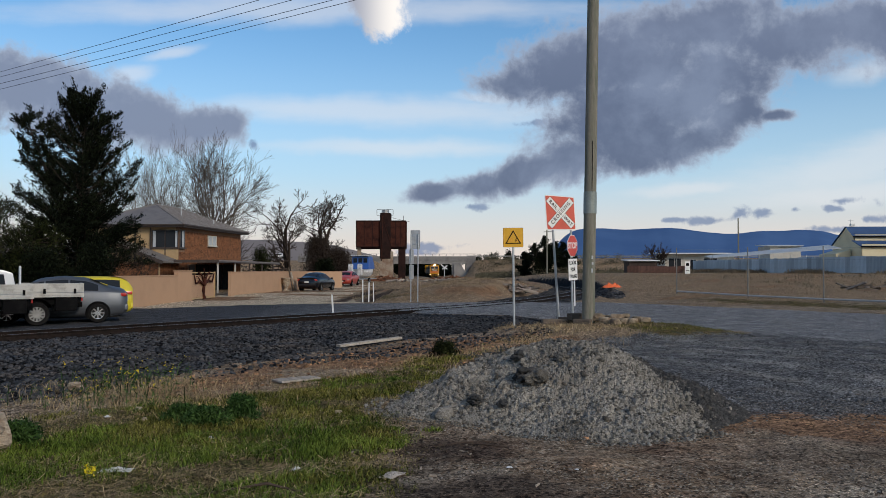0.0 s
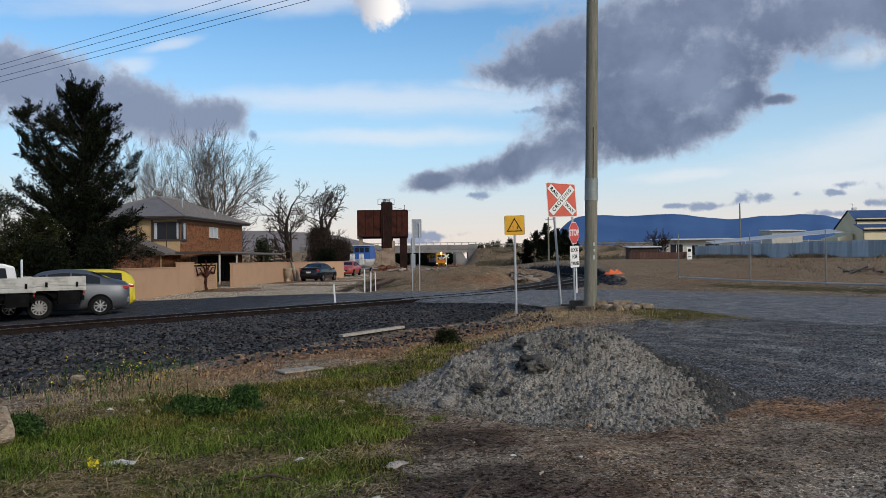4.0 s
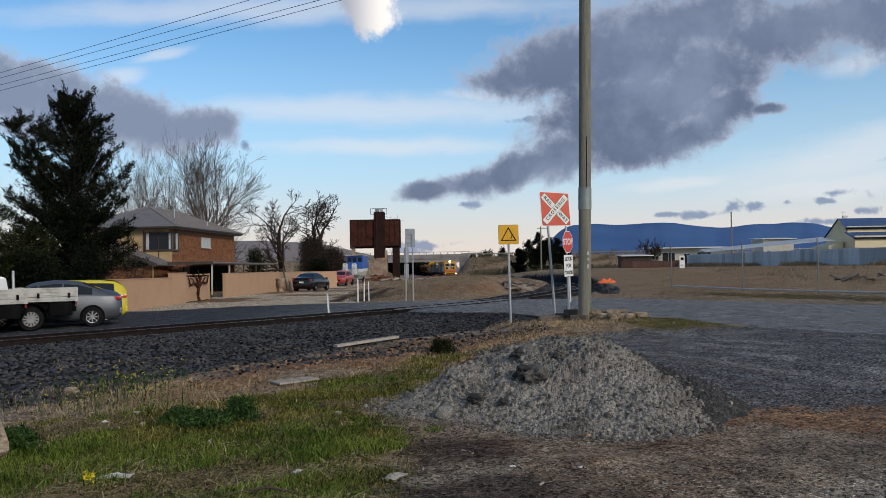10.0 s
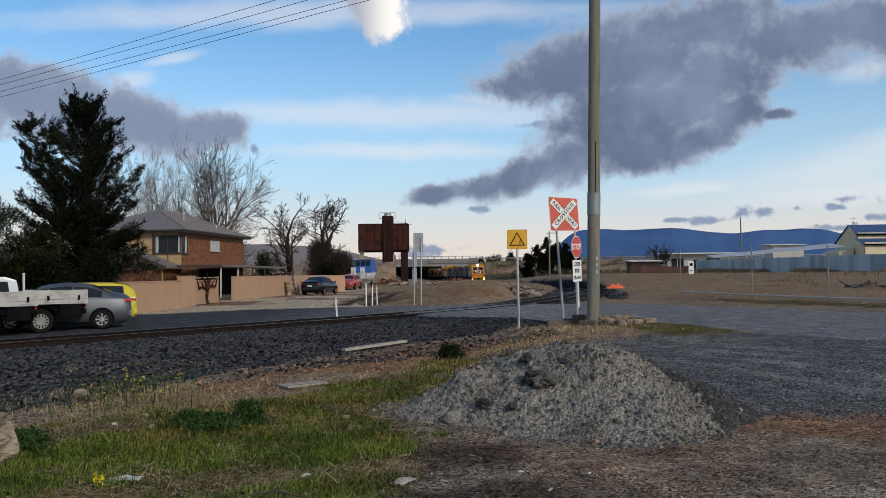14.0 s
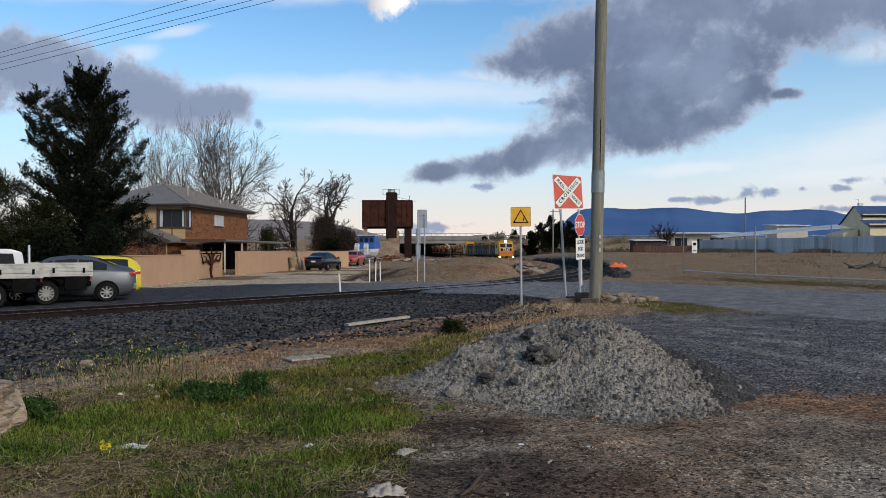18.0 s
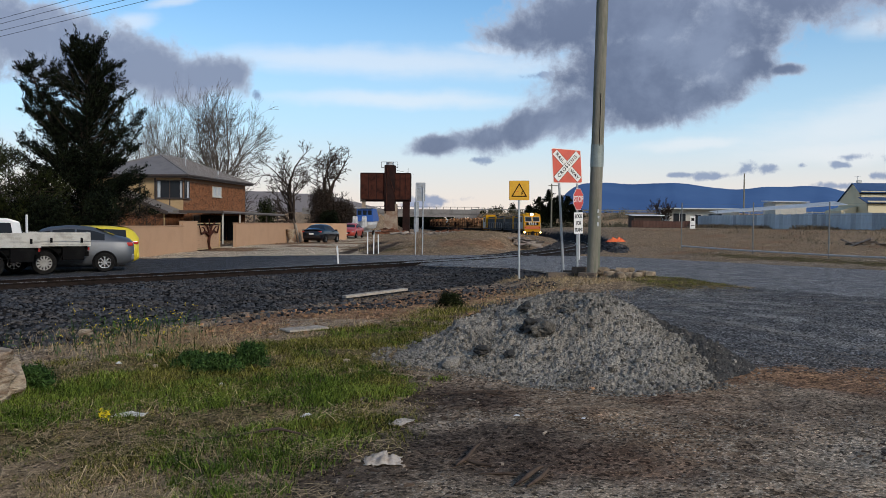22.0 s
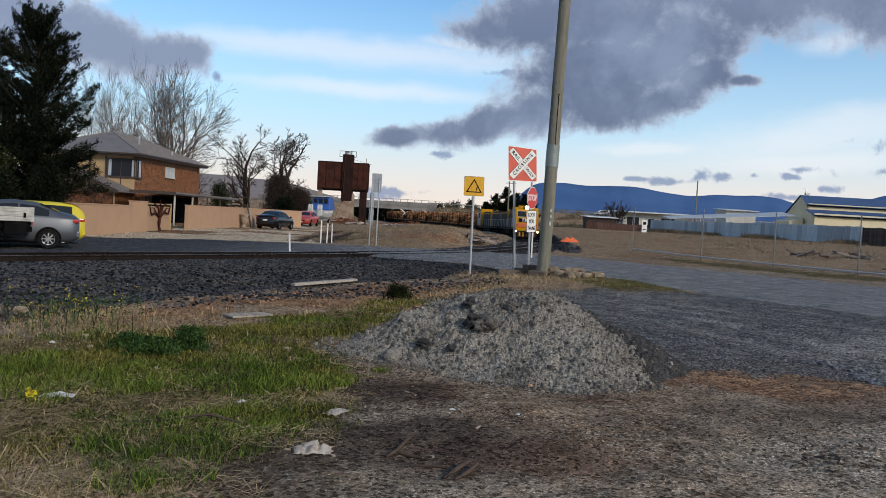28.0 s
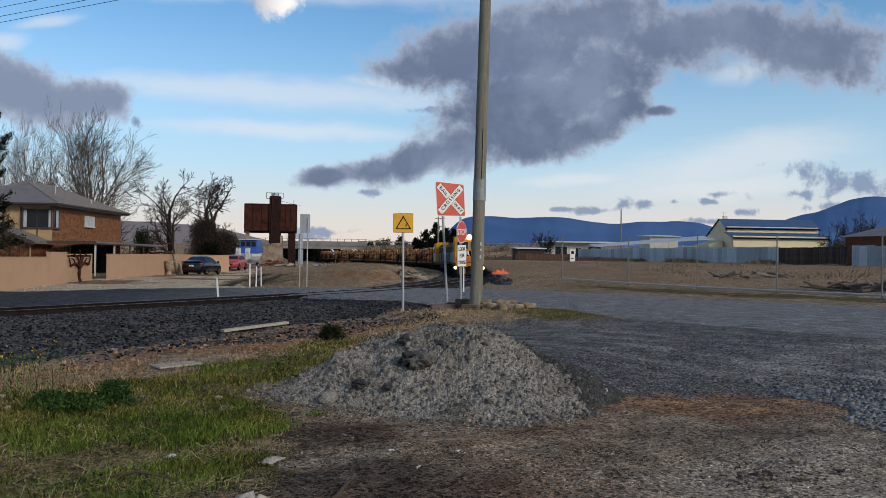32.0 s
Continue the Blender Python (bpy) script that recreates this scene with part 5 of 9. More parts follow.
def feathery_tree(x, y, seed, label):
    """A tall dark tree: limbs rise from the trunk and a side leader, each ending in feathery shoots, with gaps between."""
    rng = np.random.default_rng(seed)
    th = tagged(empty("evergreen_tree", pose(x, y, ground_z(x, y))), label, "tree")
    zz = [0.5, 2.0, 4.0, 5.5, 7.3, 8.4, 9.3, 10.1, 10.9]
    wide = {-1: [2.4, 2.7, 3.0, 3.9, 4.3, 3.8, 2.7, 1.3, 0.5], 1: [3.3, 3.4, 3.4, 2.9, 2.4, 2.0, 1.7, 1.3, 0.5]}
    deep = [2.6, 2.8, 3.0, 3.0, 2.8, 2.4, 1.7, 0.9, 0.2]

    def extent(z, a):
        rx = float(np.interp(z, zz, wide[1 if math.cos(a) > 0 else -1]))
        ry = float(np.interp(z, zz, deep))
        return 1 / math.sqrt((math.cos(a) / rx) ** 2 + (math.sin(a) / ry) ** 2)

    limbs, shoots = Limbs(6), []
    stem = [Vector(p) for p in ((0, 0, -0.2), (-0.15, 0, 2.8), (0.0, 0, 6.5), (0.25, 0, 10.3))]
    side = [Vector(p) for p in ((-0.15, 0, 2.6), (-1.4, 0.1, 5.6), (-2.5, 0.2, 8.0), (-3.1, 0.3, 9.6))]
    limbs.add(stem, [0.26, 0.19, 0.11, 0.02])
    limbs.add(side, [0.14, 0.11, 0.06, 0.015])

    def on(line, z):
        zs = [p.z for p in line]
        return Vector([float(np.interp(z, zs, [p[k] for p in line])) for k in range(3)])

    def limb(base, tip, R):
        mid = base.lerp(tip, 0.5) - Vector((0, 0, 0.10 * R))
        limbs.add([base, mid, tip], [0.028 + 0.014 * R, 0.022 + 0.006 * R, 0.008])
        out = (tip - base).normalized()
        for _ in range(int(5 + R * 5.0)):
            g = rng.uniform(0.15, 1.0)
            p = base.lerp(mid, g * 2) if g < 0.5 else mid.lerp(tip, g * 2 - 1)
            d = (Matrix.Rotation(rng.normal(0, 0.75), 3, "Z") @ out + Vector((0, 0, rng.uniform(0.0, 0.55)))).normalized()
            shoots.append((p, d, rng.uniform(0.4, 0.95) + 0.14 * R * (1.1 - g)))

    n = 125
    for i in range(n):
        zb = 0.7 + 9.3 * ((i + rng.random()) / n) ** 0.95
        a = i * 2.39996 + rng.normal(0, 0.35)
        R = extent(zb, a)
        zt = zb + rng.uniform(0.25, 0.75) * R
        R = extent(min(zt, 10.5), a) * rng.uniform(0.55, 1.04)
        base = on(stem, zb)
        limb(base, Vector((base.x * 0.3 + math.cos(a) * R, base.y + math.sin(a) * R, zt)), R)
    for i in range(46):
        zb, a = 0.4 + 4.2 * rng.random(), i * 2.39996
        R = extent(zb + 0.3, a) * rng.uniform(0.5, 1.0)
        base = on(stem, zb)
        limb(base, Vector((math.cos(a) * R, math.sin(a) * R, zb + rng.uniform(-0.05, 0.35) * R)), R)
    for i in range(20):
        f = (i + rng.random()) / 20
        base = on(side, 5.4 + 4.2 * f)
        a, R = i * 2.39996, 0.35 + 1.25 * (1 - f) * rng.uniform(0.6, 1.0)
        limb(base, base + Vector((math.cos(a) * R, math.sin(a) * R, R * rng.uniform(0.35, 0.8))), R)
    for top in (stem[-1], side[-1]):
        for _ in range(9):
            shoots.append((top + Vector(rng.normal(0, 0.12, 3)) - Vector((0, 0, 0.3)), Vector((*rng.normal(0, 0.45, 2), 1)).normalized(), rng.uniform(0.4, 0.7)))
    limbs.mesh("trunk", "barkdark", th)
    per = 36
    P = np.repeat(np.array([tuple(s[0]) for s in shoots]), per, 0)
    D = np.repeat(np.array([tuple(s[1]) for s in shoots]), per, 0)
    L = np.repeat(np.array([s[2] for s in shoots]), per)
    q = rng.random(len(P)) ** 0.8
    c = P + D * (L * q)[:, None] + rng.normal(0, 1, P.shape) * (0.04 + 0.12 * L * (1 - q))[:, None]
    d = D * 1.1 + rng.normal(0, 0.6, P.shape)
    d /= np.linalg.norm(d, axis=1, keepdims=True)
    w = np.cross(d, rng.normal(0, 1, P.shape))
    w /= np.linalg.norm(w, axis=1, keepdims=True) + 1e-9
    ln, wd = rng.uniform(0.13, 0.28, len(P))[:, None] / 2, rng.uniform(0.03, 0.06, len(P))[:, None] / 2
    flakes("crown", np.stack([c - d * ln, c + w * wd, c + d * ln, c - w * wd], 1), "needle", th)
    return th


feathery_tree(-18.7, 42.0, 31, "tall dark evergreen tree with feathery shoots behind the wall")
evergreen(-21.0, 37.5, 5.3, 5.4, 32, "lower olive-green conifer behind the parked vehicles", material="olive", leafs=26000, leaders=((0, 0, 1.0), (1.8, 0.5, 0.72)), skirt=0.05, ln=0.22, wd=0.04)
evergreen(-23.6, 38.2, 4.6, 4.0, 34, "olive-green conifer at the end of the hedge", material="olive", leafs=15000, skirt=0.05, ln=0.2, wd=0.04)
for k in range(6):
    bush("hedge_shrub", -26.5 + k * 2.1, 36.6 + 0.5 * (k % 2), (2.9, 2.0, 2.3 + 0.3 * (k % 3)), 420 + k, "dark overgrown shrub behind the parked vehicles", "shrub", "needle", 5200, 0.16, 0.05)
bare_tree(-15.9, 41.0, 2.9, 41, "leafless brown shrub beside the rendered wall", stems=6, spread=0.6, material="barkdark", depth=3, wide=1.3, r0=0.05)
bare_tree(-29.4, 86, 15.6, 51, "tall leafless poplar-like tree behind the house", stems=2, spread=0.58, up=0.03, depth=5, r0=0.13, forks=4, reach=4.4, trunk=0.33)
bare_tree(-25.2, 88, 16.0, 52, "tall leafless tree with a fan of pale branches behind the house", stems=3, spread=0.58, up=0.03, depth=5, r0=0.14, forks=4, reach=6.0, trunk=0.32)
bare_tree(-32.5, 90, 15.0, 57, "tall leafless tree behind the house", stems=2, spread=0.58, up=0.03, depth=5, r0=0.13, forks=4, reach=4.4, trunk=0.33)
bare_tree(-17.2, 91, 10.0, 58, "spreading leafless tree beside the yard", spread=0.8, up=0.015, depth=6, material="barkdark", r0=0.24, forks=3, reach=5.2, crook=0.10, trunk=0.19)
bare_tree(-15.4, 100.5, 10.9, 59, "spreading leafless tree near the old tank", spread=0.8, up=0.015, depth=6, material="barkdark", r0=0.24, forks=3, reach=5.4, crook=0.10, trunk=0.19)
bare_tree(-21.5, 82, 6.0, 55, "small leafless tree behind the wall", stems=3, spread=0.7, depth=4, material="barkdark")
bare_tree(35.2, 134, 4.8, 56, "small leafless tree among the far houses", stems=4, spread=0.6, depth=5, material="barkdark", r0=0.08, reach=2.2)
bush("shrub", -15.2, 98.5, (4.8, 3.0, 5.3), 61, "dense dark twiggy shrub under the bare trees", "shrub", "barkdark", 11000, 0.45, 0.05)
bush("shrub", -12.8, 99.0, (5.2, 3.0, 3.9), 63, "dense dark twiggy shrub behind the boat", "shrub", "barkdark", 9000, 0.45, 0.05)
bush("shrub", -14.0, 96.6, (3.4, 2.0, 2.6), 64, "low dark green shrub at the yard's end", "shrub", "needle", 5000, 0.3, 0.06)
bush("shrub", -17.6, 79.0, (3.0, 2.4, 3.6), 62, "dark shrub behind the yard wall", "shrub", "olive", 3500, 0.2, 0.07)
evergreen(19.6, 158.0, 7.2, 7.0, 63, "broad dark conifer beside the line", leaders=((0, 0, 1.0), (-1.6, 0, 0.8), (1.9, 0.3, 0.86)), leafs=24000, ln=0.34, wd=0.10, skirt=0.04, limbs_n=34)
evergreen(16.3, 162.0, 4.6, 4.4, 64, "small dark conifer beside the line", leafs=9000, ln=0.34, wd=0.10, skirt=0.04, limbs_n=34)
evergreen(23.6, 160.0, 6.0, 5.4, 66, "dark conifer beside the line", leaders=((0, 0, 1.0), (1.4, 0, 0.75)), leafs=14000, ln=0.34, wd=0.10, skirt=0.04, limbs_n=34)
for k in range(7):
    bush("tree", 14.5 + k * 3.1 + 3.0 * (k > 2) + (k % 2), 330 + (k * 37 % 23), (5.4 + 1.2 * (k % 3), 4.5, 7.0 + (k * 5 % 4) * 0.8), 70 + k, "dark pine far beyond the motorway bank", "tree", "needle", 2400, 0.7, 0.25, z=0.0)


def scrub_field():
    """Low scrub on the motorway bank and rough ground before it."""
    rng = np.random.default_rng(91)
    n = 900
    x, y = rng.uniform(4, 60, n), 150 + 85 * rng.random(n) ** 0.6
    d, _ = line_dist(x, y)
    keep = (d > 4.5) & (x > 8 + (y - 150) * 0.02)
    x, y = x[keep], y[keep]
    z = heights(x, y)[0]
    c = np.column_stack([x, y, z + 0.45])
    v = leaves_at(rng, c, (0.85, 0.6, 0.38), 46, 0.5, 0.17, 0.5)
    ob = flakes("scrub", v, "scrub")
    tagged(ob, "low grey-brown scrub over the distant bank", "scrub", kind="stuff")


scrub_field()

# ---- brick house, rendered wall, carport ----
def brick_face(parent, length, z0, z1, m, holes=(), seed=1, stuff=True):
    """Courses of bricks on a wall plane: x along, z up, facing -y; holes are x0, x1, z0, z1."""
    bw, bh, j = 0.23, 0.076, 0.010
    vs, rng = [], np.random.default_rng(seed)
    rows = int((z1 - z0) / (bh + j))
    for r in range(rows):
        zz = z0 + r * (bh + j)
        x = -bw / 2 * (r % 2)
        while x < length:
            a, b = max(0, x), min(length, x + bw)
            if b - a > 0.04 and not any(h[0] - 0.02 < (a + b) / 2 < h[1] + 0.02 and h[2] - 0.02 < zz + bh / 2 < h[3] + 0.02 for h in holes):
                vs.append((a, b, zz, zz + bh, rng.uniform(0.008, 0.014)))
            x += bw + j
    q = np.array(vs)
    a, b, c, d, o = q.T
    n = len(q)
    y0 = np.zeros(n)
    P = np.stack([np.stack([a, -o, c], 1), np.stack([b, -o, c], 1), np.stack([b, -o, d], 1), np.stack([a, -o, d], 1),
                  np.stack([a, y0, c], 1), np.stack([b, y0, c], 1), np.stack([b, y0, d], 1), np.stack([a, y0, d], 1)], 1)
    quad = np.array([(0, 1, 2, 3), (4, 5, 1, 0), (5, 6, 2, 1), (6, 7, 3, 2), (7, 4, 0, 3)])
    faces = (quad[None] + (np.arange(n) * 8)[:, None, None]).reshape(-1, 4)
    ob = raw("brickwork", P.reshape(-1, 3).tolist(), faces.tolist(), "brick", parent, "orange-brown brick courses")
    ob["kind"] = "stuff"
    ob.matrix_basis = m
    return ob


def window_unit(parent, m, w, h, panes=2, frame_mat="brownpaint", glass="glass"):
    """A framed window facing -y, its lower left corner at the origin of m."""
    fr = bmesh.new()
    t = 0.06
    for a in ((w / 2, 0, t / 2, w, 0.1, t), (w / 2, 0, h - t / 2, w, 0.1, t), (t / 2, 0, h / 2, t, 0.1, h - 2 * t), (w - t / 2, 0, h / 2, t, 0.1, h - 2 * t)):
        add_box(fr, *a)
    for k in range(1, panes):
        add_box(fr, w * k / panes, 0, h / 2, 0.045, 0.08, h - 2 * t)
    win = part("window", fr, frame_mat, parent)
    win.matrix_basis = m
    for k in range(panes):
        part("pane", box(w * (k + 0.5) / panes, 0.012, h / 2, w / panes - 0.05, 0.01, h - 2 * t + 0.01), glass, win)
    part("sill", box(w / 2, -0.06, -0.03, w + 0.12, 0.16, 0.05), frame_mat, win)
    return win


def build_house():
    ang = -math.degrees(math.atan2(1.3, 13.0))
    base = pose(-19.5, 60.0, 0.0, 0, 0, ang)
    th = tagged(empty("house", base), "two-storey orange brick house with tan panels and grey hipped roof", "house")
    W, L, H = 7.6, 13.1, 4.85
    # walls as slabs; x runs from -W to 0, y from 0 to L
    part("wall", box(-0.12, L / 2, H / 2, 0.24, L, H), "mortar", th, "brick side wall")
    part("wall", box(-W / 2, 0.12, H / 2, W - 0.5, 0.24, H), "cream", th, "tan rendered front wall")
    part("wall", box(-W + 0.12, L / 2, H / 2, 0.24, L - 0.5, H), "mortar", th)
    part("wall", box(-W / 2, L - 0.12, H / 2, W - 0.5, 0.24, H), "mortar", th)
    side = Matrix.Translation((0.0, 0, 0)) @ Matrix.Rotation(radians(90), 4, "Z")
    brick_face(th, L, 0.1, H - 0.25, side, holes=((0.0, 0.95, 3.0, 4.5), (5.4, 7.3, 3.55, 4.45), (1.5, 3.0, 0, 2.1)), seed=3)
    brick_face(th, 1.0, 0.1, 2.9, Matrix.Translation((-1.0, 0, 0)), seed=4)
    # corner window wrapping on to the brick side, with a small light further along
    window_unit(th, pose(-2.1, -0.02, 3.30), 2.05, 1.35, 2)
    window_unit(th, Matrix.Translation((0.02, 0.02, 3.30)) @ Matrix.Rotation(radians(90), 4, "Z"), 0.9, 1.35, 1)
    window_unit(th, Matrix.Translation((0.02, 5.45, 3.62)) @ Matrix.Rotation(radians(90), 4, "Z"), 1.8, 0.82, 2, frame_mat="weatherboard", glass="curtain")
    for cx, cw in ((-1.9, 0.22), (-0.2, 0.16)):
        part("curtain", box(cx, -0.035, 3.97, cw, 0.02, 1.2), "curtain", th, "pale curtain drawn aside")
    part("curtain", box(0.045, 0.62, 3.97, 0.02, 0.34, 1.2), "curtain", th, "pale curtain drawn aside")
    # added black panels paint the deep carport shade onto the side wall
    for k in range(3):
        part("garage_door", box(0.03, 4.4 + k * 2.75, 1.05, 0.05, 2.6, 2.1), "black", th, "black panel standing in for the deep shade under the carport")
    for xx in (-2.2, -3.4, -4.6):
        part("cover_strip", box(xx, -0.03, 3.6, 0.10, 0.06, 2.4), "brownpaint", th)
    part("spandrel", box(-1.05, -0.035, 2.85, 2.0, 0.05, 0.85), "cream", th, "cream panel below the corner window")
    part("cover_strip", box(-1.05, -0.045, 2.85, 0.08, 0.06, 0.85), "brownpaint", th)
    # eaves
    ov = 0.55
    part("fascia", box(-W / 2, -ov, H + 0.08, W + 2 * ov, 0.04, 0.22), "brownpaint", th)
    part("fascia", box(ov, L / 2, H + 0.08, 0.04, L + 2 * ov - 0.08, 0.22), "brownpaint", th)
    part("soffit", box(-W / 2, L / 2, H + 0.0, W + 2 * ov - 0.06, L + 2 * ov - 0.06, 0.03), "brownpaint", th)
    for a, s in (((-W / 2, -ov - 0.07, H + 0.14), (W + 2 * ov + 0.2, 0.12, 0.12)), ((ov + 0.07, L / 2, H + 0.14), (0.12, L + 2 * ov, 0.12))):
        part("gutter", box(*a, *s, bevel=0.02), "brownpaint", th)
    # hipped roof
    e, r0, r1, hr = H + 0.2, 4.2, L - 4.2, H + 2.05
    x0, x1, y0, y1 = -W - ov, ov, -ov, L + ov
    cx = -W / 2
    vs = [(x0, y0, e), (x1, y0, e), (x1, y1, e), (x0, y1, e), (cx, r0, hr), (cx, r1, hr)]
    raw("roof", vs, [(0, 1, 4), (1, 2, 5, 4), (2, 3, 5), (3, 0, 4, 5), (0, 3, 2, 1)], "roofgrey", th, "grey-brown sheet roof")
    rb = bmesh.new()
    for a, b in ((vs[4], vs[5]), (vs[0], vs[4]), (vs[1], vs[4]), (vs[2], vs[5]), (vs[3], vs[5])):
        add_rod(rb, Vector(a), Vector(b), 0.06, 0.06, 6)
    part("ridge_cap", rb, "roofgrey", th)
    for k in range(34):
        rib = bmesh.new()
        f = y0 + (k + 0.5) * (y1 - y0) / 34
        tt = min(1.0, (f - y0) / (r0 - y0), (y1 - f) / (y1 - r1))
        add_rod(rib, Vector((x1, f, e + 0.01)), Vector((x1 + (cx - x1) * tt, f, e + (hr - e) * tt + 0.01)), 0.018, 0.018, 3)
        part("roof_rib", rib, "roofgrey", th)
    part("flue", rod((-1.6, 4.0, 5.6), (-1.6, 4.0, 6.6), 0.05), "galv", th)
    part("flue", rod((-0.6, 8.2, 5.2), (-0.6, 8.2, 5.85), 0.06), "galv", th)
    part("aerial", rod((-3.6, 5.0, 6.7), (-3.6, 5.0, 7.2), 0.015), "galv", th)
    # lower wing in front, with a sloping roof
    part("wing_wall", box(-3.6, -2.6, 1.1, 6.6, 0.24, 2.2), "mortar", th)
    brick_face(th, 6.6, 0.05, 2.15, Matrix.Translation((-6.9, -2.73, 0)), seed=6)
    part("wing_wall", box(-0.42, -1.25, 1.1, 0.24, 2.4, 2.2), "mortar", th)
    brick_face(th, 2.4, 0.05, 2.15, Matrix.Translation((-0.29, -2.45, 0)) @ Matrix.Rotation(radians(90), 4, "Z"), seed=7)
    raw("wing_roof", [(0.25, -3.2, 2.28), (0.25, -0.05, 2.28), (-4.6, -0.05, 4.1), (-4.6, -3.2, 4.1), (0.25, -3.2, 2.16), (0.25, -0.05, 2.16), (-4.6, -0.05, 3.98), (-4.6, -3.2, 3.98)],
        [(0, 1, 2, 3), (7, 6, 5, 4), (0, 4, 5, 1), (3, 2, 6, 7), (0, 3, 7, 4), (1, 5, 6, 2)], "roofgrey", th, "sloping grey lower roof")
    part("barge", box(-2.2, -3.24, 3.1, 5.2, 0.04, 0.24, rot=Matrix.Rotation(radians(20.6), 3, "Y")), "brownpaint", th)
    part("downpipe", rod((-0.2, -2.85, 0.0), (-0.2, -2.85, 2.2), 0.045), "cream", th)
    part("door", box(0.03, 2.3, 1.02, 0.05, 0.9, 2.04), "brownpaint", th)
    return th


build_house()


def build_carport():
    th = tagged(empty("carport", pose(0, 0, 0)), "low flat-roofed carport with slim posts beside the house", "carport")
    part("roof", box(-17.2, 66.5, 2.32, 3.5, 21.0, 0.10), "roofgrey", th)
    part("fascia", box(-15.48, 66.5, 2.28, 0.05, 21.1, 0.2), "brownpaint", th)
    part("fascia", box(-17.0, 55.97, 2.28, 3.1, 0.05, 0.2), "brownpaint", th)
    for yy in (56.3, 61.0, 65.5, 70.0, 74.5):
        part("post", box(-15.6, yy, ground_z(-15.6, yy) + 1.09, 0.10, 0.10, 2.18), "weatherboard" if yy < 62 else "brownpaint", th)
    return th


build_carport()


def wall_run(th, pts, tops, thick=0.22):
    for (x0, y0), (x1, y1), top in zip(pts, pts[1:], tops):
        d = Vector((x1 - x0, y1 - y0, 0))
        a = math.degrees(math.atan2(d.y, d.x))
        z0 = min(ground_z(x0, y0), ground_z(x1, y1)) - 0.15
        bm = bmesh.new()
        add_box(bm, d.length / 2, 0, (top + z0) / 2, d.length, thick, top - z0, bevel=0.012)
        ob = part("panel", bm, "render", th)
        ob.matrix_basis = pose(x0, y0, 0, 0, 0, a)
        cap = part("coping", box(d.length / 2, 0, top + 0.02, d.length + 0.04, thick + 0.06, 0.05, bevel=0.01), "render", th)
        cap.matrix_basis = pose(x0, y0, 0, 0, 0, a)


wall_a = tagged(empty("garden_wall"), "tan cement-rendered garden wall along the road", "wall")
wall_run(wall_a, [(-14.2, 35.0), (-13.85, 42.1), (-13.7, 44.0)], [1.36, 1.60])
wall_b = tagged(empty("garden_wall"), "tan cement-rendered wall behind the gravel yard", "wall")
wall_run(wall_b, [(-13.7, 52.2), (-12.2, 72.0), (-9.5, 76.0)], [1.52, 1.50])


def build_gate():
    th = tagged(empty("garden_gate", pose(-13.72, 44.05, ground_z(-13.7, 46), 0, 0, 90)), "slatted gate with a cut-out iron tree", "gate")
    part("gate_frame", box(2.4, 0, 1.55, 4.6, 0.06, 0.06), "cream", th)
    part("gate_frame", box(2.4, 0, 0.12, 4.6, 0.06, 0.08), "cream", th)
    for xx in (0.1, 4.7):
        part("gate_post", box(xx, 0, 0.8, 0.09, 0.09, 1.6), "cream", th)
    for k in range(12):
        part("slat", box(2.4, 0.03, 0.22 + k * 0.105, 4.5, 0.02, 0.101), "render", th)
    tree, tips = Limbs(5), []
    rng = np.random.default_rng(5)
    for run, r0 in (((2.4, 0.1), (2.25, 0.5), (2.45, 0.95)), 0.2), (((2.42, 0.85), (1.6, 1.08), (0.85, 0.95), (0.5, 1.4)), 0.14), (((2.42, 0.85), (3.2, 1.12), (4.0, 1.0), (4.4, 1.5)), 0.14), \
            (((2.42, 0.9), (2.05, 1.35), (1.3, 1.6)), 0.11), (((2.45, 0.9), (2.9, 1.4), (3.6, 1.62)), 0.11), (((2.45, 0.9), (2.5, 1.4), (2.3, 1.8)), 0.09), (((1.6, 1.08), (1.3, 1.3), (0.9, 1.35)), 0.07), (((3.2, 1.12), (3.6, 1.35), (4.0, 1.35)), 0.07):
        tree.add([Vector((a, -0.07, b)) for a, b in run], [0.62 * r0 * (1 - 0.22 * i) for i in range(len(run))])
    ob = tree.mesh("iron_tree", "rust", th)
    ob["label"] = "rusted iron tree silhouette"
    return th


build_gate()

# ---- parked vehicles ----
def paint(name, base, metal=0.0, rough=0.35, coat=0.3):
    return surface(name, base, rough, metal, alt=tuple(c * 0.92 for c in base), patch=1.5, grain=80, vary=0.03, bump=0.0, coat=coat)


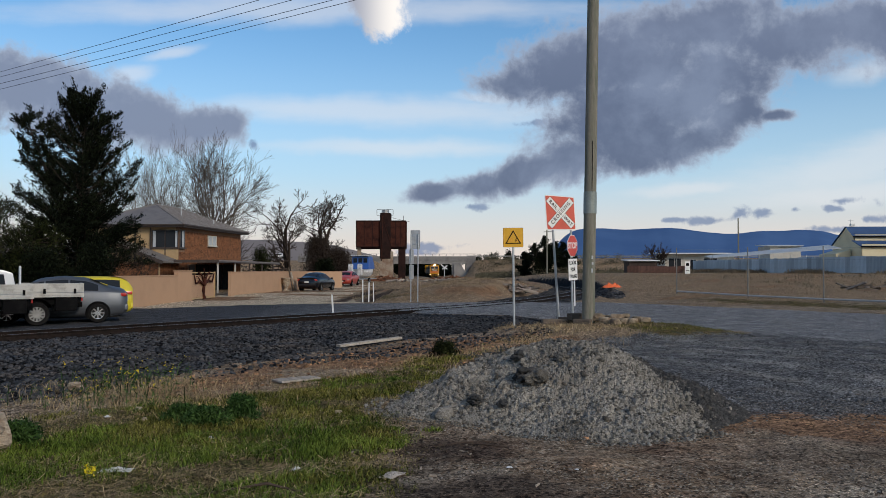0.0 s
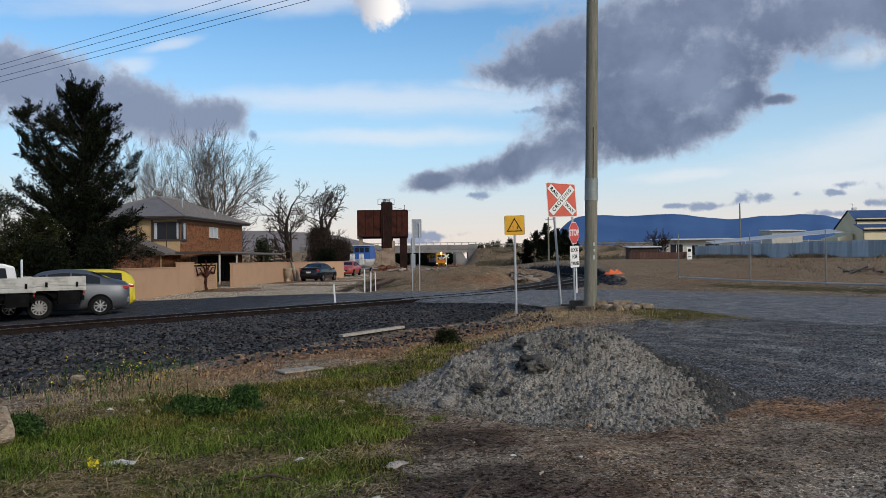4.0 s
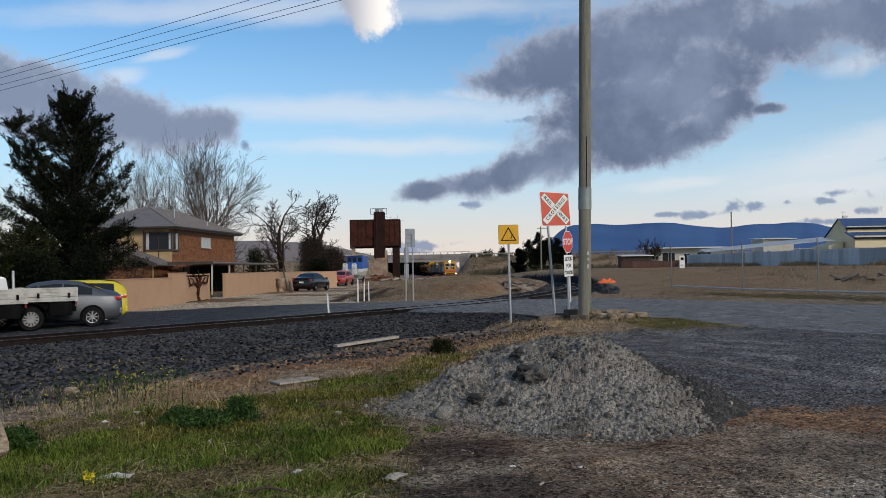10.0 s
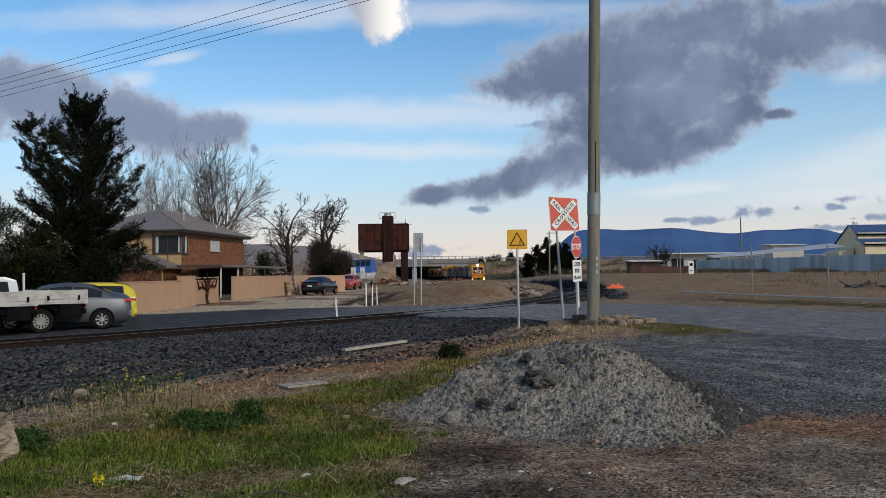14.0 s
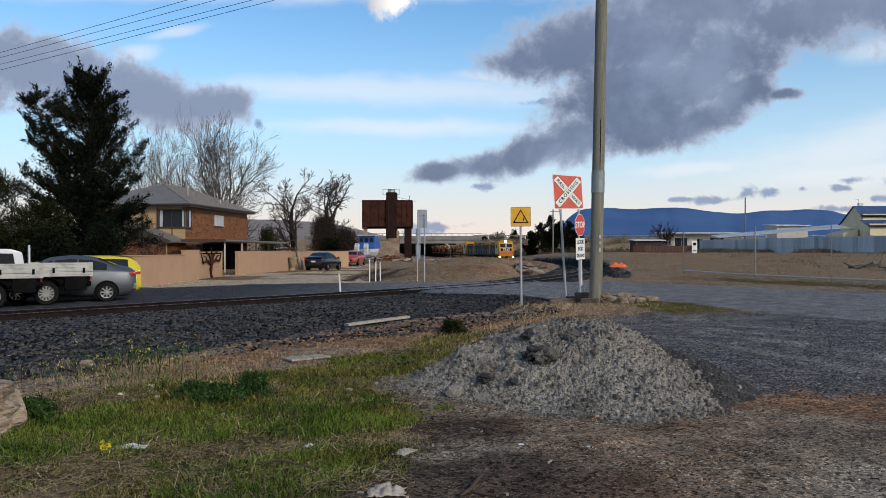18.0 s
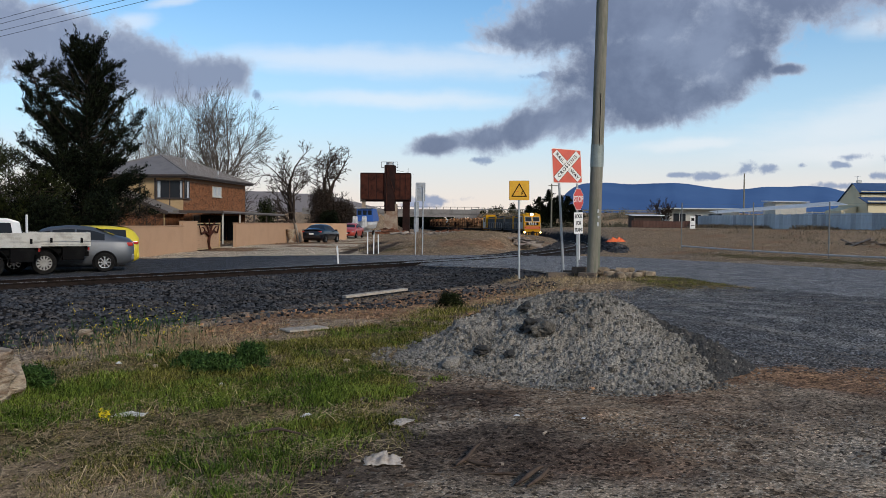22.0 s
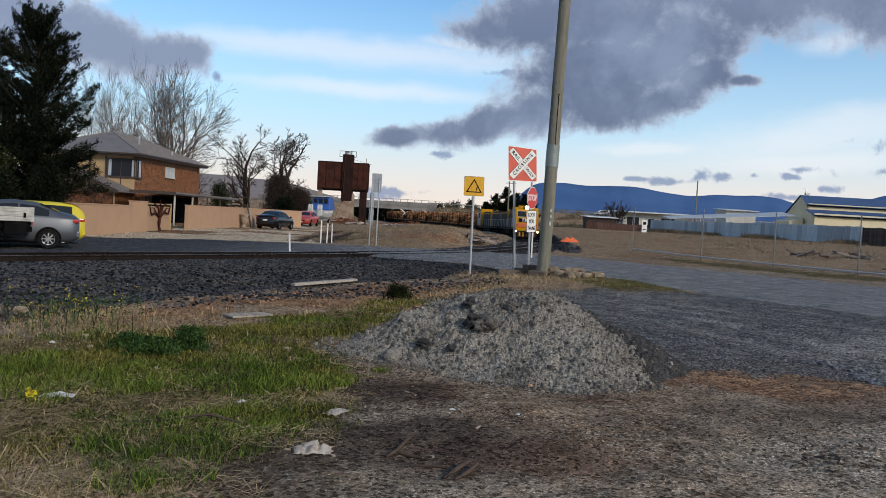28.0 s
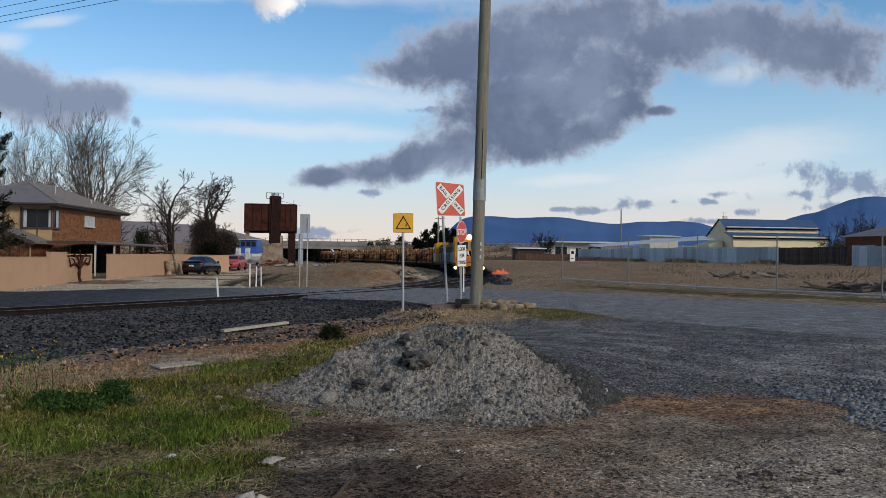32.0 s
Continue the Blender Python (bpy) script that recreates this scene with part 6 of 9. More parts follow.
M.update({
    "p_silver": paint("silver_grey_car_paint", (0.125, 0.135, 0.152), 0.65, 0.48, 0.0),
    "p_yellow": paint("yellow_car_paint", (0.62, 0.50, 0.03)),
    "p_black": paint("black_car_paint", (0.005, 0.006, 0.009), 0.0, 0.14, 0.0),
    "p_red": paint("faded_red_car_paint", (0.36, 0.045, 0.03)),
    "p_white": paint("white_van_paint", (0.62, 0.63, 0.64)),
    "p_blue": paint("blue_boat_cabin", (0.03, 0.10, 0.36)),
    "alu": surface("dusty_aluminium_tray", (0.44, 0.43, 0.40), 0.6, 0.1, alt=(0.29, 0.28, 0.255), patch=3, grain=30, vary=0.08),
    "steelrim": surface("dull_silver_steel_wheel", (0.30, 0.30, 0.30), 0.5, 0.3, alt=(0.2, 0.2, 0.2), patch=9, grain=40),
    "lamp_red": surface("red_lamp_lens", (0.45, 0.03, 0.02), 0.2, alt=(0.35, 0.02, 0.02), patch=8, grain=60, bump=0.0),
    "lamp_clear": surface("clear_lamp_lens", (0.45, 0.46, 0.48), 0.15, 0.3, alt=(0.35, 0.36, 0.38), patch=8, grain=60, bump=0.0),
    "plate": surface("number_plate_white", (0.7, 0.7, 0.68), 0.4, alt=(0.6, 0.6, 0.58), patch=8, grain=60, bump=0.0),
    "vinyl": surface("grey_white_outboard_cover", (0.58, 0.57, 0.56), 0.6, alt=(0.34, 0.34, 0.35), patch=4, grain=30),
})

SEDAN = [(-2.20, 0.70, 0.36, 0.80, 0.94, 0.60), (-2.12, 0.80, 0.27, 0.95, 1.07, 0.66), (-1.85, 0.86, 0.22, 0.98, 1.13, 0.66), (-1.62, 0.88, 0.20, 0.99, 1.18, 0.64), (-0.95, 0.88, 0.20, 0.99, 1.45, 0.55),
         (-0.25, 0.88, 0.20, 0.98, 1.51, 0.56), (0.45, 0.88, 0.20, 0.96, 1.43, 0.56), (1.22, 0.87, 0.20, 0.95, 1.03, 0.68), (1.75, 0.85, 0.22, 0.84, 0.94, 0.68), (2.12, 0.78, 0.26, 0.68, 0.78, 0.60), (2.28, 0.62, 0.34, 0.55, 0.62, 0.48)]
HATCH = [(-1.95, 0.72, 0.34, 0.92, 1.15, 0.60), (-1.86, 0.80, 0.26, 0.98, 1.34, 0.56), (-1.55, 0.84, 0.21, 1.0, 1.50, 0.55), (-0.9, 0.85, 0.20, 1.0, 1.53, 0.56), (0.0, 0.85, 0.20, 0.99, 1.53, 0.57),
         (0.5, 0.85, 0.20, 0.98, 1.46, 0.57), (1.2, 0.84, 0.20, 0.96, 1.06, 0.66), (1.65, 0.80, 0.23, 0.84, 0.92, 0.62), (1.92, 0.66, 0.32, 0.62, 0.72, 0.5)]


def car_section(st):
    x, w, lo, belt, top, wt = st
    half = [(0.0, lo - 0.02), (w * 0.86, lo), (w * 0.97, lo + 0.12), (w, (lo + belt) / 2), (w * 0.975, belt - 0.03), (w * 0.95, belt + 0.01), (wt + 0.05, top - 0.07), (wt * 0.8, top - 0.008), (0.0, top + 0.012)]
    return [(x, y, z) for y, z in half] + [(x, -y, z) for y, z in half[-2:0:-1]]


def wheel(parent, x, y, r, w, spokes=8, rim="chrome"):
    """Tyre and spoked rim, axle along y, outer face towards the sign of y."""
    s = 1 if y > 0 else -1
    bm = bmesh.new()
    prof = [(r * 0.62, -w / 2), (r * 0.93, -w / 2), (r, -w * 0.3), (r, w * 0.3), (r * 0.93, w / 2), (r * 0.62, w / 2)]
    n = 28
    ring = [[bm.verts.new((math.cos(6.2832 * k / n) * a, b, math.sin(6.2832 * k / n) * a)) for a, b in prof] for k in range(n)]
    for k in range(n):
        for i in range(len(prof)):
            bm.faces.new((ring[k][i], ring[(k + 1) % n][i], ring[(k + 1) % n][(i + 1) % 6], ring[k][(i + 1) % 6]))
    bmesh.ops.recalc_face_normals(bm, faces=bm.faces)
    ty = part("tyre", bm, "tyre", parent)
    ty.matrix_basis = pose(x, y, r)
    bm = bmesh.new()
    add_rod(bm, (0, s * w * 0.05, 0), (0, s * w * 0.12, 0), r * 0.60, r * 0.60, 24)
    dish = part("wheel_dish", bm, "black", ty)
    bm = bmesh.new()
    for k in range(spokes):
        a = 6.2832 * k / spokes
        add_box(bm, math.cos(a) * r * 0.34, s * w * 0.36, math.sin(a) * r * 0.34, r * 0.56, w * 0.12, r * 0.13, rot=Matrix.Rotation(-a, 3, "Y"))
    add_rod(bm, (0, s * w * 0.25, 0), (0, s * w * 0.46, 0), r * 0.16, r * 0.13, 14)
    n = 28
    for k in range(n):
        a0, a1 = 6.2832 * k / n, 6.2832 * (k + 1) / n
        q = [bm.verts.new((math.cos(a) * rr, s * w * yy, math.sin(a) * rr)) for a in (a0, a1) for rr, yy in ((r * 0.58, 0.47), (r * 0.66, 0.49))]
        bm.faces.new((q[0], q[1], q[3], q[2]))
        q2 = [bm.verts.new((math.cos(a) * r * 0.58, s * w * yy, math.sin(a) * r * 0.58)) for a in (a0, a1) for yy in (0.47, 0.1)]
        bm.faces.new((q2[0], q2[1], q2[3], q2[2]))
    part("rim", bm, rim, ty)
    return ty


def car(name, stations, material, m, label, wheels_x=(-1.3, 1.33), r=0.315, glass_x=(-1.66, 1.2), boot=True, rim="chrome"):
    th = tagged(empty(name, m), label, "car")
    bm = bmesh.new()
    xs = [s[0] for s in stations]
    fine = []
    x = xs[0]
    while x < xs[-1] - 0.02:
        fine.append(x)
        x += 0.10
    fine.append(xs[-1])
    A = np.array(stations)
    sm = [(x, *[float(np.interp(x, xs, A[:, k])) for k in range(1, 6)]) for x in fine]
    B = np.array(sm)
    for k in range(1, 6):
        B[1:-1, k] = 0.25 * B[:-2, k] + 0.5 * B[1:-1, k] + 0.25 * B[2:, k]
    secs = [car_section(tuple(row)) for row in B]
    rings = [[bm.verts.new(p) for p in s] for s in secs]
    n = len(secs[0])
    for a, b in zip(rings, rings[1:]):
        for i in range(n):
            bm.faces.new((a[i], a[(i + 1) % n], b[(i + 1) % n], b[i]))
    bm.faces.new(rings[0][::-1])
    bm.faces.new(rings[-1])
    bmesh.ops.recalc_face_normals(bm, faces=bm.faces)
    body = part("body", bm, material, th, smooth=True)
    for wx in wheels_x:
        for side in (1, -1):
            arc = [(wx + (r + 0.065) * math.cos(radians(q)), r + (r + 0.065) * math.sin(radians(q))) for q in range(-28, 209, 12)]
            w = float(np.interp(wx, B[:, 0], B[:, 1]))
            part("arch_liner", prism(arc, "y", side * (w - 0.12), side * (w + 0.004)), "black", th)

    def at(x, f, side, off=0.008):
        row = [float(np.interp(x, B[:, 0], B[:, k])) for k in range(6)]
        row[0] = x
        s = car_section(tuple(row))
        a, b = Vector(s[5]), Vector(s[6])
        p = a.lerp(b, f)
        p.y = (p.y + off) * side
        p.z += off * 0.5
        return p
    g0, g1 = glass_x
    third = (g1 - g0) / 3.0
    for side in (1, -1):
        for a, b in ((g0 + 0.36, g0 + third + 0.24), (g0 + third + 0.30, g0 + 2 * third + 0.0), (g0 + 2 * third + 0.06, g1 - 0.28)):
            gb = bmesh.new()
            k = 6
            lo = [gb.verts.new(at(a + (b - a) * i / k, 0.10, side)) for i in range(k + 1)]
            hi = [gb.verts.new(at(a + (b - a) * i / k, 0.90, side)) for i in range(k + 1)]
            for i in range(k):
                gb.faces.new((lo[i], lo[i + 1], hi[i + 1], hi[i]))
            part("side_window", gb, "glass", th)
        part("door_handle", box(g0 + third + 0.1, side * 0.875, 0.86, 0.16, 0.03, 0.03, bevel=0.008), material, th)
        part("door_handle", box(g0 + 2 * third - 0.05, side * 0.875, 0.86, 0.16, 0.03, 0.03, bevel=0.008), material, th)
        part("mirror", box(g1 - 0.35, side * 0.96, 1.02, 0.12, 0.18, 0.13, bevel=0.03), material, th)
        part("tail_lamp", box(xs[0] + 0.16, side * 0.69, float(np.interp(xs[0] + 0.1, xs, A[:, 3])) - 0.05, 0.26, 0.24, 0.12, bevel=0.035), "lamp_red", th)
        part("headlamp", box(xs[-1] - 0.22, side * 0.58, 0.66, 0.24, 0.34, 0.14, bevel=0.03), "lamp_clear", th)
        for wx in wheels_x:
            wheel(th, wx, side * (float(np.interp(wx, B[:, 0], B[:, 1])) - 0.075), r, 0.20, rim=rim)

    def screen(x0, x1):
        gb = bmesh.new()
        cols = []
        for i in range(7):
            x = x0 + (x1 - x0) * i / 6
            row = [float(np.interp(x, B[:, 0], B[:, k])) for k in range(6)]
            w = row[5] * 0.92
            cols.append([gb.verts.new((x, w * q, row[4] + 0.020 - 0.018 * abs(q))) for q in (-1, -0.5, 0, 0.5, 1)])
        for a, b in zip(cols, cols[1:]):
            for i in range(4):
                gb.faces.new((a[i], a[i + 1], b[i + 1], b[i]))
        part("windscreen", gb, "glass", th)
    screen(0.62, 1.16)
    screen(g0 + 0.06, g0 + 0.62)
    part("bumper", box(xs[0] + 0.06, 0, 0.48, 0.14, 1.5, 0.22, bevel=0.05), material, th)
    part("number_plate", box(xs[0] - 0.02, 0, 0.74, 0.015, 0.37, 0.12), "plate", th, "white number plate without readable characters")
    part("number_plate", box(xs[-1] + 0.01, 0, 0.46, 0.015, 0.37, 0.12), "plate", th, "white number plate without readable characters")
    part("grille", box(xs[-1] - 0.03, 0, 0.52, 0.08, 0.8, 0.14, bevel=0.02), "black", th)
    return th


def heading(x, y, dx, dy, z=None):
    """Pose of a thing whose local +x points along (dx, dy)."""
    z = ground_z(x, y) if z is None else z
    return pose(x, y, z, 0, 0, math.degrees(math.atan2(dy, dx)))


hx, hy = -0.92, -0.39
car("silver_sedan", SEDAN, "p_silver", heading(-11.55 + hx * 1.3, 27.15 + hy * 1.3, hx, hy), "silver-grey four-door sedan parked nose away on the road edge")
car("yellow_hatchback", HATCH, "p_yellow", heading(-13.38, 29.3, -0.86, -0.5, -0.10), "bright yellow hatchback parked beside the silver sedan", wheels_x=(-1.2, 1.25), r=0.30, glass_x=(-1.86, 1.2))
black = car("black_sedan", SEDAN, "p_black", heading(-10.3, 66.5, 0.22, 0.975), "black sedan parked on the tan gravel yard")
part("spoiler", prism([(-2.22, 1.02), (-1.98, 1.0), (-1.98, 1.04), (-2.22, 1.07)], "y", -0.68, 0.68), "p_black", black)
for side in (-0.5, 0.5):
    part("spoiler_post", box(-2.08, side, 0.95, 0.12, 0.05, 0.14, bevel=0.01), "p_black", black)
car("red_hatchback", SEDAN, "p_red", heading(-9.75, 82.5, -0.12, -0.99), "faded red car parked on the gravel yard beside a boat")


def tray_truck(m):
    th = tagged(empty("tray_truck", m), "white flat-tray utility truck with dropside aluminium tray", "truck")
    # local +x forward; rear axle at x = 0
    part("tray_floor", box(-0.43, 0, 0.97, 1.76, 1.84, 0.08), "alu", th)
    for s in (1, -1):
        part("tray_side", box(-0.43, s * 0.91, 1.16, 1.72, 0.03, 0.28, bevel=0.008), "alu", th, "dusty aluminium dropside")
        for q in (-1.05, -0.2):
            part("latch", box(q, s * 0.935, 1.06, 0.07, 0.04, 0.15, bevel=0.006), "black", th)
        part("side_rail", box(-0.43, s * 0.90, 0.90, 1.76, 0.04, 0.05), "alu", th)
        for zz in (1.08, 1.17, 1.26):
            part("side_rib", box(-0.43, s * 0.929, zz, 1.70, 0.012, 0.022, bevel=0.004), "alu", th)
        for wx in (0.0, 2.6):
            wheel(th, wx, s * 0.76, 0.36, 0.24, 12, "steelrim")
        part("mudguard", prism([(0.46 * math.cos(radians(a)) * k, 0.38 + 0.46 * math.sin(radians(a)) * k) for k in (1.0, 1.05) for a in (range(20, 161, 14) if k == 1.0 else range(160, 19, -14))], "y", s * 0.62, s * 0.90), "black", th)
        part("mirror", box(2.8, s * 1.0, 1.35, 0.1, 0.2, 0.22, bevel=0.03), "black", th)
        part("stay", rod((-0.62, s * 0.84, 0.88), (-0.44, s * 0.84, 0.45), 0.02), "black", th)
    part("tail_board", box(-1.29, 0, 1.16, 0.03, 1.84, 0.28, bevel=0.008), "alu", th)
    part("chassis", box(1.2, 0, 0.62, 5.0, 0.8, 0.16, bevel=0.02), "black", th)
    part("tool_box", box(1.0, 0.62, 0.62, 0.7, 0.4, 0.36, bevel=0.02), "black", th)
    part("sub_frame", box(-0.2, 0, 0.76, 2.05, 1.5, 0.22), "black", th)
    for s in (1, -1):
        part("tool_box", box(-0.82, s * 0.66, 0.66, 0.62, 0.42, 0.42, bevel=0.02), "black", th)
    part("axle", rod((0, -0.66, 0.36), (0, 0.66, 0.36), 0.09), "black", th)
    part("spare_wheel", rod((-0.85, 0, 0.52), (-0.85, 0, 0.72), 0.34, 0.34, 20), "tyre", th)
    part("fuel_tank", box(0.75, -0.55, 0.58, 0.9, 0.4, 0.34, bevel=0.04), "black", th)
    for zz in (1.32, 1.80):
        part("head_board", box(0.46, 0, zz, 0.05, 1.6, 0.07, bevel=0.008), "p_white", th)
    for q in (-0.74, -0.37, 0, 0.37, 0.74):
        part("head_bar", rod((0.46, q, 0.95), (0.46, q, 1.78), 0.028), "p_white", th)
    cab = prism([(0.56, 0.5), (0.56, 1.05), (0.66, 1.62), (0.98, 1.72), (2.18, 1.72), (2.83, 1.15), (3.83, 1.02), (3.98, 0.85), (3.98, 0.45), (3.08, 0.4)], "y", -0.84, 0.84, bevel=0.05)
    part("cab", cab, "p_white", th)
    for s in (1, -1):
        part("side_window", prism([(0.83, 1.15), (0.90, 1.58), (2.08, 1.60), (2.53, 1.16)], "y", s * 0.842, s * 0.852), "glass", th)
    part("rear_window", box(0.595, 0, 1.35, 0.02, 1.2, 0.34, rot=Matrix.Rotation(radians(10), 3, "Y")), "glass", th)
    part("tail_lamp", box(-1.26, 0.62, 0.80, 0.05, 0.24, 0.09), "lamp_red", th)
    part("tail_lamp", box(-1.26, -0.62, 0.80, 0.05, 0.24, 0.09), "lamp_red", th)
    return th


tray_truck(heading(-12.75, 25.4, -0.88, -0.47))
tray_truck(heading(-13.47, 23.73, -0.88, -0.47))


def boat():
    th = tagged(empty("boat_on_trailer", heading(-9.2, 93.0, 0.2, 0.98)), "small white boat with a blue cabin on a trailer", "boat")
    hull = bmesh.new()
    secs = []
    for x, w, k, t in ((-2.6, 0.95, 0.75, 1.55), (-1.5, 1.05, 0.62, 1.55), (0, 1.08, 0.6, 1.6), (1.4, 0.85, 0.7, 1.7), (2.4, 0.4, 1.0, 1.85), (2.8, 0.05, 1.5, 1.95)):
        secs.append([hull.verts.new(p) for p in ((x, 0, k), (x, w * 0.75, k + 0.2), (x, w, t - 0.3), (x, w, t), (x, -w, t), (x, -w, t - 0.3), (x, -w * 0.75, k + 0.2))])
    for a, b in zip(secs, secs[1:]):
        for i in range(7):
            hull.faces.new((a[i], a[(i + 1) % 7], b[(i + 1) % 7], b[i]))
    hull.faces.new(secs[0][::-1])
    hull.faces.new(secs[-1])
    bmesh.ops.recalc_face_normals(hull, faces=hull.faces)
    part("hull", hull, "vinyl", th)
    part("cabin", prism([(-0.9, 1.6), (-0.8, 3.05), (0.6, 3.1), (1.4, 2.2), (1.6, 1.65)], "y", -0.98, 0.98, bevel=0.06), "p_blue", th, "bright blue cabin")
    part("cabin_roof", box(-0.2, 0, 3.12, 1.9, 2.1, 0.06, bevel=0.02), "p_white", th)
    for q in (-0.6, 0, 0.6):
        part("rear_window", box(-0.87, q, 2.6, 0.03, 0.44, 0.5), "glass", th)
    part("outboard_motor", prism([(-2.9, 0.9), (-3.0, 1.9), (-2.85, 2.2), (-2.45, 2.15), (-2.5, 1.2)], "y", -0.75, -0.3, bevel=0.05), "vinyl", th)
    part("outboard_motor", prism([(-2.9, 0.9), (-3.0, 1.9), (-2.85, 2.2), (-2.45, 2.15), (-2.5, 1.2)], "y", 0.3, 0.75, bevel=0.05), "vinyl", th)
    part("trailer_frame", box(0.2, 0, 0.5, 6.0, 1.5, 0.1), "galv", th)
    for s in (1, -1):
        wheel(th, -0.7, s * 1.0, 0.31, 0.2, 6, "galv")
    return th


boat()

M["fencesteel"] = surface("dull_fence_steel", (0.20, 0.205, 0.20), 0.6, 0.3, alt=(0.15, 0.15, 0.145), patch=6, grain=40)
M["signback"] = surface("dull_aluminium_sign_back", (0.40, 0.41, 0.42), 0.5, 0.3, alt=(0.33, 0.34, 0.35), patch=4, grain=40)
M["brickdark"] = surface("dark_brown_brick", (0.13, 0.06, 0.04), 0.9, alt=(0.09, 0.045, 0.032), patch=2, grain=14)


# ---- old water tank, bridge, signs seen from behind, posts ----
def build_tank():
    x0, x1, y, z = -11.75, -5.0, 110.0, ground_z(-8.4, 110.0)
    th = tagged(empty("water_tank", pose(0, 0, 0)), "old rusted railway water tank on concrete and iron supports", "water tank")
    zb, zt = 4.75, 8.4
    for a, b in ((x0, -8.48), (-7.12, x1)):
        part("tank_body", box((a + b) / 2, y + 1.4, (zb + zt) / 2, b - a, 2.8, zt - zb, bevel=0.08), "rust", th, "riveted rust-brown tank")
        n = 3
        for k in range(n + 1):
            part("seam_strip", box(a + (b - a) * k / n, y - 0.02, (zb + zt) / 2, 0.09, 0.05, zt - zb - 0.1), "rustdark", th)
        part("seam_strip", box((a + b) / 2, y - 0.02, zt - 0.08, b - a, 0.06, 0.12), "rustdark", th)
        part("seam_strip", box((a + b) / 2, y - 0.02, zb + 0.06, b - a, 0.06, 0.12), "rustdark", th)
    part("flue_tower", box(-7.8, y + 0.7, 6.3, 1.45, 1.9, 6.2, bevel=0.05), "rustdark", th, "dark central tower")
    part("flue_tower", box(-7.85, y + 0.7, 9.0, 1.2, 1.3, 0.9, bevel=0.05), "rustdark", th)
    part("cap", rod((-7.85, y + 0.7, 9.35), (-7.85, y + 0.7, 9.85), 0.52, 0.52, 16), "galv", th)
    for q in (-8.95, -6.75):
        part("guard_rail", rod((q, y, 9.1), (q, y, 9.85), 0.03), "rustdark", th)
    part("guard_rail", rod((-8.95, y, 9.85), (-6.75, y, 9.85), 0.03), "rustdark", th)
    part("guard_rail", rod((-8.95, y, 9.1), (-6.75, y, 9.1), 0.03), "rustdark", th)
    part("ladder", rod((-8.3, y - 0.35, 2.9), (-8.15, y - 0.3, 9.0), 0.05), "rust", th)
    part("brace", rod((-8.1, y - 0.3, 8.6), (-6.9, y - 0.3, 4.9), 0.035), "rust", th)
    part("mast", rod((-5.35, y, 8.4), (-5.35, y, 9.0), 0.03), "rustdark", th)
    part("wire", rod((-6.9, y, 8.75), (-4.5, y, 8.2), 0.015), "black", th)
    part("pillar", prism([(-8.6, z - 0.3), (-6.72, z - 0.3), (-6.85, 4.2), (-8.5, 4.2)], "y", y - 0.2, y + 1.9, bevel=0.06), "concrete", th, "stained concrete pillar")
    part("column", box(-5.6, y + 0.8, (zb + z) / 2, 0.95, 0.95, zb - z, bevel=0.04), "rustdark", th)
    part("column", box(-11.4, y + 0.8, (zb + z) / 2, 0.5, 0.6, zb - z, bevel=0.04), "concrete", th)
    part("cross_beam", box(-8.4, y + 0.8, zb - 0.12, 6.9, 0.35, 0.24), "rustdark", th)
    return th


build_tank()


def rubble(x, y, w, d, h, n, seed, material, name, label, category, ln=0.9):
    """A low heap of broken timber and brick."""
    rng = np.random.default_rng(seed)
    th = tagged(empty(name, pose(x, y, ground_z(x, y))), label, category, kind="stuff")
    bm = bmesh.new()
    for k in range(n):
        r = math.sqrt(rng.random())
        a = rng.uniform(0, 6.28)
        px_, py_ = math.cos(a) * r * w / 2, math.sin(a) * r * d / 2
        rot = Euler((rng.uniform(-0.4, 0.4), rng.uniform(-0.35, 0.35), rng.uniform(0, 6.28))).to_matrix()
        add_box(bm, px_, py_, h * (1 - r) * rng.uniform(0.4, 1.0) + 0.05, ln * rng.uniform(0.4, 1.3), rng.uniform(0.08, 0.2), rng.uniform(0.05, 0.14), rot=rot)
    part("rubble", bm, material, th)
    return th


M["rubblered"] = surface("broken_red_brick_and_timber", (0.20, 0.085, 0.05), 0.95, alt=(0.12, 0.07, 0.05), patch=2, grain=10, island=0.4)
M["rubblegrey"] = surface("grey_weathered_debris", (0.22, 0.185, 0.155), 0.95, alt=(0.10, 0.08, 0.068), patch=2, grain=10, island=0.6)
M["rubblepale"] = surface("bleached_broken_timber", (0.30, 0.26, 0.22), 0.95, alt=(0.18, 0.15, 0.13), patch=2, grain=10, island=0.4)
rubble(-7.6, 107.0, 5.5, 2.5, 1.0, 120, 3, "rubblered", "rubble_heap", "heap of broken red brick and timber below the tank", "rubble")
rubble(1.5, 126.0, 11.0, 3.0, 0.9, 160, 4, "rubblered", "rubble_heap", "low bank of red-brown rubble beside the line", "rubble")
rubble(4.7, 52.8, 2.0, 4.6, 0.6, 56, 5, "rubblegrey", "timber_heap", "old weathered boards and branches on the bank", "timber", ln=1.4)
rubble(0.5, 68.0, 10.0, 3.0, 0.08, 40, 6, "rubblepale", "timber_heap", "scattered old timbers behind the heap", "timber", ln=0.9)


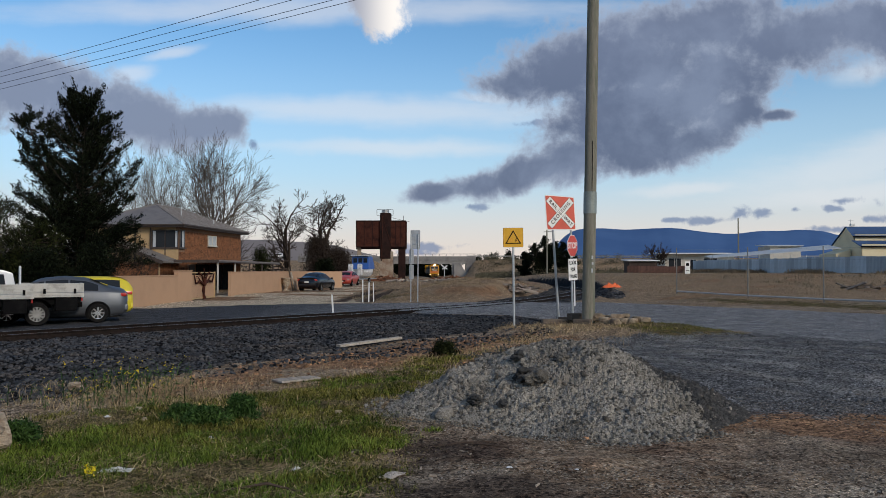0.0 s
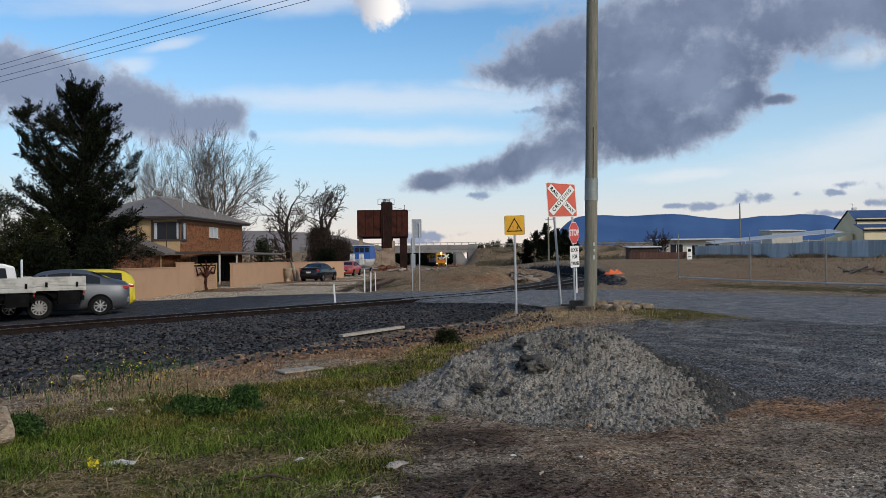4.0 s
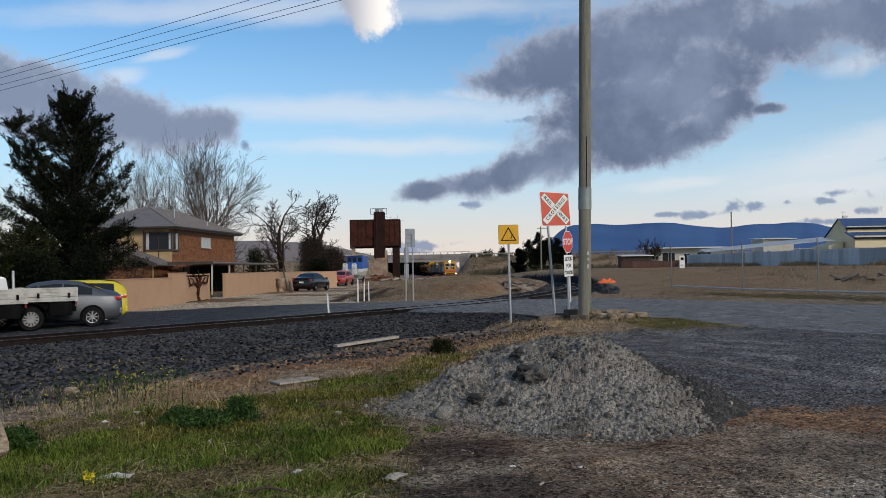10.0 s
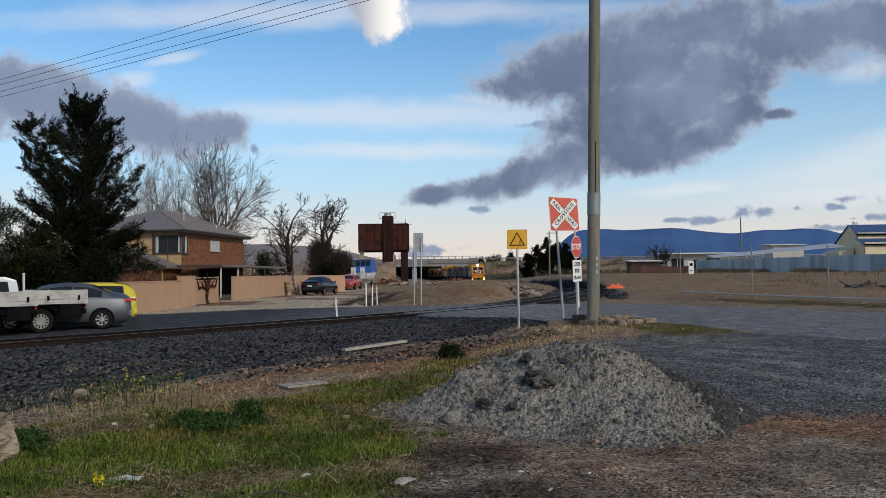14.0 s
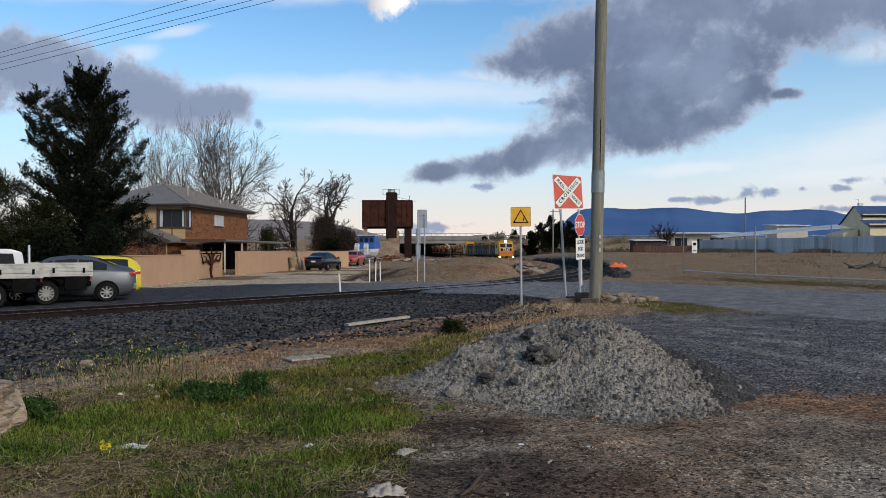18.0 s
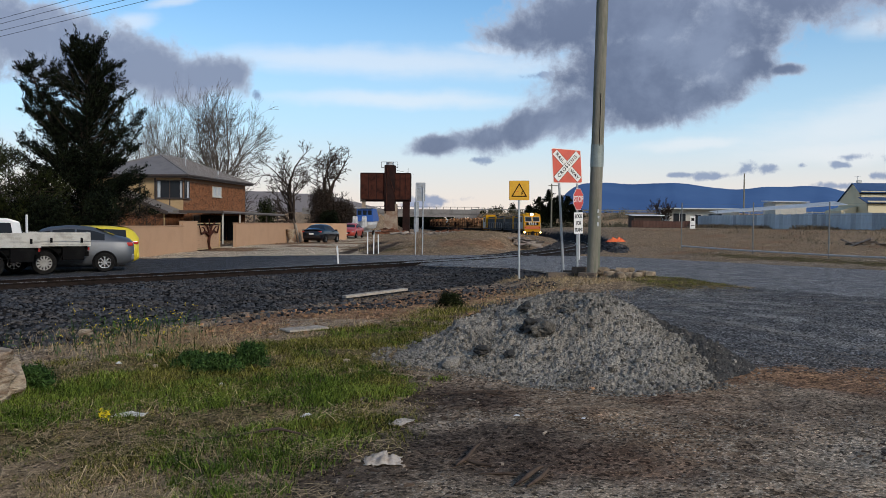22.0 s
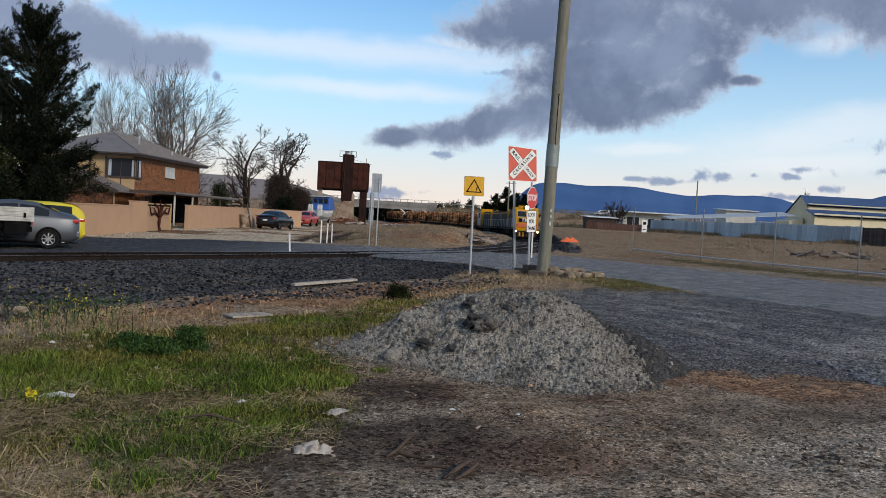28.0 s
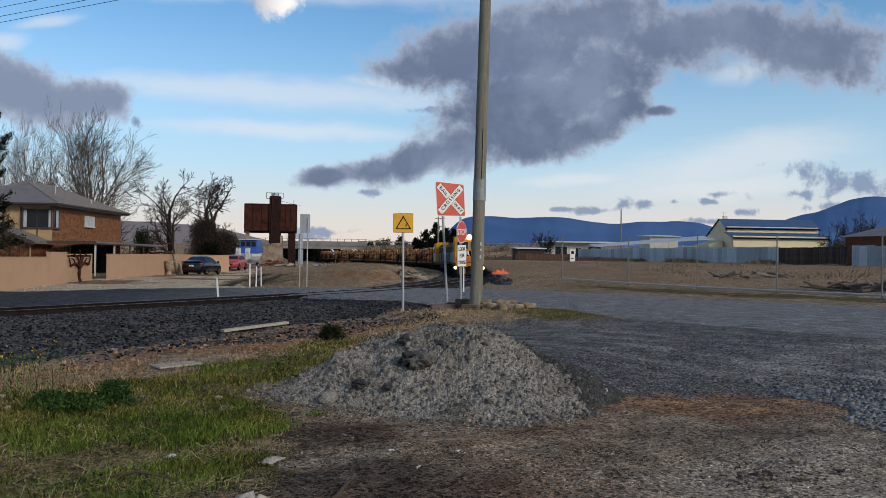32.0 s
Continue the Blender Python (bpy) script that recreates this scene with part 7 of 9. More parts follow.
def build_bridge():
    th = tagged(empty("road_bridge", pose(0, 0, 0)), "grey concrete motorway bridge over the railway line", "bridge")
    y = 236.0
    xa, xb = -42.0, 9.5
    part("deck", box((xa + xb) / 2, y + 5, 4.7, xb - xa, 11, 0.7), "bridgeconc", th)
    part("beam", box((xa + xb) / 2, y + 0.2, 3.95, xb - xa, 0.9, 0.9), "girder", th)
    part("beam", box((xa + xb) / 2, y + 5, 3.95, xb - xa, 7, 0.9), "girder", th)
    part("abutment", box(8.2, y + 5, 1.6, 3.0, 10.6, 5.4), "bridgeconc", th)
    part("parapet", box((xa + xb) / 2, y - 0.4, 5.35, xb - xa, 0.3, 0.65), "bridgeconc", th)
    part("hand_rail", box((xa + xb) / 2, y - 0.4, 6.35, xb - xa, 0.15, 0.12), "bridgeconc", th)
    for k in range(26):
        part("rail_post", box(xa + 0.5 + k * (xb - xa - 1) / 25, y - 0.4, 6.0, 0.18, 0.15, 0.7), "bridgeconc", th)
    for xx in (-19.0, -30.0):
        part("pier", box(xx, y + 5, 1.6, 1.2, 9, 4.2), "bridgeconc", th)
    part("abutment", prism([(2.6, -0.8), (7.6, -0.8), (5.0, 3.6), (2.6, 3.6)], "y", y - 0.8, y + 11), "bridgeconc", th, "sloping pale concrete abutment")
    part("wing_wall", prism([(3.2, -0.6), (8.5, -0.6), (4.6, 3.4), (3.2, 3.4)], "y", y - 1.3, y - 0.82), "girder", th)
    return th


build_bridge()


def motorway_rail():
    th = tagged(empty("guard_rail", pose(0, 0, 0)), "low grey guard rail along the motorway bank", "guard rail")
    x = 7.5
    part("beam", box(70, 236.5, 5.75, 126, 0.1, 0.3), "fencesteel", th)
    for k in range(32):
        part("post", box(8 + k * 4, 236.6, 5.4, 0.15, 0.15, 1.0), "fencesteel", th)
    return th


motorway_rail()


def twin_sign_back():
    x, y = -1.45, 41.2
    gz = ground_z(x, y)
    th = tagged(empty("road_sign", pose(x, y, gz, 0, 0.4, -6)), "white road sign on two posts seen from behind", "road sign")
    for q in (-0.19, 0.17):
        part("post", rod((q, 0, -0.2), (q, 0, 3.45), 0.032, 0.032, 10), "galv", th)
    part("board", plate(rounded(0.50, 0.95, 0.04, 0.02, 3.18), 0.03, 0.045), "signback", th, "pale grey back of the board")
    for zz in (2.95, 3.4):
        part("stiffener", box(0.02, 0.02, zz, 0.48, 0.03, 0.05), "galv", th)
    part("board", plate(rounded(0.24, 0.75, 0.06, -0.17, 2.3), 0.03, 0.045), "signback", th)
    part("board", plate(rounded(0.24, 0.72, 0.03, -0.17, 1.52), 0.03, 0.045), "signback", th)
    return th


twin_sign_back()


def guide_post(x, y, h, lean, w=0.10, group="guide posts"):
    th = part("guide_post", prism([(-w / 2, -0.2), (w / 2, -0.2), (w / 2, h - 0.05), (0, h), (-w / 2, h - 0.05)], "y", -0.03, 0.03), "white")
    th.matrix_basis = pose(x, y, ground_z(x, y), 0, lean, 0)
    return tagged(th, "leaning white roadside guide post" if abs(lean) > 2 else "white roadside guide post", "guide post", group)


guide_post(-4.15, 30.7, 0.78, -4, 0.06)
guide_post(-4.05, 41.0, 1.15, 0, 0.06)
guide_post(-3.8, 41.6, 1.05, 1, 0.055)
guide_post(-3.6, 42.2, 1.0, -1, 0.05)
guide_post(5.85, 36.0, 1.18, -1, 0.055)


# ---- the far side on the right: fences, houses, shed ----
def chain_fence():
    th = tagged(empty("chain_fence"), "open chain-wire fence with grey steel posts and bottom pipe", "fence")
    pts = [(13.7, 47.6), (16.0, 42.6), (18.2, 38.8), (20.4, 35.2), (22.8, 31.2), (25.4, 27.0), (28.2, 22.4)]
    tops = []
    for k, (x, y) in enumerate(pts):
        z = ground_z(x, y)
        part("post", rod((x, y, z - 0.2), (x, y, z + 2.7), 0.032, 0.032, 8), "fencesteel", th)
        tops.append(Vector((x, y, z)))
    for a, b in zip(tops, tops[1:]):
        part("bottom_pipe", rod(a + Vector((0, 0, 0.16)), b + Vector((0, 0, 0.16)), 0.045, 0.045, 6), "signback", th)
        for h in (1.3, 2.05, 2.6):
            part("wire", rod(a + Vector((0, 0, h)), b + Vector((0, 0, h)), 0.004, 0.004, 3), "fencesteel", th)
    # plate with a small dark symbol and bars
    p = tops[0] + Vector((0.55, -0.3, 0))
    sg = part("notice_plate", box(p.x, p.y, p.z + 1.55, 0.30, 0.012, 0.72), "signwhite", th, "white notice plate")
    part("notice_mark", box(p.x, p.y - 0.009, p.z + 1.72, 0.17, 0.006, 0.17), "black", sg)
    part("notice_mark", box(p.x, p.y - 0.009, p.z + 1.36, 0.2, 0.006, 0.04), "black", sg)
    return th


chain_fence()


def sheet_fence(name, a, b, h, material, label, pw=0.8, top_var=0.04, seed=2, ribs=True):
    rng = np.random.default_rng(seed)
    th = tagged(empty(name), label, "fence")
    a, b = Vector((*a, 0)), Vector((*b, 0))
    n = max(1, int((b - a).length / pw))
    d = (b - a) / n
    ang = math.degrees(math.atan2(d.y, d.x))
    sheet = bpy.data.meshes.new("sheet")
    bm = bmesh.new()
    if ribs:
        front = [(d.length * i / 16, 0.014 * math.sin(i * 1.5708 + 0.4)) for i in range(17)]
        add_prism(bm, front + [(x, y + 0.008) for x, y in front[::-1]], "z", 0.0, h)
    else:
        add_box(bm, d.length / 2, 0, h / 2, d.length * 0.94, 0.02, h)
    bm.to_mesh(sheet)
    bm.free()
    sheet.materials.append(M[material])
    for i in range(n):
        p = a + d * i
        ob = new("sheet" if ribs else "paling", sheet)
        ob.parent = th
        ob.matrix_basis = pose(p.x, p.y, ground_z(p.x, p.y) - 0.1 + rng.uniform(-top_var, top_var), 0, 0, ang)
    return th


sheet_fence("steel_fence", (37.2, 121), (45.2, 78.0), 1.95, "corr", "blue-grey corrugated steel fence with odd-shaded sheets", pw=0.82)
sheet_fence("paling_fence", (45.15, 78.4), (46.8, 69.0), 1.85, "paling", "dark weathered paling fence", pw=0.16, ribs=False, seed=3)
sheet_fence("steel_fence", (46.9, 68.6), (49.5, 55.0), 1.95, "corr", "blue-grey corrugated steel fence beside the brick house", pw=0.82, seed=4)
sheet_fence("iron_fence", (27.6, 122), (37.0, 121.5), 1.15, "rustfence", "red-brown rusted sheet fence", pw=0.82, seed=5)


def simple_house(name, m, w, d, h, rise, wall, roof, label, windows=(), overhang=0.4, hip=True):
    """w along x, d along y; front faces -y; windows are x, z, width, height."""
    th = tagged(empty(name, m), label, "house")
    for a in ((0, 0.1, w, 0.2), (0, d - 0.1, w, 0.2)):
        part("wall", box(a[0], a[1], h / 2, w - 0.4, 0.2, h), wall, th)
    for s in (-1, 1):
        part("wall", box(s * (w / 2 - 0.1), d / 2, h / 2, 0.2, d, h), wall, th)
    o = overhang
    x0, x1, y0, y1 = -w / 2 - o, w / 2 + o, -o, d + o
    if hip:
        r = min(w, d) / 2
        vs = [(x0, y0, h), (x1, y0, h), (x1, y1, h), (x0, y1, h), (-w / 2 + r, d / 2, h + rise), (w / 2 - r, d / 2, h + rise)]
        fs = [(0, 1, 5, 4), (1, 2, 5), (2, 3, 4, 5), (3, 0, 4), (3, 2, 1, 0)]
    else:
        vs = [(x0, y0, h), (x1, y0, h), (x1, y1, h + rise), (x0, y1, h + rise), (x0, y0, h - 0.12), (x1, y0, h - 0.12), (x1, y1, h + rise - 0.12), (x0, y1, h + rise - 0.12)]
        fs = [(0, 1, 2, 3), (7, 6, 5, 4), (0, 4, 5, 1), (1, 5, 6, 2), (2, 6, 7, 3), (3, 7, 4, 0)]
    raw("roof", vs, fs, roof, th)
    part("gutter", box(0, y0 - 0.05, h - 0.02, w + 2 * o, 0.1, 0.12), "white", th)
    for x, z, ww, hh in windows:
        window_unit(th, pose(x, -0.03, z), ww, hh, 2, frame_mat="white")
    return th


def build_shed():
    m = pose(75.0, 129.0, 1.4, 0, 0, -1)
    th = tagged(empty("steel_shed", m), "large pale yellow steel shed with two slate-blue roofs", "shed")
    L, D = 16.8, 10.0
    part("wall", box(0, 0.1, 2.2, L, 0.2, 4.4), "shed", th)
    part("wall", prism([(0.2, 0), (D, 0), (D, 4.4), (D * 0.5, 7.3), (2.8, 6.0), (2.8, 4.9), (0.2, 4.2)], "x", -L / 2 - 0.1, -L / 2 + 0.1), "shed", th, "pale gable end")
    part("wall", prism([(0.2, 0), (D, 0), (D, 4.4), (D * 0.5, 7.3), (2.8, 6.0), (2.8, 4.9), (0.2, 4.2)], "x", L / 2 - 0.1, L / 2 + 0.1), "shed", th)
    part("clerestory", box(0, 2.7, 5.4, L - 0.3, 0.15, 1.3), "shed", th)
    raw("lower_roof", [(-L / 2 - 0.3, -0.3, 4.05), (L / 2 + 0.3, -0.3, 4.05), (L / 2 + 0.3, 2.75, 5.1), (-L / 2 - 0.3, 2.75, 5.1), (-L / 2 - 0.3, -0.3, 3.95), (L / 2 + 0.3, -0.3, 3.95), (L / 2 + 0.3, 2.75, 5.0), (-L / 2 - 0.3, 2.75, 5.0)],
        [(0, 1, 2, 3), (7, 6, 5, 4), (0, 4, 5, 1), (1, 5, 6, 2), (3, 7, 4, 0)], "blueroof", th, "slate-blue lower roof")
    raw("upper_roof", [(-L / 2 - 0.3, 2.4, 5.75), (L / 2 + 0.3, 2.4, 5.75), (L / 2 + 0.3, D * 0.5, 7.45), (-L / 2 - 0.3, D * 0.5, 7.45), (L / 2 + 0.3, D + 0.3, 4.4), (-L / 2 - 0.3, D + 0.3, 4.4)],
        [(0, 1, 2, 3), (3, 2, 4, 5)], "blueroof", th, "slate-blue upper roof")
    rb = bmesh.new()
    for k in range(28):
        x = -L / 2 + (k + 0.5) * L / 28
        add_rod(rb, (x, -0.3, 4.07), (x, 2.7, 5.1), 0.012, 0.012, 3)
        add_rod(rb, (x, 2.4, 5.78), (x, D * 0.5, 7.46), 0.012, 0.012, 3)
    part("roof_ribs", rb, "blueroof", th)
    part("fascia", box(0, -0.36, 3.98, L + 0.6, 0.08, 0.22), "black", th)
    part("fascia", box(0, 2.34, 5.68, L + 0.6, 0.08, 0.22), "black", th)
    part("vent", box(-L / 2 + 0.9, D * 0.5, 7.7, 0.7, 0.5, 0.4), "galv", th)
    part("aerial", rod((-L / 2 + 0.6, D * 0.5, 7.5), (-L / 2 + 0.6, D * 0.5, 8.6), 0.03), "galv", th)
    part("aerial", rod((-L / 2 + 0.1, D * 0.5, 8.5), (-L / 2 + 1.1, D * 0.5, 8.5), 0.03), "galv", th)
    # lean-to on the near corner
    part("lean_to", prism([(-11.2, 0), (-8.8, 0), (-8.8, 3.6), (-11.2, 2.9)], "y", 3.0, 9.0), "shed", th)
    return th


build_shed()
simple_house("low_house", pose(43.2, 137.0, 0.7, 0, 0, -4), 11.5, 8.0, 3.75, 0.35, "weatherboard", "paleroof", "low weatherboard house with a flat pale roof", ((-5.2, 1.3, 2.2, 1.7), (-1.6, 0.3, 1.1, 2.5), (0.6, 1.3, 2.4, 1.7)), overhang=1.3, hip=False)
simple_house("low_house", pose(64.0, 152.0, 1.0, 0, 0, -4), 5.6, 7.0, 5.2, 0.4, "weatherboard", "paleroof", "off-white house with a pale skillion roof", ((-2.5, 1.2, 2.0, 1.2), (1.5, 1.2, 1.6, 1.2)), hip=False)
simple_house("outbuilding", pose(32.2, 131.0, 0.6, 0, 0, 0), 4.4, 4.0, 2.6, 0.25, "paling", "paleroof", "small dark outbuilding with a pale flat roof", hip=False)
simple_house("brick_bungalow", pose(60.2, 69.0, 1.1, 0, 0, 18), 15.0, 8.5, 3.0, 1.7, "brickdark", "roofgrey", "brown brick bungalow with grey hipped roof", ((-5.0, 0.9, 1.0, 1.3), (-1.5, 0.9, 1.6, 1.3)))


def glasshouse():
    th = tagged(empty("shade_house", pose(48.4, 118.0, 1.55, 0, 0, -6)), "long low shade house with pale netting roof", "shade house")
    for k in range(9):
        part("post", rod((-9 + k * 2.2, 0, 0), (-9 + k * 2.2, 0, 2.3), 0.05), "galv", th)
    raw("netting", [(-9.2, -0.2, 1.9), (9.0, -0.2, 3.3), (9.0, 5.0, 3.9), (-9.2, 5.0, 2.3), (-9.2, -0.2, 1.84), (9.0, -0.2, 3.24), (9.0, 5.0, 3.84), (-9.2, 5.0, 2.24)],
        [(0, 1, 2, 3), (7, 6, 5, 4), (0, 4, 5, 1), (1, 5, 6, 2), (2, 6, 7, 3), (3, 7, 4, 0)], "paleroof", th)
    return th


glasshouse()


def distant_pole(x, y, h, arm, label):
    th = tagged(empty("power_pole", pose(x, y, ground_z(x, y))), label, "power pole")
    part("shaft", rod((0, 0, -0.3), (0, 0, h), 0.16, 0.11, 8), "pole", th)
    if arm:
        part("cross_arm", box(0.3 * arm, 0, h - 0.35, 1.8, 0.1, 0.12), "pole", th)
    return th


distant_pole(18.8, 147.0, 8.0, 1, "timber power pole with a short cross arm beside the dark bushes")
distant_pole(51.6, 142.0, 9.6, 0, "dark timber power pole among the far houses")


bush("shrub", 56.3, 84.0, (4.6, 3.0, 2.6), 401, "brown twiggy shrub between shed and bungalow", "shrub", "scrub", 4000, 0.3, 0.06)
bare_tree(64.0, 92.0, 6.4, 402, "leafless brown tree behind the bungalow", stems=3, spread=0.6, depth=5, material="barkdark", r0=0.08, reach=2.6)
bare_tree(57.2, 85.5, 4.8, 403, "leafless brown tree between shed and bungalow", stems=4, spread=0.7, depth=5, material="barkdark", r0=0.08, reach=2.4)
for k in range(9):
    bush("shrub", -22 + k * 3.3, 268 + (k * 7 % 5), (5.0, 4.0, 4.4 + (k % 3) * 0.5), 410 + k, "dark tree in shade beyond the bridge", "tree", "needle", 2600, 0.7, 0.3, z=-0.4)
rubble(25.6, 36.0, 5.0, 2.5, 0.35, 34, 8, "sleeper", "timber_heap", "old timbers dumped beyond the fence", "timber", ln=2.6)
rubble(28.3, 51.0, 7.0, 4.0, 0.3, 22, 9, "rubblegrey", "timber_heap", "scattered old timbers on the dry bank", "timber", ln=1.3)


def level_crossing_far():
    """White crossbuck beside the line near the bridge."""
    x, y = 0.4, 196.0
    th = tagged(empty("crossbuck", pose(x, y, ground_z(x, y))), "small white railway crossbuck beside the line", "road sign")
    part("post", rod((0, 0, 0), (0, 0, 3.0), 0.06), "white", th)
    for a in (35, -35):
        part("cross_arm", box(0, -0.08, 2.9, 1.6, 0.03, 0.24, rot=Matrix.Rotation(radians(a), 3, "Y")), "white", th)
    return th


level_crossing_far()


def overhead_wires():
    th = tagged(empty("overhead_wires"), "four dark overhead power lines", "power line")
    for k, (xa, ya, xb, yb) in enumerate(((0, 125, 447, 0), (0, 134, 505, 0), (0, 146, 577, 0), (0, 156, 618, 0))):
        def place(px_, py_, d):
            q = (441 - py_) / 1441
            p = 0.026
            return Vector(((px_ - 784) / 1441 * d, d * (1 - q * p), 1.657 + d * (q + p)))
        a, b = place(xa, ya, 34.0), place(xb, yb, 24.0)
        lo, hi = a + (a - b) * 2.0, b + (b - a) * 2.5
        me, n = [], 40
        limbs = Limbs(4)
        pts = [lo.lerp(hi, i / n) for i in range(n + 1)]
        for i, p in enumerate(pts):
            f = i / n
            f0, f1 = 2.0 / 5.5, 3.0 / 5.5
            p.z += 1.2 * (f - f0) * (f - f1)
        limbs.add(pts, [0.0085] * (n + 1))
        limbs.mesh("wire", "black", th)
    return th


overhead_wires()

# ---- the log train ----
M.update({
    "t_yellow": paint("locomotive_yellow", (0.46, 0.225, 0.013), 0.0, 0.7, 0.0),
    "t_grey": surface("locomotive_grey_panels", (0.075, 0.077, 0.08), 0.85, 0.0, alt=(0.05, 0.05, 0.05), patch=1.5, grain=14, vary=0.15),
    "t_pale": paint("locomotive_pale_grey", (0.36, 0.36, 0.34), 0.0, 0.7, 0.0),
    "t_red": paint("locomotive_orange_red", (0.50, 0.10, 0.02), 0.0, 0.5),
    "t_black": surface("sooty_underframe", (0.014, 0.0135, 0.013), 0.8, alt=(0.03, 0.026, 0.022), patch=2, grain=18),
    "log": surface("cut_log_ends_and_bark", (0.47, 0.225, 0.095), 0.9, alt=(0.22, 0.10, 0.048), patch=1.6, grain=10, vary=0.3, island=0.8),
    "headlight": glow("warm_headlight", (1.0, 0.62, 0.26), 22.0),
    "ditch": glow("warm_ditch_light", (1.0, 0.55, 0.18), 12.0),
})


def wheelset(parent, x, r, name="wheelset"):
    bm = bmesh.new()
    for s in (-1, 1):
        add_rod(bm, (0, s * 0.50, 0), (0, s * 0.62, 0), r, r, 22)
        add_rod(bm, (0, s * 0.46, 0), (0, s * 0.50, 0), r + 0.03, r + 0.03, 22)
        for k in range(4):
            a = 1.571 * k
            add_box(bm, math.cos(a) * r * 0.5, s * 0.64, math.sin(a) * r * 0.5, 0.10, 0.03, 0.10)
    add_rod(bm, (0, -0.8, 0), (0, 0.8, 0), 0.08, 0.08, 10)
    ob = part(name, bm, "t_black", parent, "dark steel wheels on an axle")
    ob.matrix_basis = pose(x, 0, r)
    return ob


def bogie(parent, x, axles, span):
    bm = bmesh.new()
    for s in (-1, 1):
        add_box(bm, 0, s * 0.86, 0.58, span + 1.1, 0.12, 0.26, bevel=0.04)
        for k in range(axles):
            q = -span / 2 + span * k / (axles - 1)
            add_box(bm, q, s * 0.92, 0.46, 0.34, 0.16, 0.30, bevel=0.03)
        for q in (-span / 4, span / 4):
            add_rod(bm, (q, s * 0.95, 0.42), (q, s * 0.95, 0.78), 0.09, 0.09, 10)
    add_box(bm, 0, 0, 0.70, 0.9, 1.7, 0.24)
    ob = part("bogie", bm, "t_black", parent, "sooty cast bogie frame")
    ob.matrix_basis = pose(x, 0, 0)
    return ob


LOCO_L = 16.6


def locomotive(lead=True):
    """Local +x forward, rail head at z = 0."""
    th = tagged(empty("locomotive"), "yellow and grey diesel locomotive hauling logs, headlights on", "locomotive", "train")
    L = LOCO_L / 2
    part("underframe", box(0, 0, 1.12, LOCO_L - 0.9, 2.5, 0.22, bevel=0.03), "t_black", th)
    part("fuel_tank", prism([(-0.9, 0.38), (0.9, 0.38), (1.15, 0.6), (1.15, 1.0), (-1.15, 1.0), (-1.15, 0.6)], "x", -2.2, 2.0, bevel=0.04), "t_black", th)
    # cab
    cab = bmesh.new()
    prof = [(5.0, 1.2), (8.0, 1.2), (8.12, 1.75), (8.08, 2.35), (7.72, 3.28), (7.4, 3.55), (5.0, 3.62)]
    add_prism(cab, prof, "y", -1.32, 1.32)
    bmesh.ops.bevel(cab, geom=[e for e in cab.edges if e.calc_length() > 0.3], offset=0.09, segments=3, affect="EDGES", profile=0.6)
    part("cab", cab, "t_yellow", th, "yellow cab", smooth=False)
    for s in (-1, 1):
        part("cab_side", prism([(5.2, 1.3), (7.55, 1.3), (7.6, 2.4), (7.3, 3.2), (5.2, 3.35)], "y", s * 1.322, s * 1.335), "t_pale", th, "pale grey cab side")
        part("side_window", prism([(5.7, 2.35), (6.9, 2.35), (6.75, 3.05), (5.7, 3.1)], "y", s * 1.337, s * 1.35), "glass", th)
        slope = Matrix.Rotation(radians(-21), 3, "Y")
        part("windscreen_frame", box(7.93, s * 0.59, 2.78, 0.04, 1.06, 0.78, rot=slope, bevel=0.01), "t_pale", th)
        part("windscreen", box(7.955, s * 0.59, 2.78, 0.03, 0.94, 0.64, rot=slope), "glass", th)
        part("ditch_light", rod((8.28, s * 1.22, 0.80), (8.34, s * 1.22, 0.80), 0.12, 0.12, 16), "ditch" if lead else "lamp_clear", th, "bright warm ditch light" if lead else "")
        part("ditch_housing", box(8.2, s * 1.22, 0.80, 0.14, 0.38, 0.36, bevel=0.03), "t_black", th)
        part("marker", box(8.13, s * 1.1, 1.55, 0.05, 0.18, 0.12), "lamp_red", th)
        # steps and rails at the corner
        for k in range(3):
            part("step", box(7.8, s * 1.15, 0.35 + 0.28 * k, 0.5, 0.3, 0.04), "t_black", th)
        part("grab_rail", rod((8.15, s * 1.24, 1.2), (8.15, s * 1.24, 2.2), 0.02), "t_pale", th)
    part("windscreen_post", box(7.94, 0, 2.78, 0.06, 0.12, 0.8, rot=Matrix.Rotation(radians(-21), 3, "Y")), "t_yellow", th)
    part("roof_brow", prism([(6.9, 3.45), (7.62, 3.30), (7.66, 3.52), (7.35, 3.72), (6.9, 3.75)], "y", -0.9, 0.9, bevel=0.04), "t_yellow", th)
    part("headlight_box", box(7.62, 0, 3.50, 0.16, 0.86, 0.30, bevel=0.04), "t_black", th)
    part("headlight", rod((7.69, 0, 3.50), (7.74, 0, 3.50), 0.22, 0.20, 18), "headlight" if lead else "lamp_clear", th, "bright warm headlight" if lead else "")
    part("number_board", box(8.125, 0, 2.06, 0.03, 1.9, 0.44), "black", th)
    if lead:
        text_part("number", "TR13", 0.52, pose(8.143, 0, 2.06) @ Matrix.Rotation(radians(90), 4, "Z") @ UP, "signwhite", th, spacing=1.1)
    part("nose_stripe", box(8.09, 0, 1.50, 0.05, 2.3, 0.42, bevel=0.01), "t_red", th, "orange-red nose stripe")
    part("buffer_beam", box(8.10, 0, 1.05, 0.16, 2.4, 0.34, bevel=0.03), "t_yellow", th)
    plough = bmesh.new()
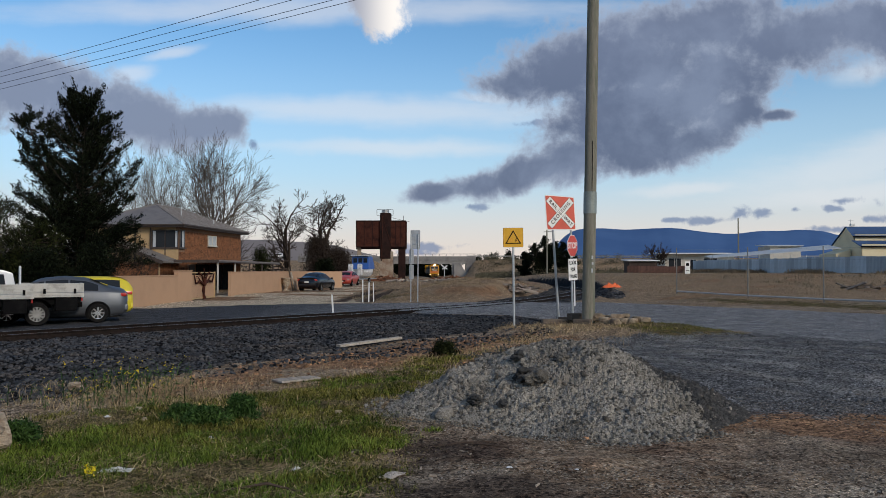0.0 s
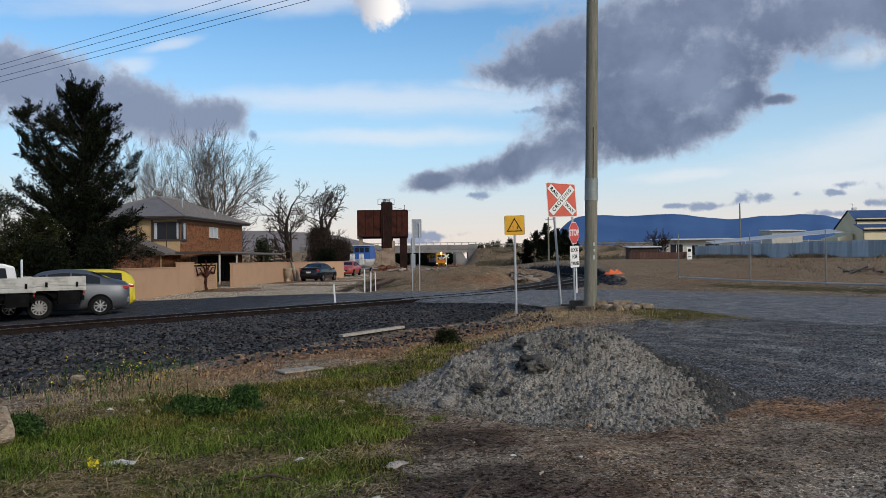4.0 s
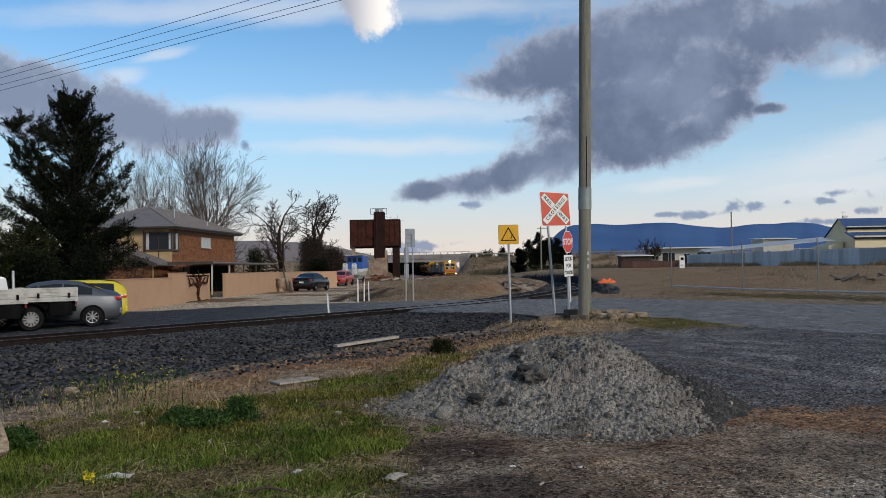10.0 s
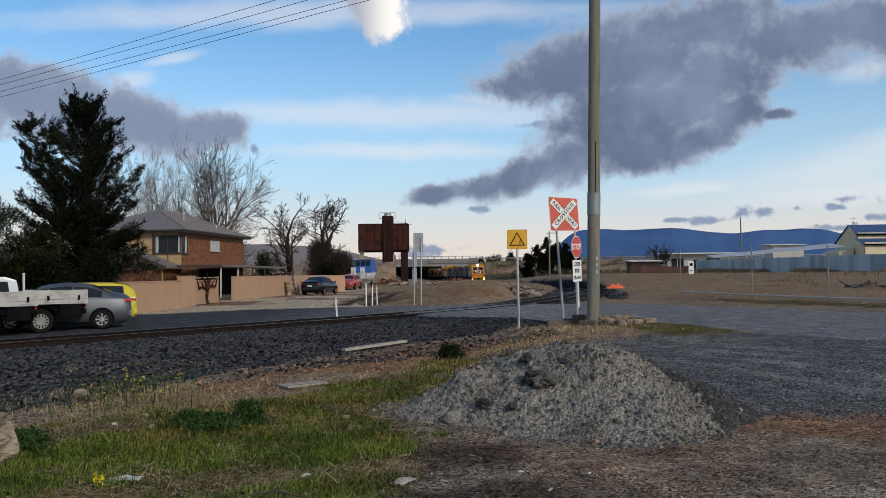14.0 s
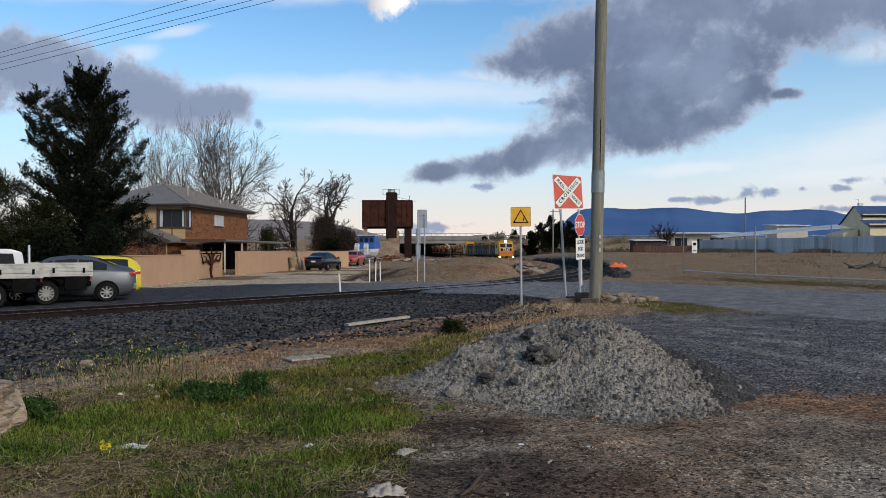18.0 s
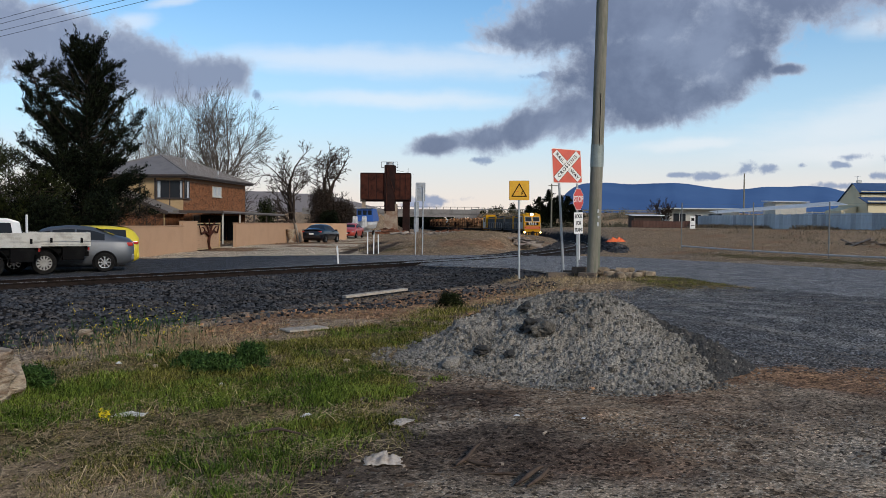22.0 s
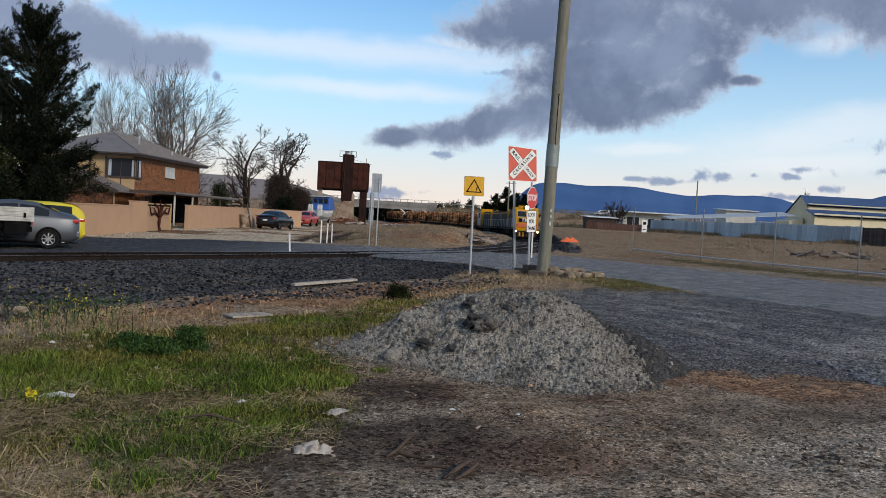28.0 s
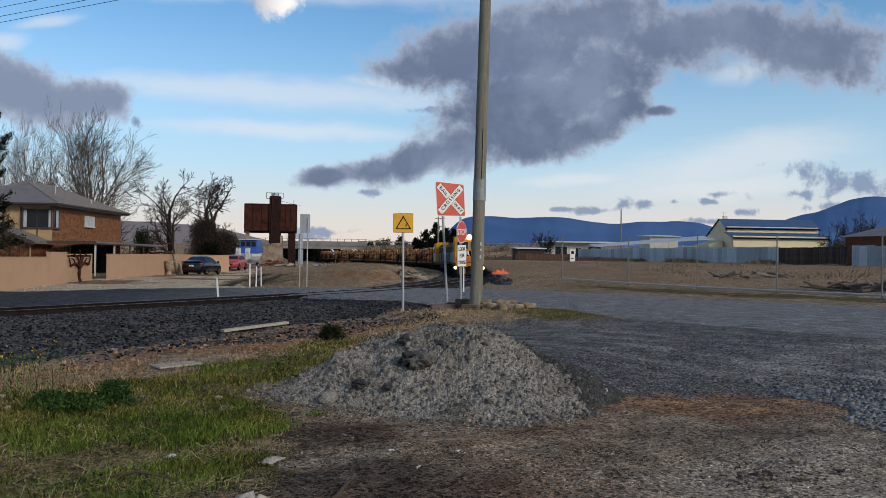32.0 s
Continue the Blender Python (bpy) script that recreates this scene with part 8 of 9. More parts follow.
    add_prism(plough, [(8.05, 0.18), (8.45, 0.18), (8.2, 0.85), (8.05, 0.85)], "y", -1.1, 1.1)
    part("pilot", plough, "t_black", th)
    for q in (-0.8, -0.4, 0.4, 0.8):
        part("pilot_stripe", box(8.36, q, 0.5, 0.02, 0.16, 0.5, rot=Matrix.Rotation(radians(-20), 3, "Y")), "t_yellow", th)
    part("coupler", box(8.5, 0, 0.82, 0.6, 0.28, 0.3, bevel=0.05), "t_black", th)
    part("coupler", box(-8.3, 0, 0.82, 0.6, 0.28, 0.3, bevel=0.05), "t_black", th)
    # long hood in stages
    for a, b, w, h, mt in ((-7.9, -6.9, 1.9, 3.15, "t_grey"), (-6.9, -1.9, 1.8, 3.15, "t_grey"), (-1.9, -1.0, 1.95, 3.3, "t_yellow"), (-1.0, 4.98, 1.8, 3.2, "t_grey")):
        part("hood", box((a + b) / 2, 0, (1.23 + h) / 2, b - a - 0.01, w, h - 1.23, bevel=0.07), mt, th)
        part("hood_roof", box((a + b) / 2, 0, h + 0.04, b - a - 0.1, w - 0.25, 0.14, bevel=0.03), "t_grey", th)
        if mt == "t_grey":
            n = int((b - a) / 0.75)
            for s in (-1, 1):
                for k in range(n):
                    part("hood_door", box(a + (k + 0.5) * (b - a) / n, s * (w / 2 + 0.012), 1.95, (b - a) / n - 0.08, 0.03, 1.25, bevel=0.006), "t_grey", th)
                part("hood_band", box((a + b) / 2, s * (w / 2 + 0.012), 3.02, b - a - 0.1, 0.03, 0.12), "t_yellow", th)
    part("exhaust", box(1.2, 0, 3.45, 0.8, 0.4, 0.3, bevel=0.03), "t_black", th)
    for q in (-4.6, -3.3):
        part("radiator_fan", rod((q, 0, 3.2), (q, 0, 3.34), 0.5, 0.5, 18), "t_black", th)
    for s in (-1, 1):
        part("walkway", box(-1.4, s * 1.1, 1.24, 12.6, 0.42, 0.05), "t_black", th)
        part("hand_rail", rod((-7.8, s * 1.28, 2.2), (4.9, s * 1.28, 2.2), 0.025), "t_pale", th)
        for k in range(9):
            part("stanchion", rod((-7.8 + k * 1.58, s * 1.28, 1.2), (-7.8 + k * 1.58, s * 1.28, 2.2), 0.022), "t_pale", th)
        part("side_sill", box(-0.2, s * 1.26, 1.1, 15.2, 0.03, 0.16), "t_grey", th)
    for s in (-0.7, 0.7):
        part("end_rail", rod((-8.0, s, 1.2), (-8.0, s, 2.25), 0.025), "t_pale", th)
    wheels = []
    for bx in (-4.9, 4.9):
        bogie(th, bx, 3, 3.2)
        for q in (-1.6, 0, 1.6):
            wheels.append(wheelset(th, bx + q, 0.46))
    return th


WAGON_L = 14.2


def log_wagon():
    th = tagged(empty("log_wagon"), "flat wagon stacked high with brown pine logs between steel stanchions", "wagon", "train")
    part("deck", box(0, 0, 1.02, WAGON_L - 0.7, 2.3, 0.2, bevel=0.02), "t_black", th)
    part("centre_sill", box(0, 0, 0.82, WAGON_L - 0.5, 0.5, 0.25), "t_black", th)
    for s in (-1, 1):
        part("coupler", box(s * (WAGON_L / 2 - 0.2), 0, 0.8, 0.5, 0.25, 0.25), "t_black", th)
        part("end_frame", box(s * 6.75, 0, 1.75, 0.08, 2.2, 1.2), "rustdark", th)
        for k in range(7):
            part("stanchion", box(-6.54 + k * 2.18, s * 1.2, 2.1, 0.05, 0.06, 2.1), "rustdark", th)
    rng = np.random.default_rng(77)
    for k in range(6):
        bm = bmesh.new()
        cx, rows = -5.45 + k * 2.18, int(rng.integers(9, 11))
        for r in range(rows):
            for c in range(9):
                yy = -1.02 + 2.04 * (c + 0.5 + rng.uniform(-0.25, 0.25) + 0.25 * (r % 2)) / 9.3
                zz = 1.24 + 0.215 * r + rng.uniform(-0.03, 0.03)
                if rng.random() < (0.12 if r < rows - 2 else 0.3 + 0.25 * (r - rows + 2)):
                    continue
                ln, ox, rr = rng.uniform(1.6, 2.1), rng.uniform(-0.16, 0.16), rng.uniform(0.07, 0.155)
                a = (cx + ox - ln / 2, yy + rng.uniform(-0.12, 0.12), zz + rng.uniform(-0.12, 0.12))
                b = (cx + ox + ln / 2, yy + rng.uniform(-0.12, 0.12), zz + rng.uniform(-0.12, 0.12))
                add_rod(bm, a, b, rr, rr * rng.uniform(0.8, 1.0), 7)
        ob = part("log_load", bm, "log", th, "stack of brown pine logs")
        ob["kind"] = "stuff"
    for bx in (-4.9, 4.9):
        bogie(th, bx, 2, 1.75)
        for q in (-0.88, 0.88):
            wheelset(th, bx + q, 0.42)
    return th


loco_a = locomotive(True)
loco_b = locomotive(False)
wagons = [log_wagon()]
for _ in range(9):
    wagons.append(copy_thing(wagons[0], Matrix.Identity(4)))


# vehicles on the motorway
def motor_car(material, label):
    th = tagged(empty("motorway_car"), label, "car")
    part("body", prism([(-2.2, 0.35), (2.2, 0.35), (2.25, 0.8), (1.3, 0.95), (0.6, 1.45), (-1.6, 1.45), (-2.2, 1.0)], "y", -0.85, 0.85, bevel=0.08), material, th)
    for s in (-1, 1):
        part("side_window", prism([(-1.5, 1.0), (1.05, 0.98), (0.5, 1.36), (-1.45, 1.36)], "y", s * 0.852, s * 0.862), "glass", th)
        for q in (-1.35, 1.35):
            wheel(th, q, s * 0.76, 0.32, 0.2, 6)
    return th


car_1 = motor_car("p_white", "white car driving along the distant motorway")
car_2 = motor_car("p_white", "white car crossing the distant motorway bridge")

# ---- foreground: turf, weeds, stones, litter ----
def blades(name, x, y, z, h, w, lean, material, label, category, seed, kind="stuff", bend=0.5):
    """Grass blades as bent two-piece strips."""
    rng = np.random.default_rng(seed)
    n = len(x)
    a = rng.uniform(0, 6.283, n)
    lx, ly = np.cos(a) * lean * h, np.sin(a) * lean * h
    b = rng.uniform(0, 6.283, n)
    wx, wy = np.cos(b) * w / 2, np.sin(b) * w / 2
    p0 = np.stack([x, y, z - 0.01], 1)
    mid = p0 + np.stack([lx * 0.35, ly * 0.35, h * 0.6], 1)
    tip = p0 + np.stack([lx, ly, h * (1 - bend * lean * 0.6)], 1)
    s = np.stack([wx, wy, 0 * wx], 1)
    V = np.stack([p0 - s, p0 + s, mid + s * 0.75, mid - s * 0.75, tip], 1).reshape(-1, 3)
    base = np.arange(n, dtype=np.int32) * 5
    quad = np.stack([base, base + 1, base + 2, base + 3], 1)
    tri = np.stack([base + 3, base + 2, base + 4], 1)
    loops = np.concatenate([np.concatenate([quad, tri], 1).ravel()])
    me = bpy.data.meshes.new(name)
    me.vertices.add(n * 5)
    me.vertices.foreach_set("co", V.astype(np.float32).ravel())
    me.loops.add(n * 7)
    me.loops.foreach_set("vertex_index", loops.astype(np.int32))
    me.polygons.add(n * 2)
    st = np.stack([np.arange(n) * 7, np.arange(n) * 7 + 4], 1).ravel().astype(np.int32)
    me.polygons.foreach_set("loop_start", st)
    me.update(calc_edges=True)
    me.materials.append(M[material])
    return tagged(new(name, me), label, category, kind=kind)


def near_turf():
    rng = np.random.default_rng(301)
    n = 1100000
    # denser in the foreground
    y = 2.6 + 19.0 * rng.random(n) ** 1.7
    x = rng.uniform(-1.0, 0.25, n) * (y * 0.60 + 1.0)
    z, za, zb = heights(x, y)
    cl = fbm(x, y, 1.3, 3) + 0.5
    fine = fbm(x + 9, y, 4.5, 2) + 0.5
    g = za[:, 0] * (0.62 + 1.4 * np.clip(cl - 0.25, 0, 1)) * np.clip(fine * 2.0 - 0.2, 0.2, 1.3)
    keep = rng.random(n) < g
    # thin patches near the track and bare earth
    x, y, z, cl = x[keep], y[keep], z[keep], cl[keep]
    n = len(x)
    h = (0.014 + 0.034 * rng.random(n) + 0.045 * rng.random(n) ** 6) * (0.55 + 1.3 * np.clip(cl - 0.3, 0, 0.8)) * (1 + 0.012 * y)
    lush = rng.random(n) < np.clip(2.6 * (cl - 0.22), 0.35, 0.95) * np.clip(0.25 + 0.75 * sstep(y + 0.25 * x, 3.9, 5.4), 0, 1)
    w = 0.0025 + 0.003 * rng.random(n) + 0.0003 * y
    le = rng.uniform(0.35, 1.25, n)
    blades("grass", x[lush], y[lush], z[lush], h[lush] * 1.15, w[lush], le[lush], "grass", "short green grass in uneven clumps", "grass", 302)
    d = ~lush
    blades("dry_grass", x[d], y[d], z[d], h[d] * 1.05, w[d] * 0.8, le[d] * 1.7, "straw", "thin dry yellowed grass among the green", "grass", 303)


def dry_growth():
    rng = np.random.default_rng(311)
    # beside the ballast and round the pole
    n = 150000
    y = 6 + 22 * rng.random(n)
    x = rng.uniform(-9, 6, n)
    z, za, zb = heights(x, y)
    g = np.clip(zb[:, 1] * 1.5, 0, 1) * np.clip(fbm(x, y, 1.1, 3) * 2.2 + 0.75, 0, 1.2)
    keep = (rng.random(n) < g * 0.5) & (za[:, 2] < 0.3)
    x, y, z = x[keep], y[keep], z[keep]
    n = len(x)
    blades("dry_grass", x, y, z, rng.uniform(0.03, 0.17, n) * (0.6 + 0.8 * rng.random(n)), 0.003 + 0.0003 * y, rng.uniform(0.4, 1.5, n), "straw", "dry straw-coloured grass along the drain and pole base", "grass", 312)
    # heap inside the curve and the bank on the right
    n = 92000
    x = np.concatenate([rng.uniform(-9, 8, 42000), rng.uniform(9, 44, 50000)])
    y = np.concatenate([43 + 32 * rng.random(42000) ** 1.4, 30 + 60 * rng.random(50000) ** 1.3])
    z, za, zb = heights(x, y)
    d, _ = line_dist(x, y)
    g = np.clip(zb[:, 1], 0, 1) * np.clip(fbm(x, y, 0.35, 3) * 1.8 + 0.75, 0, 1.2)
    keep = (rng.random(n) < g) & (za[:, 2] < 0.2) & (d > 3.4)
    x, y, z = x[keep], y[keep], z[keep]
    n = len(x)
    blades("dry_grass", x, y, z, rng.uniform(0.05, 0.19, n) * (0.35 + rng.random(n)), 0.007 + 0.00025 * y, rng.uniform(0.4, 1.4, n), "drybank", "dry straw-coloured grass over the banks beyond the road", "grass", 313)
    # rank dead growth along the foot of the sheet fences
    n = 9000
    q = rng.random(n)
    x = 37.2 + 9.6 * q - rng.random(n) ** 2 * 1.6 - 0.3
    y = 121 - 52 * q + rng.normal(0, 0.4, n)
    tall = np.clip(fbm(x * 0 + 3, y, 0.35, 3) * 2.4 + 0.45, 0.1, 1.2)
    blades("dry_grass", x, y, heights(x, y)[0], rng.uniform(0.15, 0.7, n) * tall, 0.04 + 0.02 * rng.random(n), rng.uniform(0.2, 1.0, n), "drybank", "rank dead grass along the foot of the steel fence", "grass", 315)
    # thin dark weeds on the slope below the palings
    n = 2600
    x, y = rng.uniform(24, 46, n), rng.uniform(46, 76, n)
    k = rng.random(n) < np.clip(fbm(x, y, 0.4, 3) * 5 - 0.6, 0, 1)
    x, y = x[k], y[k]
    n = len(x)
    blades("weeds", x, y, heights(x, y)[0], rng.uniform(0.12, 0.4, n), 0.03 + 0.02 * rng.random(n), rng.uniform(0.3, 1.2, n), "scrub", "dull dark weeds on the dry slope", "weeds", 316)
    # green strip below the fence and on the verge
    n = 60000
    x, y = np.where(rng.random(n) < 0.6, rng.uniform(1, 9, n), rng.uniform(9, 24, n)), np.where(rng.random(n) < 0.6, rng.uniform(18, 28, n), rng.uniform(24, 52, n))
    z, za, zb = heights(x, y)
    keep = (rng.random(n) < za[:, 0] * 1.2) & (za[:, 2] < 0.3)
    x, y, z = x[keep], y[keep], z[keep]
    n = len(x)
    blades("grass", x, y, z, rng.uniform(0.02, 0.08, n), 0.005 + 0.0003 * y, rng.uniform(0.4, 1.2, n), "grass", "green grass on the verge near the pole and fence", "grass", 314)


def straw_tangles():
    """Flattened bleached stalks lying in patches over the turf."""
    rng = np.random.default_rng(371)
    pts = []
    for cx, cy, r, k in ((-3.0, 5.6, 0.55, 420), (-2.2, 6.05, 0.6, 380), (-1.5, 5.5, 0.5, 300), (-3.5, 6.4, 0.5, 240), (-1.9, 7.4, 0.35, 240), (-2.7, 7.0, 0.45, 200), (-1.0, 6.6, 0.35, 160), (-0.7, 5.4, 0.3, 160),
                         (-2.6, 4.6, 0.6, 520), (-1.3, 4.4, 0.5, 480), (-3.8, 4.8, 0.6, 300), (-2.0, 3.9, 0.6, 520), (-1.0, 3.7, 0.4, 360), (-1.4, 8.8, 0.4, 120), (-0.3, 8.6, 0.3, 80), (-4.6, 8.6, 0.5, 140)):
        a, q = rng.uniform(0, 6.283, k), r * np.sqrt(rng.random(k))
        pts.append(np.column_stack([cx + np.cos(a) * q * 1.4, cy + np.sin(a) * q]))
    p = np.vstack(pts)
    n = len(p)
    z = heights(p[:, 0], p[:, 1])[0] + rng.uniform(0.01, 0.06, n)
    a = rng.normal(0.2, 0.9, n)
    L = rng.uniform(0.03, 0.11, n)
    d = np.column_stack([np.cos(a), np.sin(a), rng.normal(0.08, 0.22, n)]) * L[:, None]
    w = np.column_stack([-np.sin(a), np.cos(a), 0 * a]) * rng.uniform(0.0016, 0.0034, n)[:, None]
    c = np.column_stack([p, z])
    v = np.stack([c - d - w, c + d - w * 0.6, c + d + w * 0.6, c - d + w], 1)
    tagged(flakes("straw_litter", v, "straw"), "tangled bleached stalks lying over the turf", "straw", kind="stuff")


def grass_tufts():
    """Ranker tufts of fresh grass, arching out of the short turf."""
    rng = np.random.default_rng(305)
    n = 900
    y = 3.0 + 12.5 * rng.random(n) ** 1.25
    x = rng.uniform(-1.0, 0.1, n) * (y * 0.58 + 0.8)
    z, za, zb = heights(x, y)
    g = za[:, 0] * np.clip(fbm(x + 4, y - 2, 0.9, 3) * 3.2 + 0.45, 0, 1)
    k = rng.random(n) < g * 1.15
    spots = np.vstack([np.column_stack([cx + rng.normal(0, sx, c), cy + rng.normal(0, sy, c)]) for cx, cy, sx, sy, c in
                       ((-3.1, 7.5, 0.5, 0.3, 46), (-1.7, 7.3, 0.6, 0.3, 46), (-3.6, 6.5, 0.35, 0.25, 26), (-1.1, 8.3, 0.4, 0.3, 22), (-1.5, 5.9, 0.45, 0.25, 22))])
    x, y = np.append(x[k], spots[:, 0]), np.append(y[k], spots[:, 1])
    m = rng.integers(70, 210, len(x))
    r = np.repeat(rng.uniform(0.05, 0.15, len(x)), m)
    tall = np.repeat(rng.uniform(0.5, 1.0, len(x)) ** 1.3, m)
    bx, by = np.repeat(x, m) + rng.normal(0, 1, len(r)) * r, np.repeat(y, m) + rng.normal(0, 1, len(r)) * r
    bz = heights(bx, by)[0]
    h = tall * rng.uniform(0.05, 0.15, len(r)) * (1 - 0.35 * sstep(by, 7, 11))
    blades("grass_tufts", bx, by, bz, h, 0.003 + 0.003 * rng.random(len(r)) + 0.0003 * by, rng.uniform(0.25, 1.15, len(r)), "lush", "fresh green grass tufts in the turf", "grass", 306)


near_turf()
grass_tufts()
dry_growth()
straw_tangles()


def flower_patch():
    rng = np.random.default_rng(321)
    n = 170
    y = rng.uniform(9.2, 12.8, n)
    x = -4.35 + rng.normal(0, 0.6, n) - (y - 11) * 0.25
    z = heights(x, y)[0]
    m = 5200
    sy = rng.uniform(9.4, 12.2, m)
    sx = -4.2 + rng.normal(0, 0.8, m) - (sy - 11) * 0.3
    blades("dry_grass", sx, sy, heights(sx, sy)[0], rng.uniform(0.03, 0.2, m) * rng.random(m) ** 0.5, 0.004 + 0.003 * rng.random(m), rng.uniform(0.3, 1.6, m), "straw", "bleached dead stalks along the ballast edge", "grass", 323)
    h = rng.uniform(0.12, 0.42, n)
    blades("weed_stem", x, y, z, h, np.full(n, 0.010), rng.uniform(0.1, 0.5, n), "weed", "thin stems of yellow-flowered weeds", "weeds", 322)
    c = np.stack([x, y, z], 1)
    v = leaves_at(rng, c + np.array([0, 0, 0.10]), (0.05, 0.05, 0.05), 4, 0.06, 0.014, 0.5)
    tagged(flakes("weed_leaves", v, "weed"), "small dark leaves of flowering weeds", "weeds", kind="stuff")
    k = rng.random(n) < 0.6
    v = leaves_at(rng, c[k] + np.stack([0 * h[k], 0 * h[k], h[k] * 0.95], 1), (0.018, 0.018, 0.012), 3, 0.018, 0.013, 0.8)
    tagged(flakes("yellow_flowers", v, "petal"), "small yellow flowers above the ballast edge", "flowers", kind="stuff")
    v = leaves_at(rng, np.array([[-2.80, 6.36, 0.07]]), (0.022, 0.02, 0.022), 34, 0.035, 0.014, 0.8)
    tagged(flakes("yellow_weed", v, "petal"), "single bright yellow weed in the turf", "weed", kind="stuff")


flower_patch()
for k, (x, y, sx, sz, sd) in enumerate(((-2.5, 8.5, 0.65, 0.2, 331), (-2.85, 8.85, 0.55, 0.18, 332), (-2.2, 8.75, 0.5, 0.26, 335), (0.04, 15.5, 0.72, 0.30, 333), (-4.0, 7.6, 0.5, 0.22, 334))):
    bush("weed_clump", x, y, (sx, sx * 0.8, sz), sd, "low dark green weed clump in the turf", "weeds", "olive" if sd == 333 else "weed", 3200, 0.055, 0.012)


def boulder():
    ob = lump("sandstone_block", (-4.30, 7.1, 0.19), (1.0, 0.9, 0.72), "sandstone", "pale weathered sandstone block on the grass", "stone", 3, cuts=4, rough=0.30)
    return ob


boulder()
for k, (x, y, s, lab) in enumerate(((-1.2, 9.3, 0.09, "small pale stone in the grass"), (-3.55, 9.4, 0.09, "small pale stone in the grass"), (0.02, 9.05, 0.30, "blocky grey stone at the foot of the heap"),
                                    (-3.3, 8.9, 0.08, "small pale stone in the grass"), (-5.1, 11.2, 0.22, "tan stone by the ballast edge"))):
    lump("stone", (x, y, ground_z(x, y) + s * 0.2), (s, s * 0.8, s * 0.75), "sandstone" if s < 0.3 else "pile", lab, "stone", 11 + k, cuts=2, rough=0.2)
# lumps of crusted rock on the heap
for k, (x, y, s, mt) in enumerate(((1.06, 9.22, 0.24, "pile"), (0.96, 9.34, 0.24, "pile_dark"), (0.36, 9.1, 0.14, "pile_dark"), (0.66, 8.92, 0.11, "pile_dark"), (1.42, 9.5, 0.14, "pile"), (0.9, 9.75, 0.14, "pile_dark"))):
    hz = float(heap_z(np.array([x]), np.array([y]))[0]) + ground_z(x, y)
    lump("rock_lump", (x, y, hz - s * 0.05), (s * 1.1, s * 1.0, s * 0.8), mt, "crusted grey lump on the rock heap", "stone", 31 + k, cuts=3, rough=0.4, flat=2.0)
M["polestone"] = surface("tan_brown_field_stone", (0.30, 0.235, 0.165), 0.9, alt=(0.15, 0.11, 0.08), patch=4, grain=30, vary=0.25, bump=0.7, depth=0.03, rand=0.35)
# flat stones and old timbers round the pole
rng_p = np.random.default_rng(41)
for k in range(13):
    a = k / 13 * 3.3 - 0.3
    x, y = 4.75 + 1.1 * (k % 7) / 6 - 0.2 * (k > 6), 23.2 + 0.5 * rng_p.random() + 0.5 * (k > 6)
    s = rng_p.uniform(0.16, 0.4)
    lump("flat_stone", (x, y, ground_z(x, y) + 0.07 + 0.10 * (k > 6)), (s * 1.3, s * 1.05, s * 0.75), "polestone", "flat tan stone stacked beside the power pole", "stone", 51 + k, cuts=2, rough=0.2)
for k, (x, y, ln, rz, zz) in enumerate(((3.4, 24.6, 0.8, 8, 0.06), (3.9, 24.9, 0.7, -6, 0.1), (4.0, 24.5, 0.45, 30, 0.22), (4.7, 25.0, 0.6, 15, 0.08), (4.1, 23.8, 0.5, -30, 0.05))):
    ob = part("timber_block", box(0, 0, 0, ln, 0.24, 0.2, bevel=0.02), "sleeper")
    ob.matrix_basis = pose(x, y, ground_z(x, y) + zz, 0, 0, rz)
    tagged(ob, "old dark timber block at the foot of the sign", "timber")


def plank(x0, y0, x1, y1, w, t, label, material="wood", lift=0.03):
    a, b = Vector((x0, y0, ground_z(x0, y0) + lift)), Vector((x1, y1, ground_z(x1, y1) + lift))
    d = b - a
    bm = box(0, 0, 0, d.length, w, t, bevel=0.006)
    for v in bm.verts:
        v.co.z += 0.01 * noise.noise(v.co * 2)
    ob = part("plank", bm, material)
    ob.matrix_basis = Matrix.Translation((a + b) / 2) @ d.to_track_quat("X", "Z").to_matrix().to_4x4()
    return tagged(ob, label, "plank")


plank(-2.43, 18.8, -1.06, 20.1, 0.17, 0.055, "long bleached timber plank at the foot of the ballast", lift=0.07)
plank(-2.42, 11.75, -1.92, 12.2, 0.30, 0.03, "flat pale board lying in the grass")


def stick(pts, r, label):
    limbs = Limbs(6)
    q = [Vector((x, y, ground_z(x, y) + r * 0.8 + z)) for x, y, z in pts]
    limbs.add(q, [r * 0.45, r * 1.1, r * 0.9, r * 0.3][:len(q)])
    th = limbs.mesh("stick", "twig", None)
    return tagged(th, label, "stick")


stick([(0.02, 5.15, 0), (0.10, 5.30, 0.01), (0.16, 5.48, 0.02), (0.22, 5.62, 0.03)], 0.015, "dark curved stick on the bare earth")
stick([(0.08, 5.30, 0), (0.16, 5.24, 0.0), (0.26, 5.20, 0.0)], 0.012, "dark twig on the bare earth")
stick([(0.38, 4.75, 0), (0.48, 4.92, 0.02), (0.55, 5.05, 0.03), (0.60, 5.13, 0.02)], 0.017, "dark split branch on the bare earth")
stick([(0.45, 4.72, 0), (0.55, 4.90, 0.01), (0.62, 5.06, 0.02)], 0.015, "dark split branch on the bare earth")
stick([(0.18, 5.02, 0), (0.36, 5.04, 0.0), (0.42, 5.02, 0.0)], 0.010, "thin twig on the bare earth")
